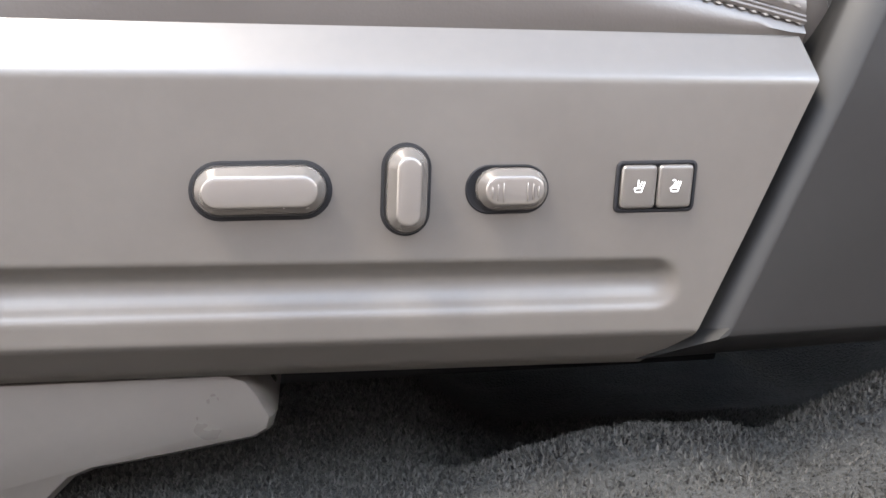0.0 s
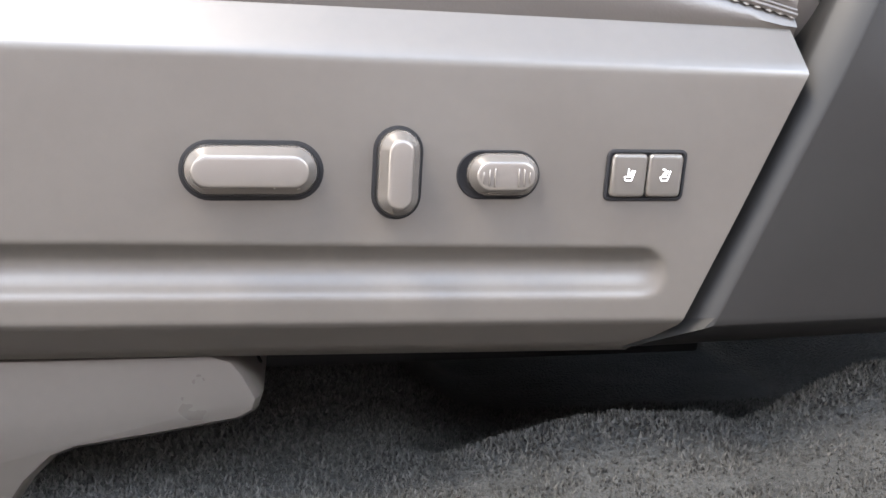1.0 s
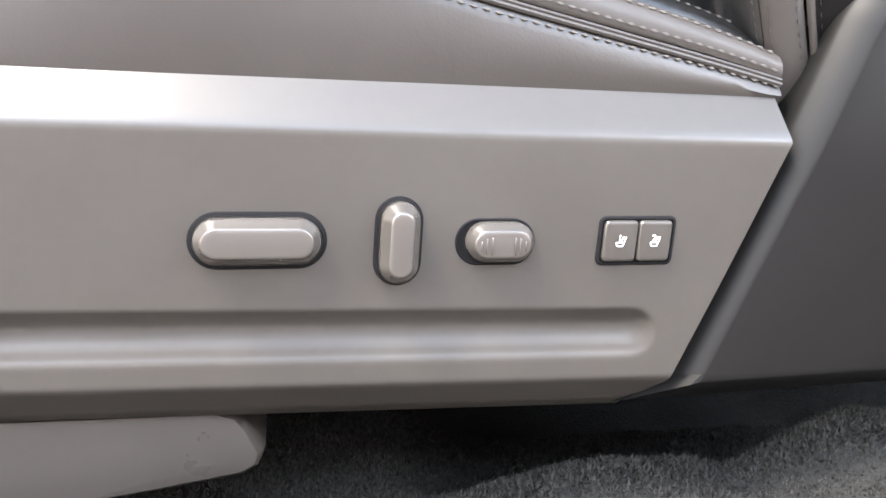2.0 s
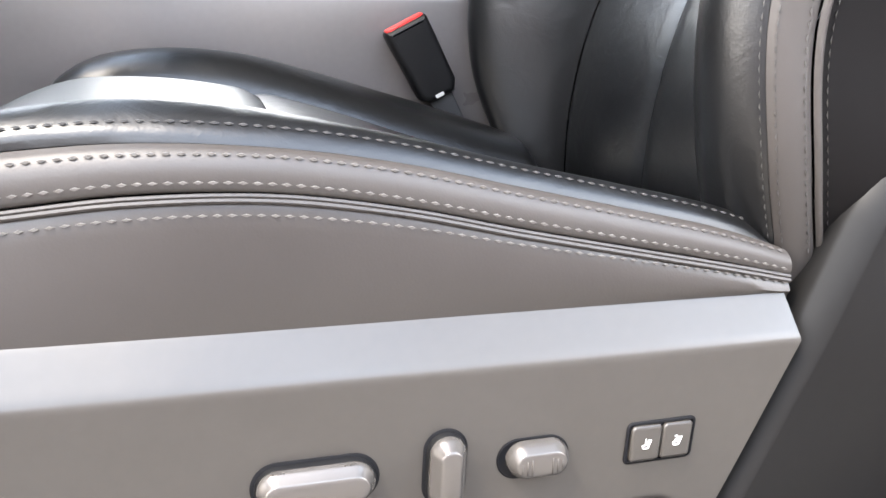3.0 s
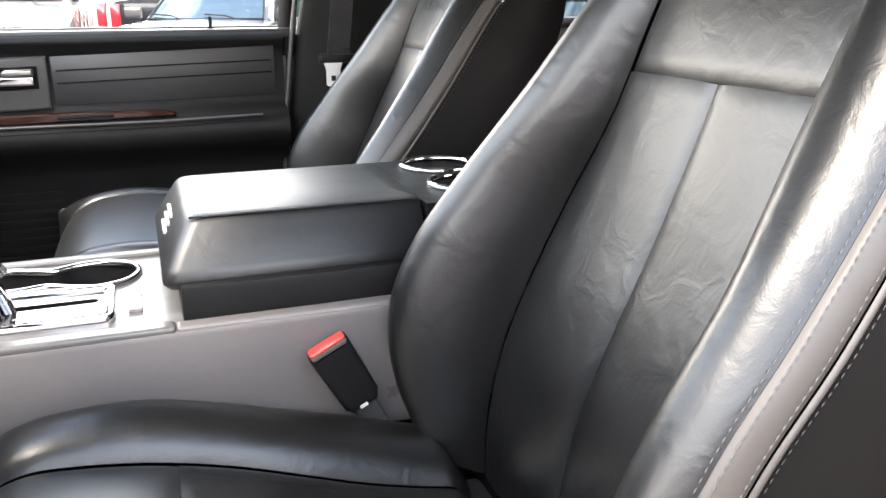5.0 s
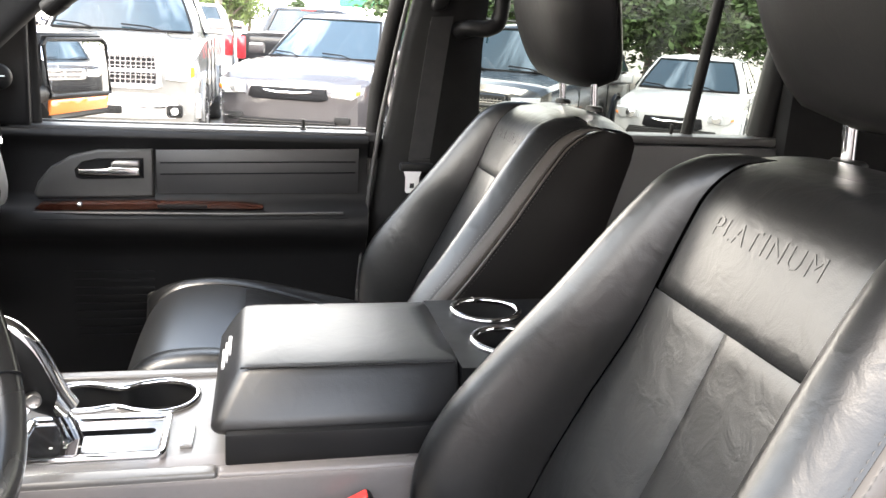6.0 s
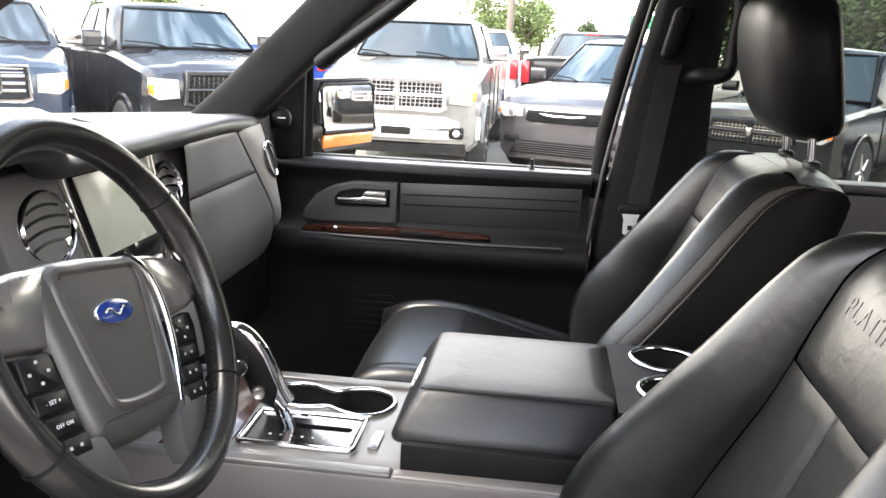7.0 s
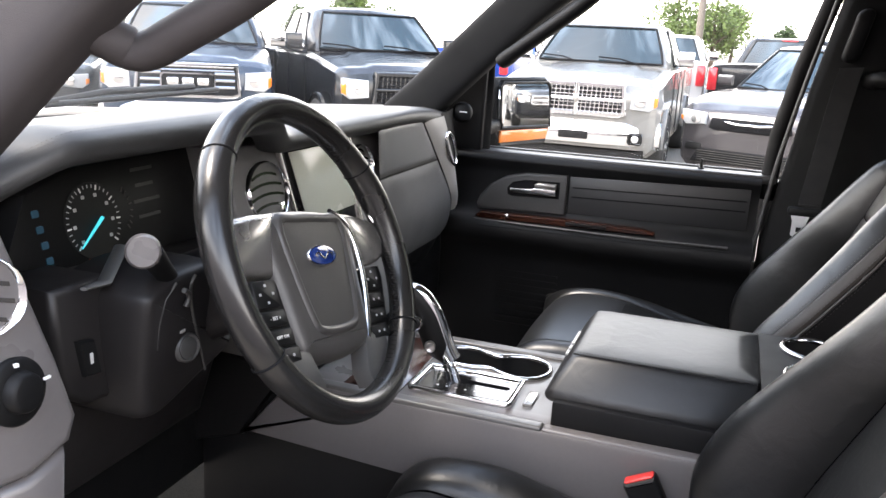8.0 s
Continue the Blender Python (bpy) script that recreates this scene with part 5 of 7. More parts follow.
mg = [(2.122, 0.792), (2.118, 0.905), (2.128, 0.916), (2.28, 0.918), (2.292, 0.905), (2.296, 0.792)]
puff(bm, mg, [(0, -0.004), (0, 0.0105)], lambda u, v, h: Vector((MX + h + (u - 2.2) * 0.57 - 0.030 * (v - 0.85), u, v)))
part("mirror_glass", bm, M_MIRROR, mirror, "silvered mirror glass")
bm = bmesh.new()
tube(bm, [Vector((MX + 0.0105 + (u - 2.2) * 0.57 - 0.030 * (v - 0.85), u, v)) for u, v in mg], 0.0050, 8, True)
part("glass_rim", bm, M_BLACK, mirror)
bm = bmesh.new()
puff(bm, [(2.125, 0.750), (2.128, 0.784), (2.297, 0.784), (2.290, 0.755)], [(0, 0.003), (0, 0.0075), (0.002, 0.009)], lambda u, v, h: Vector((MX + h + (u - 2.2) * 0.57, u, v)))
part("turn_lamp", bm, M_AMBER, mirror, "amber turn lamp")
bm = bmesh.new()
tube(bm, [(-0.52, 1.95, 0.80), (-0.49, 2.06, 0.79), (-0.46, 2.14, 0.80)], 0.032, 10, False, 0.8)
part("mirror_arm", bm, M_BLACK, mirror)

# door seal and centre pillar
bm = bmesh.new()
tube(bm, spline([(0.245, 1.905, 0.16), (0.240, 1.903, 0.35), (0.249, 1.903, 0.52), (0.272, 1.903, 0.72), (0.290, 1.900, 0.84), (0.320, 1.893, 1.00), (0.362, 1.878, 1.20)], 6), 0.0052, 8)
lone("door_seal", bm, M_TRIM, "grey rubber door seal", "seal", "structure")
bm = bmesh.new()
bp = []
for z, x0, x1, y in ((0.10, 0.25, 0.56, 1.93), (0.40, 0.25, 0.53, 1.91), (0.70, 0.285, 0.515, 1.895), (0.78, 0.30, 0.500, 1.89), (0.95, 0.325, 0.495, 1.875), (1.15, 0.365, 0.505, 1.855), (1.30, 0.39, 0.54, 1.82)):
    bp.append([(x0, y + 0.06, z), (x0, y + 0.015, z), (x0 + 0.015, y, z), (x1 - 0.03, y - 0.006, z), (x1, y + 0.012, z), (x1, y + 0.06, z)])
loft(bm, bp)
lone("pillar_b_passenger", bm, M_PILLAR, "black centre pillar between the doors", "pillar", "structure", 50)
belt = thing("seat_belt", (0.36, 1.82, 0.66), "black seat belt hanging on the centre pillar", "seat belt")
bm = bmesh.new()
strap = spline([(0.395, 1.842, 1.01), (0.385, 1.838, 0.95), (0.366, 1.828, 0.80), (0.355, 1.823, 0.715)], 6)
loft(bm, [[p + Vector((-0.0235, 0, -0.002)), p + Vector((0.0235, 0.004, 0.002)), p + Vector((0.0235, 0.006, 0.002)), p + Vector((-0.0235, 0.002, -0.002))] for p in strap])
part("webbing", bm, M_BELT, belt)
bm = bmesh.new()
loft(bm, [[(x - 0.0235, y - 0.006, z), (x + 0.0235, y, z), (x + 0.0235, y + 0.003, z), (x - 0.0235, y - 0.003, z)] for x, y, z in ((0.355, 1.823, 0.715), (0.37, 1.850, 0.52), (0.39, 1.87, 0.25))])
part("lower_webbing", bm, M_BELT, belt)
bm = bmesh.new()
box(bm, 0.312, 0.384, 1.802, 1.830, 0.690, 0.708, 0.006)
part("tongue_grip", bm, M_BLACK, belt)
bm = bmesh.new()
tg = [(-0.019, 0.004), (0.019, 0.004), (0.0145, -0.010), (0.0145, -0.040), (0.011, -0.043), (-0.011, -0.043), (-0.0145, -0.040), (-0.0145, -0.010)]
plate(bm, tg, [[(-0.005, -0.022), (0.005, -0.022), (0.005, -0.033), (-0.005, -0.033)]], lambda u, v: Vector((0.338 + u, 1.8035, 0.688 + v)))
ex = bmesh.ops.extrude_face_region(bm, geom=list(bm.faces))
bmesh.ops.translate(bm, verts=[v for v in ex["geom"] if isinstance(v, bmesh.types.BMVert)], vec=(0, 0.003, 0))
part("tongue", bm, M_TONGUE, belt, "bright steel belt tongue")
bm = bmesh.new()
lathe(bm, [(0.013, 0), (0.013, 0.014), (0.009, 0.018)], (0.385, 1.862, 0.995), (0, -1, 0), 16)
part("anchor_knob", bm, M_BLACK, belt)
bm = bmesh.new()
puff(bm, rrect(0.398, 1.075, 0.034, 0.110, 0.015), [(0, -0.014), (0, 0.004), (0.003, 0.009), (0.008, 0.011)], lambda u, v, h: Vector((u + 0.20 * (v - 1.075), 1.858 - 0.12 * (v - 1.03) - h, v)))
part("height_slider", bm, M_BLACK, belt)
grab_handle("grab_handle", [(0.440, 1.862, 0.985), (0.455, 1.835, 0.990), (0.490, 1.822, 0.992), (0.512, 1.822, 1.02), (0.520, 1.822, 1.15), (0.525, 1.85, 1.18)], "black grab handle on the centre pillar")

# rear door and rear cabin
door2 = thing("door_2", (0.9, 1.93, 0.15), "black rear passenger door with tinted window", "car door", "", "structure")
bm = bmesh.new()
box(bm, 0.50, 1.62, 1.885, 1.99, -0.10, 0.752, 0.02)
part("inner_panel", bm, M_DASH, door2)
bm = bmesh.new()
box(bm, 0.50, 1.62, 1.895, 1.960, 0.752, 0.772, 0.006)
part("sill_cap", bm, M_TRIM, door2)
bm = bmesh.new()
tube(bm, [(1.035, 1.945, 0.772), (1.062, 1.925, 1.06), (1.075, 1.90, 1.25)], 0.014, 8)
part("division_bar", bm, M_BLACK, door2)
bm = bmesh.new()
tube(bm, [(1.235, 1.945, 0.772), (1.26, 1.925, 1.06), (1.28, 1.90, 1.25)], 0.035, 8)
part("window_frame", bm, M_BLACK, door2)
bm = bmesh.new()
patch(bm, [[(0.48 + u * 0.77, 1.955 - 0.05 * t, 0.765 + 0.48 * t) for u in (0, 0.5, 1)] for t in (0, 0.5, 1)], 0, 1, "")
pane = part("pane", bm, M_SHADE, door2, "tinted rear window")
pane.visible_shadow = False
bm = bmesh.new()
tube(bm, [(0.99, 1.935, 0.77), (0.99, 1.935, 0.795)], 0.004, 8)
part("lock_pin", bm, M_BLACK, door2)
bm = bmesh.new()
box(bm, 1.25, 2.25, 1.86, 1.98, 0.10, 1.30, 0.02)
lone("wall_rear_quarter", bm, M_PILLAR, "dark rear quarter trim", "car trim", "structure")
bm = bmesh.new()
box(bm, 2.15, 2.25, 0.34, 1.98, 0.10, 1.32, 0.02)
lone("wall_rear", bm, M_PILLAR, "dark tailgate trim", "car trim", "structure")
# driver side: centre pillar and rear door, closed
bm = bmesh.new()
loft(bm, [[(x0, 0.30, z), (x0, 0.36 + d, z), (x1, 0.36 + d, z), (x1, 0.30, z)] for z, x0, x1, d in ((0.05, 0.66, 0.90, 0), (0.75, 0.66, 0.88, 0), (1.30, 0.70, 0.90, 0.08))])
lone("pillar_b_driver", bm, M_PILLAR, "dark centre pillar on the driver's side", "pillar", "structure")
bm = bmesh.new()
box(bm, 0.88, 2.20, 0.27, 0.37, -0.10, 0.755, 0.02)
lone("door_3", bm, M_DASH, "closed rear door on the driver's side", "car door", "structure")
# rear bench
bench = thing("bench_seat", (1.2, CY, 0.12), "black leather second-row seat", "car seat")
bm = bmesh.new()
box(bm, 0.98, 1.48, 0.45, 1.80, 0.14, 0.42, 0.05, 4)
part("bench_cushion", bm, M_LEATHER, bench)
for k in range(3):
    bm = bmesh.new()
    y0 = 0.46 + 0.446 * k
    rings = [[(1.40 + 0.25 * t - 0.02 * math.sin(math.pi * t) + dx, y, 0.38 + 0.50 * t) for dx, y in ((0, y0 + 0.03), (0, y0 + 0.41), (0.03, y0 + 0.44), (0.12, y0 + 0.44), (0.12, y0), (0.03, y0))] for t in (0, 0.1, 0.3, 0.5, 0.7, 0.9, 0.98)]
    loft(bm, rings)
    part("bench_back", bm, M_LEATHER, bench)
    bm = bmesh.new()
    box(bm, 1.63, 1.72, y0 + 0.10, y0 + 0.34, 0.92, 1.06, 0.03, 3)
    part("head_restraint", bm, M_LEATHER, bench)

# ---- dashboard ----
dash = thing("dashboard", (-0.6, CY, 0.30), "dark grey vinyl dashboard with silver trim", "dashboard")


def dash_edge(y):
    """Where the pad's rear edge runs, and its height: it rises over the gauges."""
    hump = smooth01(0.40, 0.52, y) * (1 - smooth01(0.86, 1.00, y))
    x = -0.450 + 0.045 * hump - 0.06 * smooth01(1.62, 1.86, y) + 0.02 * smooth01(0.46, 0.38, y)
    z = 0.882 + 0.044 * hump - 0.026 * smooth01(1.45, 1.86, y) + 0.006 * smooth01(0.46, 0.38, y)
    return x, z


bm = bmesh.new()
pad = []
for j in range(91):
    y = 0.375 + (1.872 - 0.375) * j / 90
    x, z = dash_edge(y)
    hump = smooth01(0.40, 0.52, y) * (1 - smooth01(0.86, 1.00, y))
    line = [(x - 0.050, z - 0.034 - 0.004), (x - 0.022, z - 0.036), (x - 0.004, z - 0.030), (x + 0.004, z - 0.018), (x, z - 0.006), (x - 0.014, z)]
    line += [(x - 0.05 - 0.08 * k, z + 0.004 - 0.006 * k * (0.8 + hump)) for k in range(7)] + [(-1.12, 0.832)]
    pad.append([(a, y, b) for a, b in line])
patch(bm, pad, 0, 1, "")
part("dash_pad", bm, M_DASHTOP, dash, "grey grained dashboard pad", 60)
bm = bmesh.new()
for j0, j1 in ((0.44, 0.98),):
    line = []
    for k in range(60):
        y = j0 + (j1 - j0) * k / 59
        x, z = dash_edge(y)
        line.append((x - 0.010, y, z + 0.0006))
    stitches(bm, line, 0.005, 0.0036, 0.0007)
part("stitching", bm, M_DTHREAD, dash)
# speaker grille on the pad
bm = bmesh.new()
puff(bm, [(-0.70, 1.40), (-0.575, 1.295), (-0.545, 1.325), (-0.660, 1.440)], [(0, -0.01), (0, 0.003), (0.003, 0.004)], lambda u, v, h: Vector((u, v, 0.876 + h)))
part("speaker_grille", bm, M_BLACK, dash)
bm = bmesh.new()
puff(bm, [(-0.86, 0.62), (-0.80, 0.60), (-0.80, 1.02), (-0.86, 1.04)], [(0, -0.01), (0, 0.006), (0.003, 0.007)], lambda u, v, h: Vector((u, v, 0.8755 + 0.10 * (u + 0.80) + 0.5 * h)))
part("defrost_grille", bm, M_BLACK, dash)
# dark body behind everything
bm = bmesh.new()
box(bm, -1.05, -0.60, 0.36, 1.885, 0.30, 0.80, 0.02)
part("dash_core", bm, M_BLACK, dash)


def on_face(x0, lean=0.16):
    """A wall of the dashboard that faces the seats: u across, v up."""
    return lambda u, v, h: Vector((x0 - (v - 0.79) * lean + h, u, v))


# centre stack
st = on_face(-0.475, 0.22)
bm = bmesh.new()
puff(bm, [(0.865, 0.862), (0.885, 0.60), (0.96, 0.50), (1.34, 0.50), (1.39, 0.60), (1.40, 0.862)], [(0, -0.16), (0, -0.004), (0.004, 0.0)], st)
part("stack_panel", bm, M_STACK, dash, "dark grey centre stack")
bm = bmesh.new()
puff(bm, [(1.012, 0.860), (1.040, 0.70), (1.065, 0.62), (1.200, 0.62), (1.240, 0.70), (1.250, 0.860)], [(0, -0.01), (0, 0.003), (0.003, 0.006)], st)
part("screen_surround", bm, M_GLOSS, dash)
bm = bmesh.new()
frame_out = [(0.998, 0.866), (1.028, 0.694), (1.054, 0.606), (1.212, 0.606), (1.252, 0.694), (1.264, 0.866)]
loft(bm, [[st(u, v, h) for u, v in inset(frame_out, d)] for d, h in ((0, -0.004), (0, 0.004), (0.003, 0.0065), (0.008, 0.0065), (0.012, 0.003))], True, False)
part("screen_frame", bm, M_SATIN, dash, "satin silver screen frame")
bm = bmesh.new()
puff(bm, [(1.014, 0.864), (1.018, 0.850), (1.246, 0.850), (1.250, 0.864)], [(0, 0.0), (0, 0.008), (0.002, 0.010)], st)
part("screen_trim", bm, M_SATIN, dash)
bm = bmesh.new()
puff(bm, [(1.030, 0.842), (1.052, 0.728), (1.228, 0.728), (1.236, 0.842)], [(0, 0.0), (0, 0.0072), (0.001, 0.0078)], st)
part("touch_screen", bm, M_SCREEN_GLARE, dash, "switched-off touch screen with glare put into its pale colour")
for k in range(4):
    bm = bmesh.new()
    puff(bm, rrect(1.075 + 0.038 * k, 0.690, 0.030, 0.014, 0.003), [(0, 0.004), (0, 0.010), (0.002, 0.0115)], st)
    part("stack_button", bm, M_SATIN if k in (0, 3) else M_BLACK, dash)


def vent(cy, cz, place, r=0.055, tab=True):
    bm = bmesh.new()
    loft(bm, [[place(cy + (r - d) * math.cos(a), cz + (r - d) * math.sin(a) * 0.86, h) for a in (2 * math.pi * k / 36 for k in range(36))] for d, h in ((-0.001, 0.0), (0.0, 0.005), (0.002, 0.007), (0.004, 0.004), (0.005, -0.03))], True, False)
    part("vent_ring", bm, M_CHROME, dash, "chrome air vent ring")
    bm = bmesh.new()
    puff(bm, ellipse(cy, cz, r - 0.004, (r - 0.004) * 0.86), [(0, -0.034), (0.001, -0.030)], place)
    part("vent_well", bm, M_GAP, dash)
    for k in range(4):
        v = cz - 0.026 + 0.0155 * k
        half = math.sqrt(max(0.0001, (r - 0.009) ** 2 - ((v + 0.006 - cz) / 0.86) ** 2))
        bm = bmesh.new()
        loft(bm, [[place(cy + half * t, v + 0.006 * (1 - t * t), h) for t in (-1, -0.6, -0.2, 0.2, 0.6, 1)] + [place(cy + half * t, v + 0.004 + 0.006 * (1 - t * t), h) for t in (1, 0.6, 0.2, -0.2, -0.6, -1)] for h in (-0.022, 0.001)])
        part("vent_slat", bm, M_GLOSS, dash)
    if tab:
        bm = bmesh.new()
        puff(bm, rrect(cy + r * 0.55, cz - r * 0.50, 0.014, 0.016, 0.003), [(0, 0.0), (0, 0.005), (0.002, 0.006)], place)
        part("vent_tab", bm, M_CHROME, dash)


vent(0.958, 0.790, st)
vent(1.292, 0.790, st, 0.045)
# glove box wall
gl = on_face(-0.462, 0.10)


def glove_place(u, v, h):
    """The wall curves away towards the door and towards the knees."""
    return Vector((-0.450 - 0.03 * smooth01(1.70, 1.90, u) - 0.06 * (v - 0.76) - 0.9 * max(0, 0.66 - v) ** 1.5 + h, u, v))


def glove_right(v):
    """The slanting right edge of the glove box."""
    return 1.556 + 0.98 * (0.849 - v)


for nm, c, d in (("glove_upper", 0.7615, 0.856), ("glove_door", 0.560, 0.7575)):
    bm = bmesh.new()
    rows_g = [[glove_place(1.322 + (glove_right(v) - 1.322) * i / 24, v, 0.004) for i in range(25)] for v in (c + (d - c) * j / 16 for j in range(17))]
    soft(bm, rows_g, lambda p: p - Vector((1, 0, 0)), 0.003, 0.004)
    part(nm, bm, M_GLOVE, dash, "dark grey glove box panel")
bm = bmesh.new()
soft(bm, [[glove_place(1.335 + 0.535 * i / 20, 0.42 + 0.44 * j / 14, -0.006) for i in range(21)] for j in range(15)], lambda p: p - Vector((1, 0, 0)), 0, 1, "")
part("glove_backing", bm, M_BLACK, dash)
# silver end strip with vent
bm = bmesh.new()
strip = []
for j in range(20):
    v = 0.610 + 0.246 * j / 19
    strip.append([glove_place(glove_right(v) + 0.005 + k * (0.015 + 0.012 * j / 19), v, 0.005 + 0.008 * math.sin(math.pi * k / 5)) for k in range(6)])
soft(bm, strip, lambda p: p - Vector((1, 0, 0)), 0.003, 0.005)
part("end_strip", bm, M_STRIP, dash, "satin silver end strip")
bm = bmesh.new()
oval = [(1.708 + 0.052 * math.cos(a) * 0.72 + 0.024 * math.sin(a) * 0.69, 0.778 - 0.052 * math.cos(a) * 0.69 + 0.024 * math.sin(a) * 0.72) for a in (2 * math.pi * k / 28 for k in range(28))]
tube(bm, [glove_place(u, v, 0.014) for u, v in oval], 0.0048, 10, True)
part("end_vent", bm, M_CHROME, dash, "chrome oval end vent ring")
bm = bmesh.new()
puff(bm, inset(oval, 0.003), [(0, 0.006), (0.001, 0.0115)], glove_place)
part("end_vent_well", bm, M_BLACK, dash)
# lower dash
bm = bmesh.new()
box(bm, -0.75, -0.50, 1.36, 1.88, 0.36, 0.56, 0.05, 4)
part("knee_panel", bm, M_BLACK, dash)

# gauges
cl = on_face(-0.535, 0.20)
bm = bmesh.new()
puff(bm, [(0.475, 0.700), (0.455, 0.80), (0.50, 0.880), (0.60, 0.905), (0.80, 0.905), (0.87, 0.88), (0.90, 0.72)], [(0, -0.02), (0, -0.003), (0.004, 0.0)], cl)
part("gauge_face", bm, M_DIAL, dash, "dark instrument panel")
bm = bmesh.new()
hood_pts = [(0.445, 0.71), (0.440, 0.80), (0.470, 0.868), (0.56, 0.896), (0.68, 0.901), (0.82, 0.896), (0.895, 0.86), (0.90, 0.72)]
loft(bm, [[Vector((x - (0.02 + 0.075 * smooth01(0.66, 0.86, u)) * k, u, v)) for u, v in hood_pts] for k, x in ((0, -0.56), (0.9, -0.44), (1, -0.415))], False, False)
part("gauge_hood", bm, M_BLACK, dash)
GC = (0.665, 0.795)


def dial(u, v, h=0.0012):
    return cl(GC[0] + u, GC[1] + v, h)


bm = bmesh.new()
lathe(bm, [(0.047, 0.0004), (0.0465, 0.0012), (0.030, 0.0008), (0.004, 0.0008)], dial(0, 0, 0), (1, 0, 0.20), 40)
gauge = part("dial_face", bm, M_DIAL, dash)
for k in range(29):
    a = radians(222 - 264 * k / 28)
    r0 = 0.0395 if k % 4 else 0.0375
    bm = bmesh.new()
    tube(bm, [dial(r0 * math.cos(a), r0 * math.sin(a), 0.0014), dial(0.0435 * math.cos(a), 0.0435 * math.sin(a), 0.0014)], 0.0007 if k % 4 else 0.0011, 5)
    part("dial_mark", bm, M_WHITE if k % 4 == 0 else M_GREY, gauge)
    if k % 4 == 0:
        bm = bmesh.new()
        puff(bm, rrect(GC[0] + 0.0315 * math.cos(a), GC[1] + 0.0315 * math.sin(a), 0.0050, 0.0042, 0.001), [(0, 0.0006), (0, 0.0014)], cl)
        part("dial_digit", bm, M_GREY, gauge)
bm = bmesh.new()
tube(bm, [dial(-0.030, -0.027, 0.004), dial(0.011, 0.003, 0.005)], [0.0010, 0.0024], 6)
part("dial_needle", bm, M_NEEDLE, gauge, "light blue needle")
for k in range(6):
    bm = bmesh.new()
    puff(bm, rrect(GC[0] - 0.018 + 0.0085 * k, GC[1] - 0.0435, 0.0045, 0.0030, 0.001), [(0, 0), (0, 0.0012)], cl)
    part("dial_digit", bm, M_REDLIT if k < 2 else M_DIM, gauge)
# a smaller gauge beside it, its shade put into the dark marks
for k in range(8):
    a = radians(60 - 120 * k / 7)
    bm = bmesh.new()
    tube(bm, [dial(0.046 + 0.018 * math.cos(a), 0.006 + 0.024 * math.sin(a), 0.001), dial(0.046 + 0.023 * math.cos(a), 0.006 + 0.030 * math.sin(a), 0.001)], 0.0009, 5)
    part("dial_mark", bm, M_DTHREAD, gauge)
for k in range(4):
    bm = bmesh.new()
    puff(bm, rrect(0.582 + 0.002 * k, 0.818 - 0.018 * k, 0.010, 0.008, 0.002), [(0, 0), (0, 0.0008)], cl)
    part("side_gauge", bm, M_BLUELIT, dash, "dim blue display mark")
for k in range(5):
    bm = bmesh.new()
    puff(bm, rrect(0.765, 0.865 - 0.020 * k, 0.050 - 0.008 * (k % 3), 0.004, 0.001), [(0, 0), (0, 0.0006)], cl)
    part("display_line", bm, M_DIM, dash)

# left end of the dashboard: silver panel, vent and lamp switch
lp = lambda u, v, h: Vector((-0.385 - (v - 0.75) * 0.10 - 0.5 * max(0, 0.41 - u) + h, u, v))
bm = bmesh.new()
puff(bm, [(0.345, 0.62), (0.40, 0.628), (0.446, 0.642), (0.459, 0.665), (0.446, 0.723), (0.422, 0.806), (0.404, 0.875), (0.392, 0.888), (0.345, 0.895)], [(0, -0.14), (0, -0.006), (0.004, -0.001), (0.010, 0)], lp)
part("end_panel", bm, M_CONSOLE, dash, "grey plastic dashboard end")
bm = bmesh.new()
puff(bm, [(0.345, 0.48), (0.400, 0.48), (0.428, 0.560), (0.444, 0.638), (0.398, 0.6245), (0.345, 0.6165)], [(0, -0.14), (0, -0.010), (0.004, -0.004), (0.010, -0.003)], lp)
part("end_panel", bm, M_CONSOLE, dash)
vent(0.372, 0.800, lp, 0.046, False)
bm = bmesh.new()
lathe(bm, [(0.031, 0), (0.031, 0.004), (0.0285, 0.0065), (0.0195, 0.0075), (0.0180, 0.015), (0.0160, 0.0175), (0.0135, 0.0185), (0.004, 0.0185)], lp(0.398, 0.711, 0.0), (1, 0, 0.1), 36)
lampsw = part("lamp_switch", bm, M_BLACK, dash, "round black headlamp switch")
for u, v, w, h in ((0.4225, 0.717, 0.008, 0.0026), (0.386, 0.7335, 0.0042, 0.0042), (0.397, 0.7365, 0.0050, 0.0036), (0.389, 0.686, 0.0042, 0.0050)):
    bm = bmesh.new()
    puff(bm, rrect(u, v, w, h, 0.0008), [(0, 0.0066), (0, 0.0082)], lp)
    part("switch_mark", bm, M_WHITE, lampsw)
bm = bmesh.new()
puff(bm, [(0.478, 0.772), (0.555, 0.770), (0.562, 0.70), (0.566, 0.640), (0.555, 0.630), (0.520, 0.634), (0.490, 0.655), (0.482, 0.72)], [(0, -0.08), (0, -0.012), (0.003, -0.005), (0.008, -0.002)], lambda u, v, h: Vector((-0.424 + h, u + 0.006, v)))
part("switch_panel", bm, M_COLUMN, dash)
bm = bmesh.new()
puff(bm, [(0.503, 0.713), (0.511, 0.671), (0.534, 0.667), (0.526, 0.708)], [(0, -0.02), (0, 0.002), (0.002, 0.005)], lambda u, v, h: Vector((-0.424 + h, u + 0.006, v)))
part("dimmer_switch", bm, M_BLACK, dash)
bm = bmesh.new()
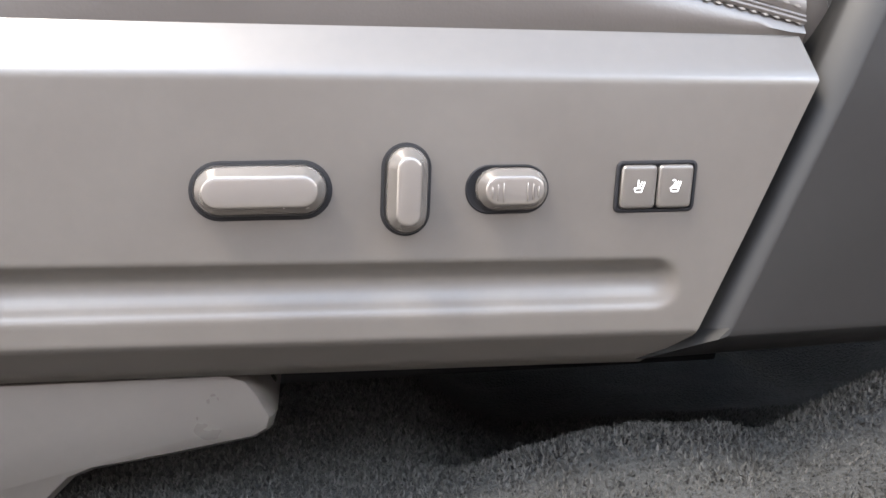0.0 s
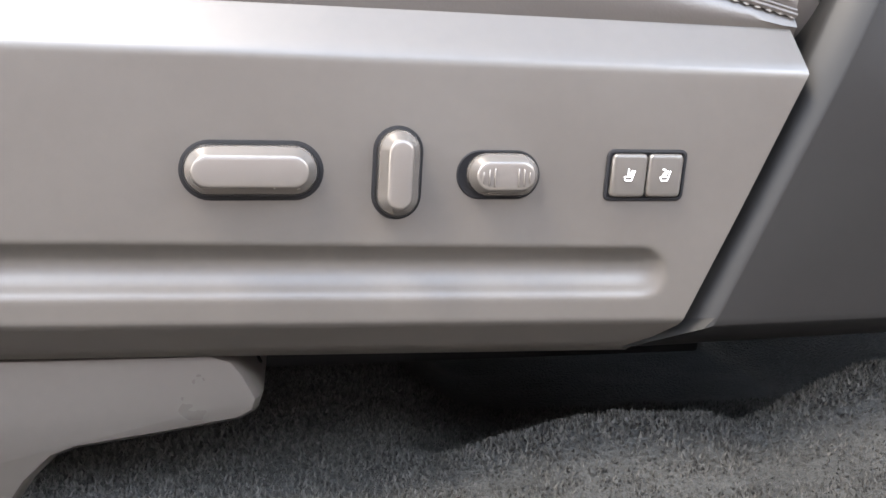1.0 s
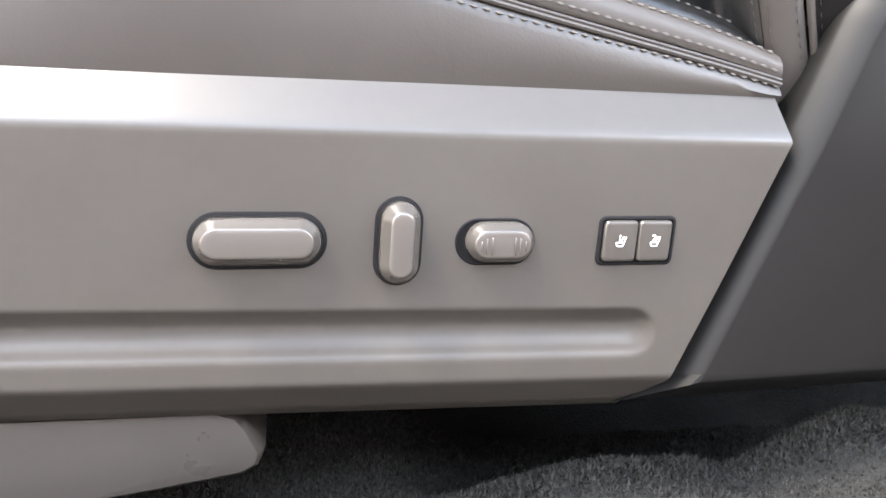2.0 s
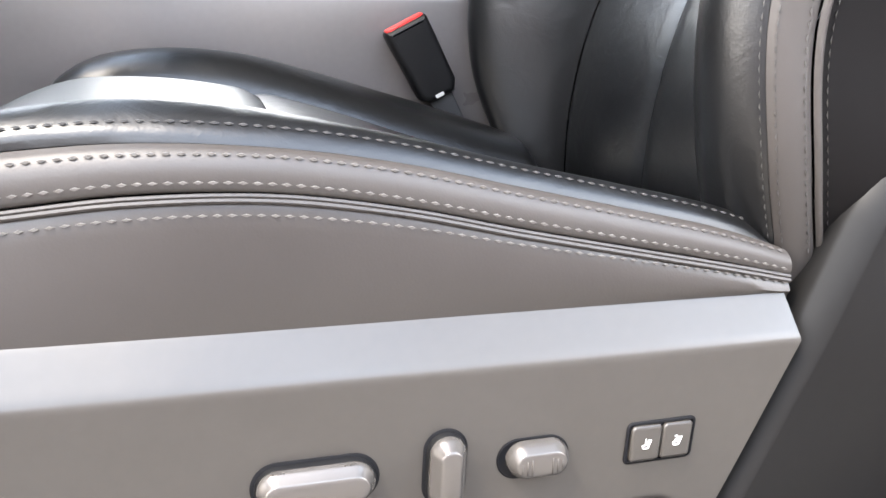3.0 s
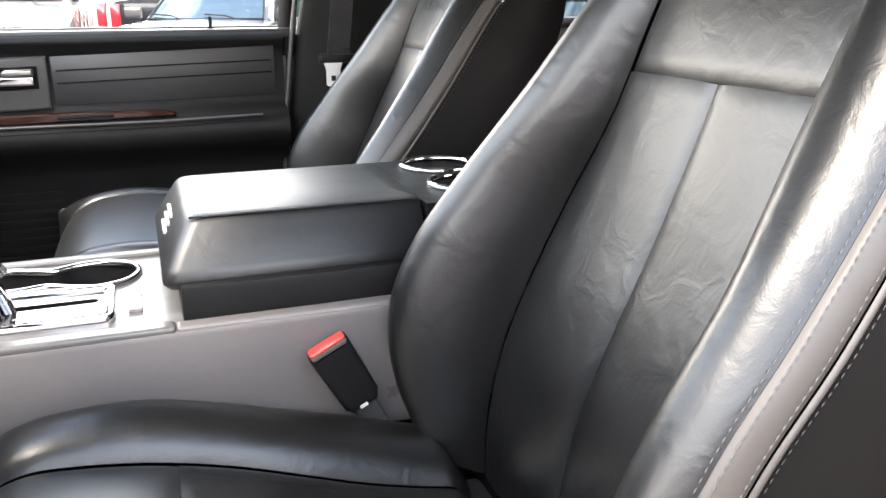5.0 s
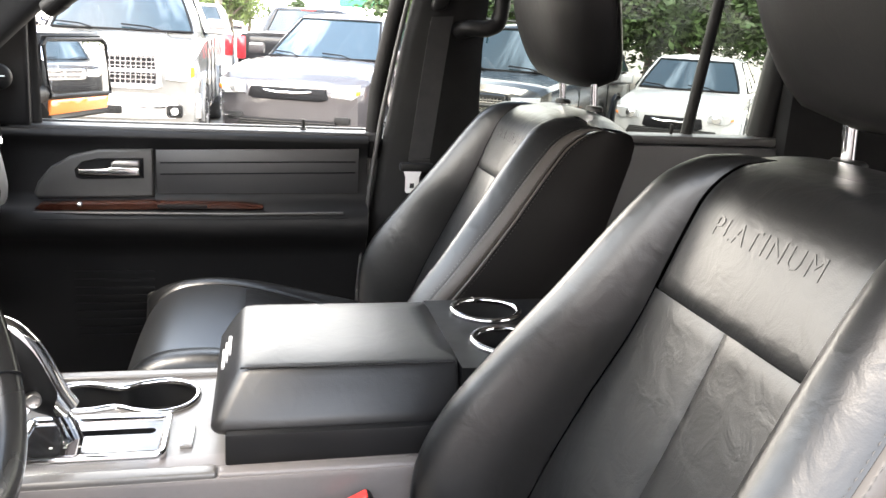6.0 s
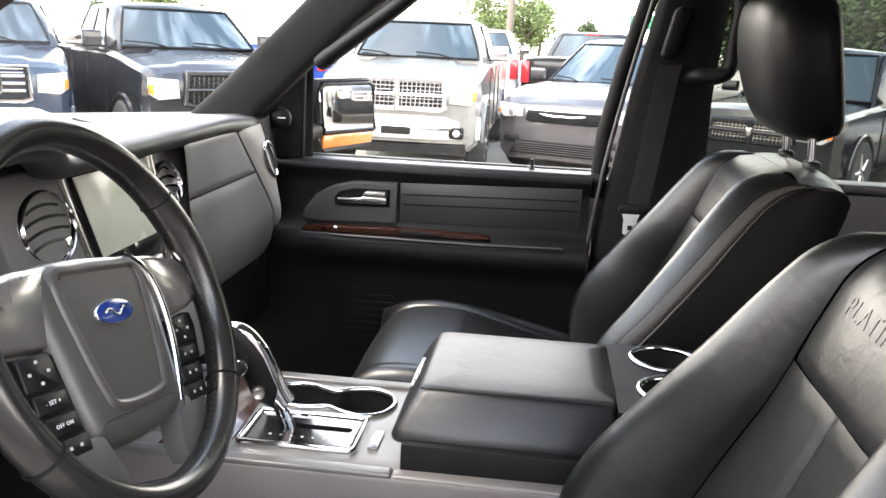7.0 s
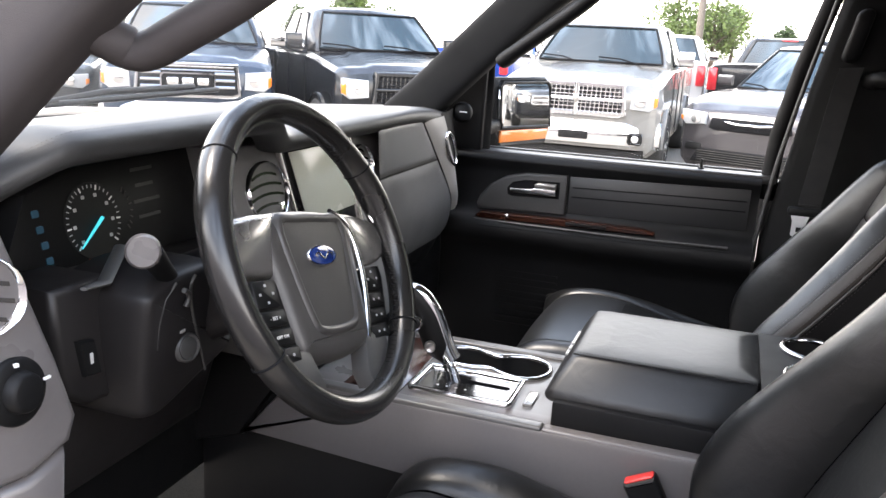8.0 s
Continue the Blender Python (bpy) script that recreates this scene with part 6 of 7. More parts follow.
puff(bm, rrect(0.5185, 0.690, 0.004, 0.012, 0.001), [(0, 0.005), (0, 0.0058)], lambda u, v, h: Vector((-0.424 + h, u + 0.006, v)))
part("dimmer_mark", bm, M_GREY, dash)
bm = bmesh.new()
knee = [(0.440, 0.762), (0.46, 0.65), (0.47, 0.50), (0.60, 0.46), (0.86, 0.46), (0.88, 0.62), (0.86, 0.735)]
puff(bm, knee, [(0, -0.10), (0, -0.012), (0.008, -0.004), (0.02, 0)], lambda u, v, h: Vector((-0.455 - 0.25 * (0.75 - v) + h, u, v)))
part("knee_panel", bm, M_COLUMN, dash, "black lower dashboard cover")

# ---- steering column and wheel ----
WC, WT, WR = Vector((-0.244, 0.692, 0.784)), radians(24.65), radians(-11)
W_UP, W_N = Vector((-math.sin(WT), 0, math.cos(WT))), Vector((math.cos(WT), 0, math.sin(WT)))
W_S = Vector((0, 1, 0))


def on_wheel(a, b, c):
    """a to the right, b up, c towards the driver, with the wheel turned a little."""
    a2 = 0.006 + a * math.cos(WR) - b * math.sin(WR)
    b2 = a * math.sin(WR) + b * math.cos(WR)
    return WC + W_S * a2 + W_UP * b2 + W_N * c


column = thing("steering_column", (-0.35, 0.66, 0.55), "black steering column shroud with ignition and stalk", "steering column")
bm = bmesh.new()
rings = []
for c, w, top, bot in ((-0.20, 0.055, 0.058, -0.055), (-0.14, 0.055, 0.056, -0.052), (-0.085, 0.052, 0.052, -0.048), (-0.060, 0.048, 0.046, -0.045)):
    ring = []
    for x, y in rrect(0, (top + bot) / 2, 2 * w, top - bot, 0.03, 4):
        ring.append(WC + W_S * (x + 0.02) + W_UP * y + W_N * c)
    rings.append(ring)
loft(bm, rings)
part("shroud", bm, M_COLUMN, column, "", 40)
bm = bmesh.new()
sk = lambda u, v, h: Vector((-0.372 + 0.18 * (v - 0.7) + h, u, v))
low = [(p.x, p.y) for p in spline([(0.546, 0.745, 0), (0.548, 0.690, 0), (0.554, 0.640, 0), (0.566, 0.606, 0), (0.600, 0.600, 0), (0.660, 0.618, 0), (0.716, 0.636, 0), (0.728, 0.652, 0), (0.716, 0.700, 0), (0.696, 0.752, 0), (0.664, 0.770, 0), (0.600, 0.772, 0), (0.560, 0.762, 0)], 4, True)]
puff(bm, low, [(0.0, -0.12), (0, -0.022), (0.003, -0.010), (0.006, -0.004), (0.010, -0.002), (0.014, 0)], sk)
part("lower_shroud", bm, M_COLUMN, column)
# highlight along the shroud's edge, drawn as a lighter grey bead
bm = bmesh.new()
tube(bm, [sk(u, v, -0.001) for u, v in ((0.572, 0.690), (0.570, 0.720), (0.576, 0.748), (0.592, 0.762))], 0.0016, 6)
part("shroud_edge_highlight", bm, M_TRIM, column)
bm = bmesh.new()
lathe(bm, [(0.0175, -0.004), (0.0175, 0.005), (0.0150, 0.0075), (0.0125, 0.006), (0.0110, 0.007), (0.002, 0.007)], sk(0.622, 0.676, 0.0), (1, -0.2, 0.1), 24)
part("ignition_ring", bm, M_TRIM, column)
bm = bmesh.new()
puff(bm, rrect(0.612, 0.699, 0.009, 0.0035, 0.001), [(0, 0.0005), (0, 0.0014)], sk)
part("ignition_mark", bm, M_GREY, column)
# the right edge's highlight, likewise a bead of lighter plastic
bm = bmesh.new()
tube(bm, spline([sk(u, v, 0.001) for u, v in ((0.622, 0.764), (0.616, 0.752), (0.622, 0.728), (0.634, 0.700), (0.652, 0.664), (0.668, 0.630))], 4), 0.0018, 6)
part("shroud_edge_highlight", bm, M_TRIM, column)
bm = bmesh.new()
tube(bm, spline([sk(u, v, 0.004) for u, v in ((0.600, 0.752), (0.608, 0.747), (0.611, 0.739), (0.607, 0.731))], 4), 0.0030, 8)
part("ignition_lever", bm, M_TRIM, column)
bm = bmesh.new()
tube(bm, [(-0.385, 0.62, 0.745), (-0.370, 0.575, 0.785), (-0.358, 0.545, 0.808)], [0.011, 0.012, 0.014], 14)
part("stalk", bm, M_BLACK, column)
bm = bmesh.new()
lathe(bm, [(0.0155, -0.012), (0.0175, 0), (0.0175, 0.010), (0.0150, 0.013)], (-0.360, 0.540, 0.810), (0.55, -0.72, 0.15), 26)
part("stalk_end", bm, M_CONSOLE, column, "grey stalk end")
bm = bmesh.new()
tube(bm, [(-0.40, 0.50, 0.775), (-0.42, 0.55, 0.765), (-0.44, 0.60, 0.79)], [0.004, 0.008, 0.008], 8, False, 0.5)
part("tilt_lever", bm, M_TRIM, column)

wheel = thing("steering_wheel", tuple(WC), "black leather steering wheel with silver spokes and buttons", "steering wheel")
bm = bmesh.new()
ring = [on_wheel(0.1765 * math.cos(a), 0.1765 * math.sin(a), 0) for a in (2 * math.pi * k / 96 for k in range(96))]
rad = [0.0158 + 0.0016 * math.exp(-((abs(math.degrees(math.atan2(math.sin(2 * math.pi * k / 96 - radians(25)), math.cos(2 * math.pi * k / 96 - radians(25))))) / 16)) ** 2)
       + 0.0016 * math.exp(-((abs(math.degrees(math.atan2(math.sin(2 * math.pi * k / 96 - radians(155)), math.cos(2 * math.pi * k / 96 - radians(155))))) / 16)) ** 2) for k in range(96)]
rings = []
for k, p in enumerate(ring):
    a = 2 * math.pi * k / 96
    out = (on_wheel(math.cos(a), math.sin(a), 0) - on_wheel(0, 0, 0)).normalized()
    rings.append([p + rad[k] * (math.cos(q) * out + 1.12 * math.sin(q) * W_N) for q in (2 * math.pi * j / 20 for j in range(20))])
rings.append(rings[0])
loft(bm, rings, True, False)
bmesh.ops.remove_doubles(bm, verts=bm.verts, dist=1e-6)
rim = part("rim", bm, M_RIMLEATHER, wheel, "smooth black leather rim", 70)
for deg in (38, 142, 214, 326):
    a = radians(deg)
    out = (on_wheel(math.cos(a), math.sin(a), 0) - on_wheel(0, 0, 0)).normalized()
    c = on_wheel(0.1765 * math.cos(a), 0.1765 * math.sin(a), 0)
    bm = bmesh.new()
    tube(bm, [c + 0.0168 * (math.cos(q) * out + 1.12 * math.sin(q) * W_N) for q in (2 * math.pi * j / 24 for j in range(24))], 0.0010, 5, True)
    part("rim_seam", bm, M_GAP, rim)
for deg0, deg1 in ((-60, 60), (120, 240)):
    bm = bmesh.new()
    n = 46
    for k in range(n):
        a = radians(deg0 + (deg1 - deg0) * k / (n - 1))
        c0 = on_wheel(0.1612 * math.cos(a), 0.1612 * math.sin(a), 0.0035)
        c1 = on_wheel(0.1612 * math.cos(a + 0.018), 0.1612 * math.sin(a + 0.018), -0.0035)
        tube(bm, [c0, c1], 0.0008, 4)
    part("lacing", bm, M_BLACK, rim, "black lacing inside the rim")
# hub
bm = bmesh.new()
hubp = [(-0.094, 0.030), (-0.072, 0.052), (-0.030, 0.058), (0.030, 0.058), (0.072, 0.052), (0.090, 0.030), (0.086, -0.030), (0.078, -0.085), (0.068, -0.108), (0.030, -0.118), (-0.030, -0.118), (-0.068, -0.108), (-0.078, -0.085), (-0.086, -0.030)]
hubs = [(p.x, p.y) for p in spline([(a, b, 0) for a, b in hubp], 4, True)]
puff(bm, hubs, [(0.006, -0.060), (0.0, -0.040), (0.0, -0.022), (0.003, -0.012), (0.009, -0.006), (0.020, -0.003)], on_wheel)
hub = part("airbag_cover", bm, M_HUB, wheel, "dark grey hub cover", 60)
bm = bmesh.new()
shp = [(p.x, p.y) for p in spline([(-0.064, 0.040, 0), (-0.030, 0.046, 0), (0.030, 0.046, 0), (0.064, 0.040, 0), (0.058, -0.020, 0), (0.047, -0.068, 0), (0.036, -0.083, 0), (0, -0.087, 0), (-0.036, -0.083, 0), (-0.047, -0.068, 0), (-0.058, -0.020, 0)], 4, True)]
loft(bm, [[on_wheel(a, b, h) for a, b in inset(shp, d)] for d, h in ((-0.006, -0.006), (-0.003, -0.0015), (0.001, 0.0005), (0.004, 0.0), (0.007, -0.004))], True, False)
part("cover_ridge", bm, M_HUB, hub)
bm = bmesh.new()
loft(bm, [[on_wheel(a * f, -0.02 + (b + 0.02) * f, h) for a, b in shp] for f, h in ((0.93, -0.006), (0.91, -0.0026), (0.75, -0.0020), (0.45, -0.0016), (0.12, -0.0015))])
part("cover_field", bm, M_FIELD, hub, "grained centre of the hub cover", 60)
bm = bmesh.new()
puff(bm, ellipse(0.0, 0.0, 0.029, 0.0125, 36), [(0, -0.006), (0, 0.0), (0.001, 0.0012)], on_wheel)
badge = part("badge_rim", bm, M_CHROME, hub)
bm = bmesh.new()
puff(bm, ellipse(0.0, 0.0, 0.0272, 0.0110, 36), [(0, 0.0005), (0, 0.0018), (0.002, 0.0024)], on_wheel)
part("badge_field", bm, M_BLUE, hub, "blue oval badge")
bm = bmesh.new()
tube(bm, [on_wheel(-0.017 + 0.034 * t, 0.0035 * math.sin(9 * t) - 0.0005, 0.0028) for t in (k / 16 for k in range(17))], 0.0011, 6)
part("badge_script", bm, M_CHROME, hub)
# spokes
for sg in (1, -1):
    bm = bmesh.new()
    sp = [(sg * a, b) for a, b in ((0.060, 0.054), (0.100, 0.052), (0.150, 0.044), (0.166, 0.030), (0.164, -0.006), (0.140, -0.014), (0.090, -0.018), (0.076, 0.02))]
    puff(bm, sp, [(0.002, -0.030), (0, -0.018), (0.002, -0.008), (0.008, -0.004)], on_wheel)
    part("spoke", bm, M_SATIN, wheel, "satin silver spoke")
    bm = bmesh.new()
    tube(bm, [on_wheel(sg * a, b, c) for a, b, c in ((0.150, 0.052, -0.008), (0.160, 0.034, -0.005), (0.160, 0.006, -0.008))], 0.0016, 6)
    part("spoke_line", bm, M_CHROME, wheel)
    if sg > 0:
        bm = bmesh.new()
        tube(bm, spline([on_wheel(sg * a, b, c) for a, b, c in ((0.056, 0.056, -0.008), (0.078, 0.040, -0.004), (0.087, 0.010, -0.003), (0.086, -0.030, -0.004), (0.077, -0.078, -0.008), (0.060, -0.130, -0.012))], 5), 0.0040, 8, False, 0.7)
        part("spoke_trim", bm, M_CHROME, wheel, "chrome hub strip")
    bm = bmesh.new()
    pd = [(sg * a, b) for a, b in ((0.082, -0.020), (0.148, -0.016), (0.150, -0.034), (0.126, -0.108), (0.074, -0.106))]
    puff(bm, pd, [(0.002, -0.034), (0, -0.020), (0.002, -0.012), (0.004, -0.011)], on_wheel)
    pod = part("button_pod", bm, M_BLACK, wheel)
    for k in range(4):
        b0 = -0.036 - 0.020 * k if k else -0.034
        hh = 0.030 if k == 0 else 0.017
        a0 = 0.112 - 0.004 * k
        bm = bmesh.new()
        puff(bm, rrect(sg * a0, b0 - (0.004 if k else 0), 0.040, hh, 0.003), [(0, -0.012), (0, -0.008), (0.0015, -0.0065)], on_wheel)
        part("wheel_button", bm, M_BLACK, pod)
        if sg < 0 and k in (1, 2):
            part("button_text", letters("- SET +" if k == 1 else "OFF ON", 0.0050, lambda u, v, h, a0=a0, b0=b0: on_wheel(sg * a0 + u, b0 - 0.004 + v, -0.0064 + h), 0.0002), M_WHITE, pod)
        else:
            for j in ((-1, 0), (1, 0), (0, 1), (0, -1)) if k == 0 else ((-0.6, 0), (0.6, 0)):
                bm = bmesh.new()
                puff(bm, rrect(sg * a0 + 0.011 * j[0], b0 - (0.004 if k else 0) + 0.009 * j[1], 0.0034, 0.0028, 0.0006), [(0, -0.0066), (0, -0.0060)], on_wheel)
                part("button_mark", bm, M_GREY, pod)
    bm = bmesh.new()
    ls = [(sg * a, b) for a, b in ((0.060, -0.098), (0.116, -0.096), (0.112, -0.120), (0.085, -0.150), (0.052, -0.162), (0.046, -0.140))]
    puff(bm, ls, [(0.002, -0.032), (0, -0.018), (0.002, -0.009), (0.006, -0.007)], on_wheel)
    part("lower_spoke", bm, M_TRIM, wheel)
bm = bmesh.new()
lathe(bm, [(0.045, -0.085), (0.055, -0.06), (0.060, -0.03)], WC, W_N, 28)
part("hub_back", bm, M_BLACK, wheel)


# ---- outside ----
bm = bmesh.new()
g = [[(x, y, GROUND) for y in (-400, -60, -12, 0, 6, 12, 20, 30, 60, 400)] for x in (-400, -60, -20, -8, -2, 4, 12, 30, 60, 400)]
patch(bm, g, 0, 1, "")
lone("ground", bm, M_ASPHALT, "dusty light grey concrete parking lot", "ground", "structure")

# unseen wall added on the driver's side: hides low sky, bounces pale light inside
bm = bmesh.new()
box(bm, -6.0, 14.0, -2.5, -2.25, GROUND - 0.1, 1.75, 0.01)
lone("wall_added_south", bm, M_ADDED_WALL, "plain unseen wall added to shape the light", "wall", "structure")

# this car's own hood, wipers and front
bm = bmesh.new()
patch(bm, [[(-1.20 - 1.15 * i / 10, 0.30 + 1.64 * j / 12, 0.80 + 0.035 * math.sin(math.pi * j / 12) - 0.12 * (i / 10) ** 1.6 - 0.02 * (abs(j / 6 - 1)) ** 4) for j in range(13)] for i in range(11)], 0, 1, "")
lone("hood", bm, P_SILVER, "silver painted engine hood", "car hood", "structure")
bm = bmesh.new()
box(bm, -1.22, -1.08, 0.40, 1.86, 0.775, 0.812, 0.01)
lone("cowl", bm, M_BLACK, "black plastic cowl below the windshield", "cowl", "structure")
for y0, y1 in ((0.55, 1.15), (1.10, 1.72)):
    w = thing("wiper", (-1.12, y0, 0.80), "black wiper resting below the windshield", "wiper", "windshield wipers")
    bm = bmesh.new()
    tube(bm, [(-1.190, y0, 0.842), (-1.175, (y0 + y1) / 2, 0.872), (-1.160, y1, 0.874)], 0.008, 8)
    part("wiper_arm", bm, M_BLACK, w)
    bm = bmesh.new()
    tube(bm, [(-1.155, y0 + 0.12, 0.856), (-1.155, y1 + 0.10, 0.862)], 0.007, 8)
    part("wiper_blade", bm, M_BLACK, w)

TYPES = {
    # stations: along, half width, bottom, top; then the cabin: base front, roof front, roof rear, base rear, belt, height, base half width, roof half width
    "pickup": dict(st=((0.0, 0.86, 0.42, 1.10), (-0.05, 0.95, 0.36, 1.19), (-0.22, 1.0, 0.33, 1.25), (-0.8, 1.01, 0.33, 1.32), (-1.35, 1.01, 0.33, 1.38), (-1.6, 1.01, 0.33, 1.40), (-3.45, 1.01, 0.33, 1.40), (-3.50, 1.01, 0.36, 1.42), (-5.70, 1.0, 0.42, 1.43), (-5.80, 0.96, 0.50, 1.41)),
                   cab=(-1.38, -2.02, -3.22, -3.48, 1.39, 1.95, 0.96, 0.74), axles=(-0.95, -4.55), tyre=0.42, grille=(0.60, 0.82, 1.21), lamp=(0.64, 0.95, 0.90, 1.14)),
    "suv": dict(st=((0.0, 0.78, 0.34, 0.92), (-0.06, 0.90, 0.28, 1.00), (-0.25, 0.95, 0.26, 1.05), (-0.8, 0.96, 0.26, 1.09), (-1.35, 0.96, 0.26, 1.12), (-1.6, 0.96, 0.26, 1.14), (-4.6, 0.96, 0.30, 1.18), (-5.0, 0.94, 0.36, 1.16), (-5.1, 0.90, 0.42, 1.10)),
                cab=(-1.40, -2.15, -4.55, -5.0, 1.11, 1.76, 0.92, 0.70), axles=(-0.90, -3.95), tyre=0.37, grille=(0.50, 0.66, 0.92), lamp=(0.53, 0.88, 0.72, 0.92)),
    "van": dict(st=((0.0, 0.66, 0.24, 0.80), (-0.08, 0.86, 0.21, 0.90), (-0.30, 0.97, 0.20, 1.00), (-0.65, 1.0, 0.20, 1.08), (-1.00, 1.0, 0.20, 1.12), (-1.6, 1.0, 0.20, 1.15), (-4.8, 1.0, 0.24, 1.17), (-5.1, 0.95, 0.30, 1.10)),
                cab=(-1.55, -2.80, -4.75, -5.05, 1.13, 1.76, 0.88, 0.68), axles=(-0.95, -4.0), tyre=0.34, grille=(0.50, 0.70, 0.85), lamp=(0.54, 0.88, 0.74, 0.92)),
    "car": dict(st=((0.0, 0.70, 0.22, 0.66), (-0.08, 0.84, 0.20, 0.74), (-0.30, 0.90, 0.20, 0.82), (-0.8, 0.91, 0.20, 0.88), (-1.25, 0.91, 0.20, 0.92), (-1.5, 0.91, 0.20, 0.94), (-3.6, 0.91, 0.22, 0.98), (-4.4, 0.88, 0.28, 0.96), (-4.6, 0.82, 0.34, 0.90)),
                cab=(-1.20, -1.95, -3.10, -3.85, 0.92, 1.45, 0.86, 0.62), axles=(-0.85, -3.55), tyre=0.33, grille=(0.42, 0.46, 0.62), lamp=(0.48, 0.82, 0.56, 0.72)),
}


def vehicle(name, kind, pos, yaw, coat, label, detail=2, face="mesh", bright=True):
    """A parked vehicle whose front centre stands over pos, heading along yaw (degrees, from +x)."""
    T = TYPES[kind]
    c, sn = math.cos(radians(yaw)), math.sin(radians(yaw))
    px, py = pos
    P = lambda f, l, z: Vector((px + c * f - sn * l, py + sn * f + c * l, GROUND + z))
    v = thing(name, tuple(P(-2.5, 0, 0)), label, "pickup truck" if kind == "pickup" else kind, "parked vehicles")
    fine = []
    st = T["st"]
    for (f0, w0, b0, t0), (f1, w1, b1, t1) in zip(st, st[1:]):
        for k in range(4):
            q = k / 4
            fine.append((f0 + (f1 - f0) * q, w0 + (w1 - w0) * q, b0 + (b1 - b0) * q, t0 + (t1 - t0) * q))
    fine.append(st[-1])
    rings = []
    for f, w, b, t in fine:
        half = [(0.0, b), (0.88 * w, b), (0.985 * w, b + 0.10), (1.0 * w, b + 0.30), (0.995 * w, b + 0.55 * (t - b)), (1.0 * w, b + 0.68 * (t - b)), (0.975 * w, t - 0.07), (0.92 * w, t - 0.02), (0.78 * w, t), (0.45 * w, t + 0.022), (0.0, t + 0.032)]
        if kind == "pickup" and f > -1.4:
            half[-2:] = [(0.60 * w, t + 0.006), (0.52 * w, t + 0.036), (0.0, t + 0.050)]
        else:
            half[-2:] = [(0.60 * w, t + 0.014), (0.45 * w, t + 0.022), (0.0, t + 0.032)]
        rings.append([P(f, l, z) for l, z in half] + [P(f, -l, z) for l, z in half[-2:0:-1]])
    body = part("body", loft(bmesh.new(), rings), coat, v, "", 32)
    # cabin
    bf, rf, rr, br, zb, zr, wb, wr = T["cab"]
    bm = bmesh.new()
    lv = []
    for t, dz in ((0, -0.06), (0.0, 0.0), (0.5, 0), (0.9, 0), (0.97, 0), (1.0, 0)):
        tt = min(t, 1)
        e = 0.0 if t < 0.95 else (0.03 if t < 0.99 else 0.14)
        ff, fr, w = bf + (rf - bf) * tt - e, br + (rr - br) * tt + e, wb + (wr - wb) * tt ** 1.3 - e
        z = zb + (zr - zb) * tt + dz
        dome = 0.0 if t < 0.99 else 0.03
        lv.append([P(fr + 0.10, w, z), P(ff - 0.25, w, z)] + [P(ff + 0.10 - 0.185 * q * q, w * q, z + dome * (1 - q * q)) for q in (0.93, 0.75, 0.5, 0.25, 0, -0.25, -0.5, -0.75, -0.93)] + [P(ff - 0.25, -w, z), P(fr + 0.10, -w, z), P(fr + 0.02, -w * 0.9, z), P(fr, 0, z), P(fr + 0.02, w * 0.9, z)])
    loft(bm, lv)
    part("cab", bm, coat, v, "", 40)

    def pane(nm, quad, off):
        """A window of four corners, set a little proud, with soft corners."""
        a, b2, c2, d = (Vector(q) for q in quad)
        bm = bmesh.new()
        n = 6
        loft(bm, [[(a.lerp(b2, i / n)).lerp(d.lerp(c2, i / n), j / 4) + off + off.normalized() * 0.02 * math.sin(math.pi * i / n) for i in range(n + 1)] for j in range(5)], False, False)
        made = part(nm, bm, M_TINT, v)
        rim = bmesh.new()
        edge = [a.lerp(b2, i / 8) + off + off.normalized() * 0.02 * math.sin(math.pi * i / 8) for i in range(9)] + [c2 + off] + [d.lerp(c2, 1 - i / 8) + off for i in range(1, 9)]
        tube(rim, edge, 0.014, 6, True)
        part("window_seal", rim, M_GAP, made)
        return made
    z0, z1 = zb + 0.03, zr - 0.07
    at = lambda z: (z - zb) / (zr - zb)
    wid = lambda z: wb + (wr - wb) * at(z) ** 1.3
    fro = lambda z: bf + (rf - bf) * at(z)
    rea = lambda z: br + (rr - br) * at(z)
    fo = P(1, 0, 0) - P(0, 0, 0)
    lf = P(0, 1, 0) - P(0, 0, 0)
    up = Vector((0, 0, 1))
    bow = lambda q, z, out: P(fro(z) + 0.10 - 0.185 * q * q + out, wid(z) * q, z + out * 0.6)
    zs = [z0 + (z1 - z0) * j / 6 for j in range(7)]
    qs = [-0.88 + 1.76 * i / 12 for i in range(13)]
    screen = part("windshield", loft(bmesh.new(), [[bow(q * (1 - 0.03 * j / 6), z, 0.014) for q in qs] for j, z in enumerate(zs)], False, False), M_TINT, v)
    bm = bmesh.new()
    tube(bm, [bow(q, z0, 0.018) for q in qs] + [bow(0.88 * (1 - 0.03 * j / 6), z, 0.018) for j, z in enumerate(zs[1:], 1)] + [bow(q * 0.97, z1, 0.018) for q in qs[-2::-1]] + [bow(-0.88 * (1 - 0.03 * j / 6), zs[j], 0.018) for j in range(5, 0, -1)], 0.016, 6, True)
    part("window_seal", bm, M_GAP, screen)
    for sg in (1, -1):
        wb2 = bmesh.new()
        tube(wb2, [bow(0.06 + 0.42 * sg, z0 - 0.01, 0.05), bow(0.42 * sg - 0.10, z0 + 0.03, 0.045), bow(0.42 * sg - 0.42, z0 + 0.05, 0.04)], 0.010, 5)
        part("wiper", wb2, M_GAP, v)
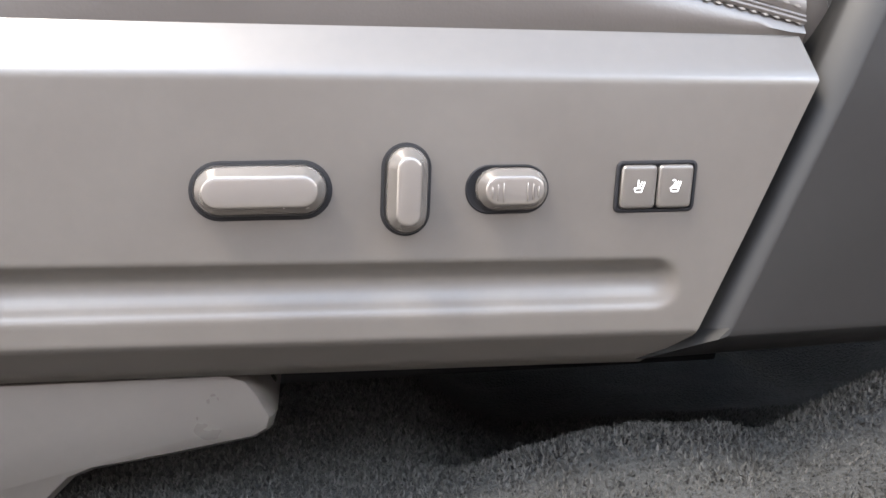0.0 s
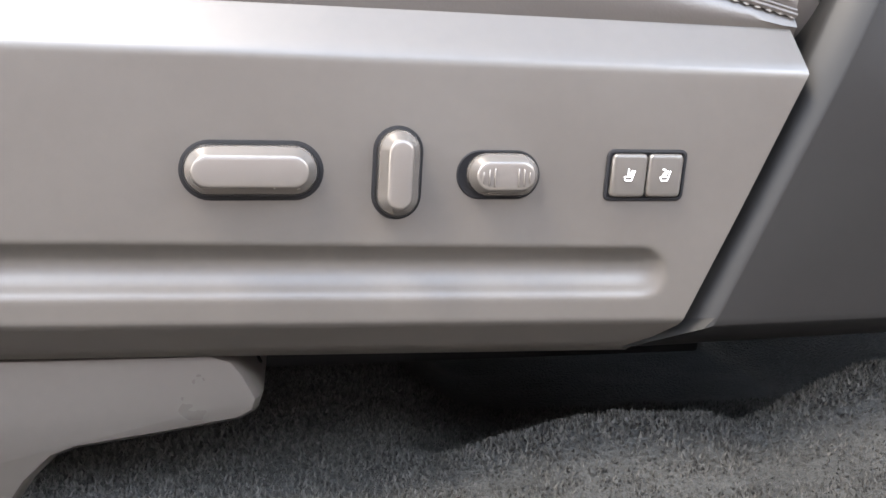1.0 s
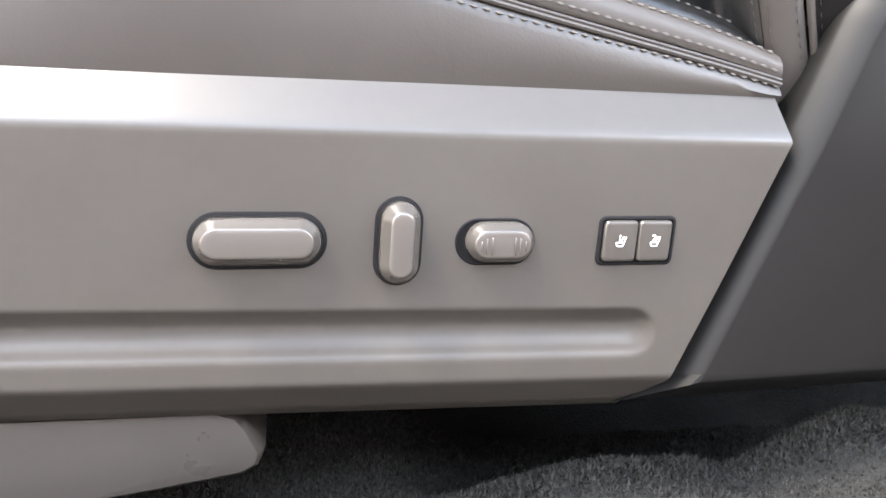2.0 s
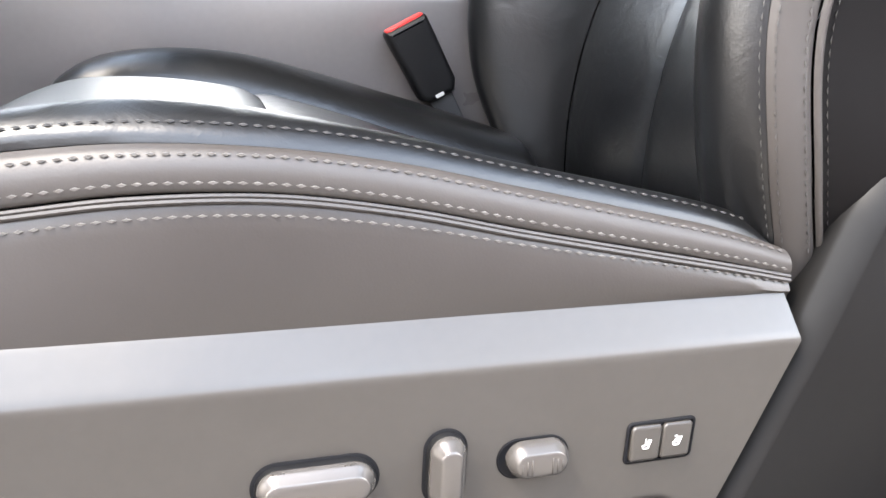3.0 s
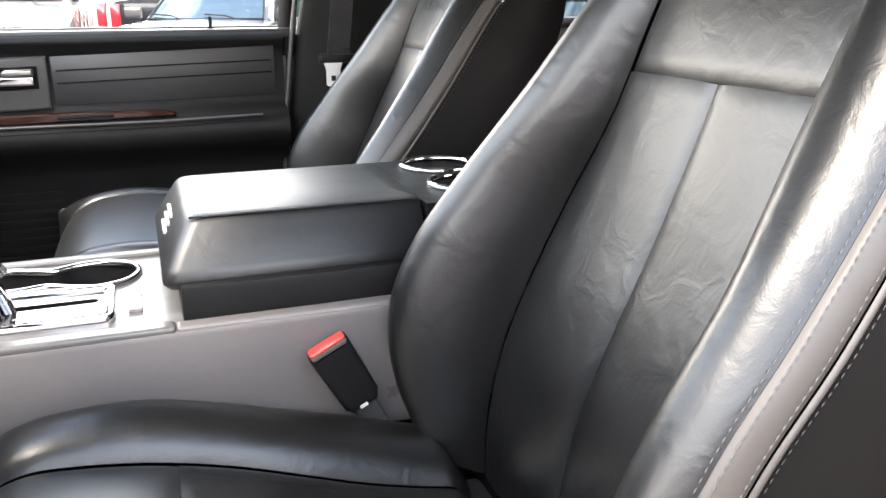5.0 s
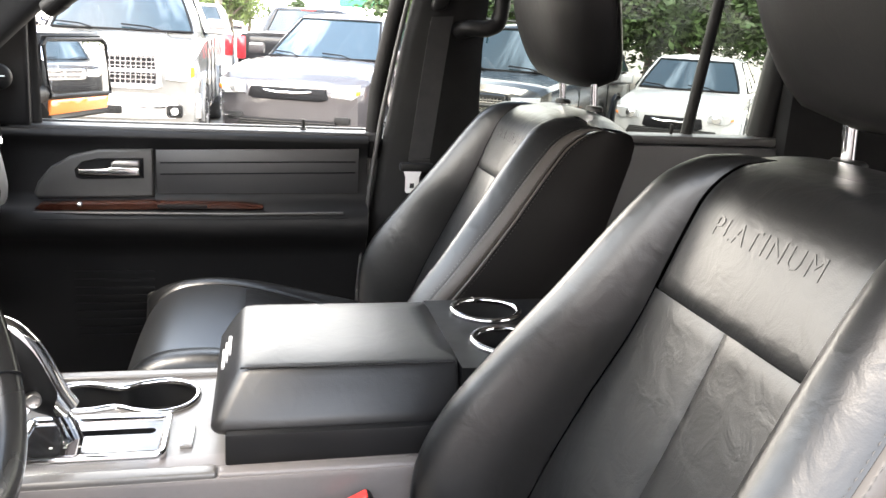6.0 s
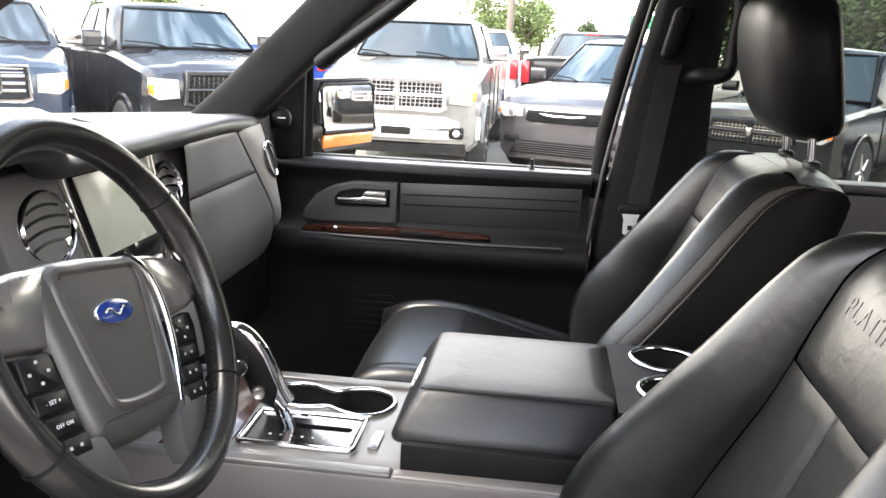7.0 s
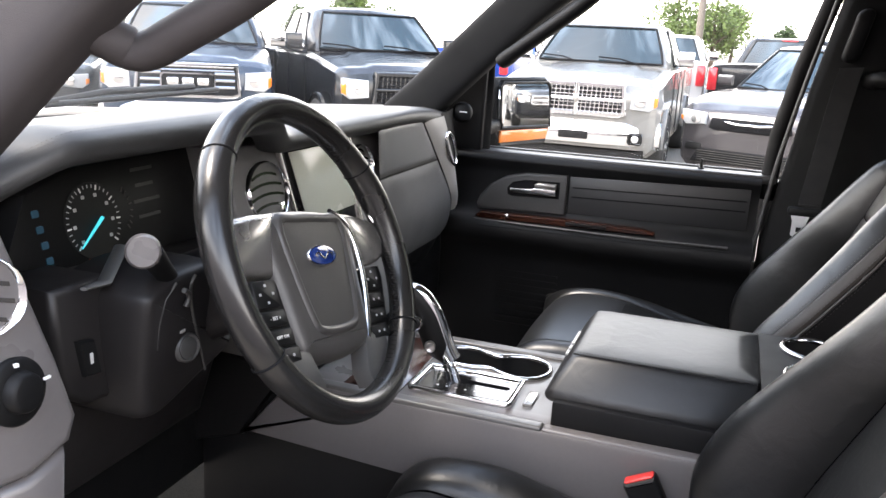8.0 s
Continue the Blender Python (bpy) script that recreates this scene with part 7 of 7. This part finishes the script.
    pane("rear_window", [P(rea(z0) - 0.01, wid(z0) * 0.86, z0), P(rea(z0) - 0.01, -wid(z0) * 0.86, z0), P(rea(z1), -wid(z1) * 0.82, z1), P(rea(z1), wid(z1) * 0.82, z1)], -fo * 0.02)
    for sg in (1, -1):
        a0, a1 = fro(z0) - 0.28, rea(z0) + 0.16
        b0, b1 = fro(z1) - 0.26, rea(z1) + 0.14
        cuts = (0.0, 0.46, 1.0) if kind in ("pickup", "car") else (0.0, 0.34, 0.66, 1.0)
        for q0, q1 in zip(cuts, cuts[1:]):
            g0, g1 = q0 + 0.015, q1 - 0.015
            pane("side_window", [P(a0 + (a1 - a0) * g0, sg * wid(z0), z0), P(a0 + (a1 - a0) * g1, sg * wid(z0), z0), P(b0 + (b1 - b0) * g1, sg * wid(z1), z1), P(b0 + (b1 - b0) * g0, sg * wid(z1), z1)], lf * sg * 0.012)
        bm = bmesh.new()
        loft(bm, [[P(bf - 0.30 + d, sg * (wb + 0.06 + e), zb + 0.02 + zz) for d, zz in rrect(0, 0.10, 0.11, 0.20 if kind == "pickup" else 0.14, 0.035)] for e in (0.0, 0.02, 0.18, 0.20)])
        part("wing_mirror", bm, coat if not bright else M_CHROME, v)
        bm = bmesh.new()
        box(bm, 0, 1, 0, 1, 0, 1)
        for w in bm.verts:
            w.co = P(-0.02 + bf - 1.05 + 0.16 * w.co.x, sg * (st[4][1] + 0.004 + 0.018 * w.co.y), zb - 0.16 + 0.035 * w.co.z)
        part("door_handle", bm, M_CHROME if bright else coat, v)
        for k, dx in enumerate((bf - 0.15, (bf + br) / 2 - 0.05, br + 0.12)):
            bm = bmesh.new()
            tube(bm, [P(dx, sg * (st[4][1] + 0.001), z) for z in (0.42, 0.8, zb - 0.04)], 0.006, 4)
            part("door_gap", bm, M_GAP, v)
        for ax in T["axles"]:
            r = T["tyre"]
            bm = bmesh.new()
            lathe(bm, [(r * 0.62, -0.12), (r * 0.90, -0.13), (r * 0.985, -0.10), (r, -0.05), (r, 0.05), (r * 0.985, 0.10), (r * 0.90, 0.13), (r * 0.62, 0.12)], P(ax, sg * 0.90 * st[4][1], r), lf, 28)
            wh = part("tyre", bm, M_RUBBER, v)
            bm = bmesh.new()
            lathe(bm, [(r * 0.64, 0.10), (r * 0.64, 0.118), (r * 0.58, 0.120), (r * 0.54, 0.07), (0.04, 0.06)], P(ax, sg * 0.90 * st[4][1], r), lf * sg, 28)
            for k in range(5):
                a = 2 * math.pi * k / 5
                cen = P(ax, sg * (0.90 * st[4][1] + 0.100), r)
                tube(bm, [cen + (fo * math.cos(a) + up * math.sin(a)) * r * 0.10, cen + (fo * math.cos(a) + up * math.sin(a)) * r * 0.62], [r * 0.10, r * 0.075], 6)
            part("rim", bm, M_RIM, wh)
            bm = bmesh.new()
            n = 20
            arc = [(ax + (r + 0.06) * math.cos(math.pi * k / n), r + (r + 0.06) * math.sin(math.pi * k / n)) for k in range(n + 1)]
            bm.faces.new([bm.verts.new(P(f, sg * (st[4][1] + 0.003), max(z, st[4][2]))) for f, z in arc])
            part("wheel_arch", bm, M_GAP, v)
            bm = bmesh.new()
            tube(bm, [P(f, sg * (st[4][1] + 0.004), z) for f, z in arc], 0.022, 6)
            part("arch_lip", bm, coat, v)
    # front
    F = lambda u, z, h: P(h, u, z)
    gw, gz0, gz1 = T["grille"]
    l0, l1, lz0, lz1 = T["lamp"]
    bm = bmesh.new()
    gp = [(-gw, gz0 + 0.03), (-gw * 0.94, gz1), (gw * 0.94, gz1), (gw, gz0 + 0.03), (gw * 0.84, gz0), (-gw * 0.84, gz0)]
    puff(bm, gp, [(0, -0.06), (0, 0.035), (0.01, 0.045)], F)
    gr = part("grille", bm, M_GAP, v)
    trim = M_CHROME if bright else coat
    if face == "mesh":
        bm = bmesh.new()
        loft(bm, [[F(u, z, h) for u, z in inset(gp, d)] for d, h in ((-0.01, 0.0), (-0.01, 0.045), (0.005, 0.062), (0.035, 0.062), (0.042, 0.045))], True, False)
        part("grille_frame", bm, trim, v)
        zc = (gz0 + gz1) / 2
        bm = bmesh.new()
        tube(bm, [F(0, gz0, 0.055), F(0, gz1, 0.055)], 0.034, 8)
        part("grille_bar", bm, trim, v)
        bm = bmesh.new()
        tube(bm, [F(-gw * 0.95, zc, 0.055), F(gw * 0.95, zc, 0.055)], 0.024, 8)
        part("grille_bar", bm, trim, v)
        bm = bmesh.new()
        nx, nz = 22, 8
        for k in range(1, nx):
            u = -gw + 2 * gw * k / nx
            tube(bm, [F(u, gz0 + 0.03, 0.047), F(u + 0.015, gz1 - 0.03, 0.047)], 0.0065, 4)
        for k in range(1, nz):
            z = gz0 + (gz1 - gz0) * k / nz
            tube(bm, [F(-gw * 0.9, z, 0.049), F(gw * 0.9, z, 0.049)], 0.0065, 4)
        part("grille_mesh", bm, trim if kind == "pickup" else M_SATIN, gr)
        bm = bmesh.new()
        puff(bm, [(-0.035, zc + 0.05), (0.035, zc + 0.05), (0.03, zc - 0.02), (0, zc - 0.06), (-0.03, zc - 0.02)], [(0, 0.06), (0, 0.085), (0.008, 0.092)], F)
        part("badge", bm, M_SATIN, gr)
    elif face == "bars":
        bm = bmesh.new()
        loft(bm, [[F(u, z, h) for u, z in inset(gp, d)] for d, h in ((-0.01, 0.0), (-0.01, 0.045), (0.005, 0.062), (0.03, 0.062), (0.036, 0.045))], True, False)
        part("grille_frame", bm, trim, v)
        for k in range(3):
            z = gz0 + (gz1 - gz0) * (0.32 + 0.20 * k)
            for sg in (1, -1):
                bm = bmesh.new()
                tube(bm, [F(sg * 0.30, z, 0.05), F(sg * gw * 0.88, z, 0.048)], 0.018, 6)
                part("grille_bar", bm, trim, gr)
        zc = (gz0 + gz1) / 2
        bm = bmesh.new()
        loft(bm, [[F(u, z, h) for u, z in inset(rrect(0, zc - 0.01, 0.62, 0.20, 0.05), d)] for d, h in ((0, 0.04), (0, 0.07), (0.018, 0.07), (0.02, 0.05))], True, False)
        part("name_frame", bm, trim, gr)
        for k in range(3):
            bm = bmesh.new()
            puff(bm, rrect(-0.17 + 0.17 * k, zc - 0.01, 0.125, 0.085, 0.02), [(0, 0.05), (0, 0.075), (0.006, 0.08)], F)
            part("name_bar", bm, M_CHROME, gr)
        for z in (gz1 - 0.035, gz1 - 0.075):
            bm = bmesh.new()
            tube(bm, [F(-gw * 0.86, z, 0.05), F(gw * 0.86, z, 0.05)], 0.009, 6)
            part("grille_bar", bm, trim, gr)
    else:
        bm = bmesh.new()
        tube(bm, spline([F(-0.30, gz1 - 0.035, 0.06), F(-0.12, gz1 - 0.055, 0.085), F(0, gz1 - 0.050, 0.09), F(0.12, gz1 - 0.055, 0.085), F(0.30, gz1 - 0.035, 0.06)], 5), [0.008] + [0.018] * 19 + [0.008], 8, False, 0.9)
        part("badge", bm, M_CHROME, gr)
        bm = bmesh.new()
        puff(bm, [(-0.68, 0.30), (-0.60, 0.46), (0.60, 0.46), (0.68, 0.30)], [(0, -0.05), (0, 0.05), (0.01, 0.055)], F)
        part("lower_intake", bm, M_GAP, v)
        for k in range(5):
            bm = bmesh.new()
            tube(bm, [F(-0.60, 0.325 + 0.028 * k, 0.058), F(0.60, 0.325 + 0.028 * k, 0.058)], 0.008, 5)
            part("intake_bar", bm, M_BLACK, v)
    for sg in (1, -1):
        bm = bmesh.new()
        lp2 = [(l0, lz0 + 0.02), (l0 + 0.01, lz1 - 0.02), (l1, lz1), (l1, lz0 + 0.06), (l1 - 0.08, lz0)]
        sweep = lambda u, z, h: P(h - 0.75 * max(0, u - l0 - 0.16) ** 1.4 * 0.9, sg * u, z)
        rings2 = []
        for d, h in ((0, -0.05), (0, 0.035), (0.010, 0.048)):
            rings2.append([sweep(u, z, h) for u, z in inset(lp2, d)])
        bm2 = loft(bm, rings2)
        lamp = part("headlight", bm2, M_LENS, v, "clear headlight")
        bm = bmesh.new()
        lathe(bm, [(0.065, 0), (0.062, 0.02), (0.03, 0.03)], sweep(l0 + 0.12, (lz0 + lz1) / 2, 0.045), fo, 18)
        part("lamp_bowl", bm, M_CHROME, lamp)
        bm = bmesh.new()
        puff(bm, [(l1 - 0.035, lz0 + 0.05), (l1 - 0.032, lz1 - 0.07), (l1 + 0.006, lz1 - 0.07), (l1 + 0.006, lz0 + 0.07)], [(0, 0.0), (0, 0.052), (0.005, 0.058)], sweep)
        part("side_lamp", bm, M_AMBER, lamp, "amber side lamp")
    # bumper
    w0 = st[2][1]
    if kind == "pickup":
        bm = bmesh.new()
        prof2 = [(0.0, 0.46), (0.075, 0.49), (0.09, 0.58), (0.08, 0.70), (0.03, 0.765), (-0.02, 0.765), (-0.02, 0.46)]
        loft(bm, [[P(h - 0.22 * abs(t) ** 3.5, w0 * 1.01 * t, z) for h, z in prof2] for t in (k / 12 for k in range(-12, 13))])
        bump = part("bumper", bm, M_CHROME if bright else coat, v, "chrome front bumper" if bright else "painted front bumper")
        bm = bmesh.new()
        puff(bm, rrect(0, 0.585, 0.36, 0.095, 0.02), [(0, 0.05), (0, 0.094), (0.01, 0.096)], F)
        part("plate_holder", bm, M_BLACK, bump)
        for sg in (1, -1):
            bm = bmesh.new()
            puff(bm, rrect(sg * 0.74, 0.575, 0.17, 0.14, 0.03), [(0, 0.0), (0, 0.066), (0.015, 0.070), (0.02, 0.055)], F)
            part("fog_recess", bm, M_BLACK, bump)
            bm = bmesh.new()
            lathe(bm, [(0.045, 0), (0.042, 0.02), (0.01, 0.03)], F(sg * 0.74, 0.575, 0.052), fo, 16)
            part("fog_lamp", bm, M_LENS, bump)
        bm = bmesh.new()
        box(bm, 0, 1, 0, 1, 0, 1)
        for w in bm.verts:
            w.co = P(-0.18 + 0.18 * w.co.x, (w.co.y - 0.5) * 1.7, 0.30 + 0.14 * w.co.z)
        part("air_dam", bm, M_BLACK, v)
    else:
        for sg in (1, -1):
            bm = bmesh.new()
            puff(bm, rrect(sg * 0.68, T["grille"][1] - 0.22, 0.20, 0.09, 0.03), [(0, -0.04), (0, 0.012), (0.01, 0.016)], F)
            part("fog_recess", bm, M_BLACK, v)
        if kind == "suv":
            bm = bmesh.new()
            puff(bm, [(-0.62, 0.36), (-0.56, 0.50), (0.56, 0.50), (0.62, 0.36)], [(0, -0.04), (0, 0.03), (0.01, 0.035)], F)
            part("lower_intake", bm, M_GAP, v)
            for sg in (1, -1):
                bm = bmesh.new()
                tube(bm, spline([P(-1.9, sg * 0.70, 1.78), P(-2.2, sg * 0.72, 1.83), P(-4.2, sg * 0.71, 1.83), P(-4.5, sg * 0.69, 1.78)], 4), 0.018, 8)
                part("roof_rail", bm, M_BLACK, v)
    # rear lamps and tailgate
    fr, wr2, zr2 = st[-1][0], st[-1][1], st[-1][3]
    for sg in (1, -1):
        bm = bmesh.new()
        puff(bm, rrect(sg * (wr2 - 0.06), zr2 - 0.26, 0.16, 0.40, 0.03), [(0, 0.06), (0, -0.03), (0.01, -0.04)], lambda u, z, h: P(fr + h, u, z))
        part("tail_lamp", bm, M_REDLENS, v, "red tail lamp")
    bm = bmesh.new()
    puff(bm, rrect(0, zr2 - 0.28, 1.5, 0.46, 0.03), [(0, 0.05), (0, -0.012), (0.01, -0.018)], lambda u, z, h: P(fr + h, u, z))
    part("tailgate", bm, coat, v)
    bm = bmesh.new()
    loft(bm, [[P(fr + h, w0 * 0.96 * t, z) for h, z in ((0.05, 0.46), (-0.10, 0.48), (-0.12, 0.60), (-0.08, 0.70), (0.05, 0.70))] for t in (k / 8 for k in range(-8, 9))])
    part("rear_bumper", bm, M_CHROME if bright else coat, v)
    bm = bmesh.new()
    puff(bm, rrect(0, zr - 0.035, 0.30, 0.035, 0.01), [(0, 0.02), (0, -0.012)], lambda u, z, h: P(rr - 0.02 + h, u, z))
    part("high_brake_lamp", bm, M_REDLENS, v)
    return v


vehicle("silver_pickup", "pickup", (-1.66, 9.95), -90, P_PEARL, "pearl silver pickup truck with chrome mesh grille, parked nose-in", 2, "mesh", True)
vehicle("grey_minivan", "van", (0.36, 10.5), -109, P_GREY, "granite grey minivan with winged chrome badge", 2, "wing", False)
vehicle("dark_suv", "suv", (2.5, 9.9), -126, P_DGREY, "dark grey sport utility vehicle with mesh grille", 2, "mesh", False)
vehicle("black_pickup", "pickup", (-3.4, 9.15), -47, P_BLACK, "black pickup truck with amber side lamps", 2, "mesh", False)
vehicle("navy_pickup", "pickup", (-5.9, 8.1), -56, P_NAVY, "dark navy pickup truck with chrome barred grille", 2, "bars", True)
vehicle("black_suv", "suv", (-9.0, 8.6), -56, P_BLACK, "black sport utility vehicle beside the navy pickup", 1, "mesh", True)
vehicle("white_sedan", "car", (5.75, 10.9), -126, P_WHITE, "white car parked beside the dark sport utility vehicle", 1, "wing", False)
vehicle("white_pickup", "pickup", (-1.68, 22.9), 92, P_WHITE, "white pickup truck with red tail lamps", 1, "mesh", True)
vehicle("black_pickup", "pickup", (1.58, 21.5), 80, P_BLACK, "black pickup truck with red tail lamps", 1, "mesh", True)
vehicle("blue_pickup", "pickup", (-5.35, 22.4), 90, P_BLUE, "blue pickup truck with red tail lamps", 1, "mesh", True)
vehicle("silver_car", "car", (3.6, 24.0), -90, P_SILVER, "silver car in the far row", 1, "wing", False)
vehicle("white_suv", "suv", (-9.5, 20.0), -80, P_WHITE, "white sport utility vehicle in the far row", 1, "mesh", False)
vehicle("silver_pickup", "pickup", (-12.5, 16.5), -70, P_SILVER, "silver pickup truck in the far row", 1, "mesh", True)
vehicle("grey_suv", "suv", (7.5, 20.0), -95, P_GREY, "grey sport utility vehicle in the far row", 1, "mesh", False)
vehicle("dark_suv", "suv", (20.0, 9.0), 192, P_DGREY, "dark grey sport utility vehicle with a bright grille", 1, "mesh", True)
vehicle("white_car", "car", (19.0, 6.0), 192, P_WHITE, "white car parked across the lot", 1, "wing", False)
vehicle("white_car", "car", (-2.7, 31.0), -90, P_WHITE, "white car in the distant row", 1, "wing", False)


# trees: trunk, limbs and a crown of many leaves
def tree(name, pos, h, seed, leaf, label, n=5200, size=0.20, wide=0.36):
    rng = random.Random(seed)
    t = thing(name, (pos[0], pos[1], GROUND), label, "tree", "trees behind the lot")
    base = Vector((pos[0], pos[1], GROUND))
    bm = bmesh.new()
    top = base + Vector((rng.uniform(-0.3, 0.3), rng.uniform(-0.3, 0.3), h * 0.8))
    tube(bm, [base, base.lerp(top, 0.3) + Vector((0.1, 0, 0)), base.lerp(top, 0.65), top], [h * 0.026, h * 0.021, h * 0.013, h * 0.004], 8)
    ends = []
    for k in range(13):
        a, q = rng.uniform(0, 6.28), rng.uniform(0.14, 0.80)
        s0 = base.lerp(top, q)
        ln = h * wide * (1.15 - q) * rng.uniform(0.6, 1.15)
        e = s0 + Vector((math.cos(a) * ln, math.sin(a) * ln, ln * rng.uniform(0.25, 0.8)))
        tube(bm, [s0, s0.lerp(e, 0.5) + Vector((0, 0, 0.06 * h * 0.3)), e], [h * 0.009, h * 0.006, h * 0.002], 5)
        ends += [s0.lerp(e, 0.55), e, s0.lerp(e, 0.8)]
    ends += [top, base.lerp(top, 0.85)]
    part("trunk", bm, M_BARK, t)
    vs, fs = [], []
    for k in range(n):
        c0 = ends[rng.randrange(len(ends))]
        r = h * 0.085
        c1 = c0 + Vector((rng.gauss(0, r), rng.gauss(0, r), rng.gauss(0, r * 0.75)))
        a, b = Vector((rng.uniform(-1, 1), rng.uniform(-1, 1), rng.uniform(-0.6, 0.6))).normalized(), Vector((rng.uniform(-1, 1), rng.uniform(-1, 1), rng.uniform(-1, 1))).normalized()
        s2 = size * rng.uniform(0.6, 1.3)
        i = len(vs)
        for p in (c1 - a * s2, c1 + b * s2 * 0.5, c1 + a * s2, c1 - b * s2 * 0.5):
            vs.append(tuple(p - base))
        fs.append((i, i + 1, i + 2, i + 3))
    me = bpy.data.meshes.new("crown")
    me.from_pydata(vs, [], fs)
    me.materials.append(leaf)
    ob = new("crown", me)
    ob.parent = t
    BASE[ob] = base
    return t


tree_a = tree("tree", (-6.4, 88.0), 9.5, 1, M_LEAF, "green broadleaf tree behind the lot")
tree_b = tree("tree", (-1.2, 92.0), 7.5, 2, M_LEAF, "green broadleaf tree behind the lot")
tree_c = tree("tree", (4.3, 95.0), 5.5, 3, M_LEAF2, "small dark green tree behind the lot", 4200, 0.17, 0.26)
rng = random.Random(11)
for k in range(50):
    src = (tree_a, tree_b, tree_c)[k % 3]
    x = -150 + 4.4 * k + rng.uniform(-2, 2)
    if -33 < x < -9 or -1 < x < 14:
        continue
    y = 92 + rng.uniform(-8, 14) - 0.25 * max(0, -x - 20)
    copy_thing(src, pose(x, y, GROUND, 0, 0, rng.uniform(0, 360)))
near_tree = tree("tree", (9.5, 27.0), 8.5, 7, M_LEAF2, "dense dark green tree beside the lot", 26000, 0.13, 0.42)
for x, y in ((14.0, 25.0), (18.5, 28.0), (6.2, 34.0), (8.0, 30.0), (11.8, 28.5), (16.0, 33.0), (38.0, 9.0), (42.0, 17.0), (36.0, 24.0)):
    copy_thing(near_tree, pose(x, y, GROUND, 0, 0, 70 * x))
# light pole and sign
pole = thing("light_pole", (-1.35, 30.0, GROUND), "brown-grey parking lot light pole", "light pole")
bm = bmesh.new()
lathe(bm, [(0.30, 0), (0.30, 0.6), (0.13, 0.62), (0.11, 5.0), (0.08, 9.0), (0.02, 9.05)], (-1.35, 30.0, GROUND), (0, 0, 1), 16)
part("mast", bm, M_POLE, pole)
bm = bmesh.new()
box(bm, -2.1, -0.6, 29.85, 30.15, GROUND + 8.9, GROUND + 9.1, 0.03)
part("lamp_head", bm, M_POLE, pole)
sign = thing("green_sign", (7.0, 60.0, GROUND), "green road sign on posts", "road sign")
bm = bmesh.new()
box(bm, 5.4, 8.8, 59.95, 60.02, GROUND + 3.0, GROUND + 3.9, 0.02)
part("sign_board", bm, M_SIGN, sign)
for x in (5.9, 8.3):
    bm = bmesh.new()
    tube(bm, [(x, 60.05, GROUND), (x, 60.05, GROUND + 3.9)], 0.05, 8)
    part("sign_post", bm, M_POLE, sign)
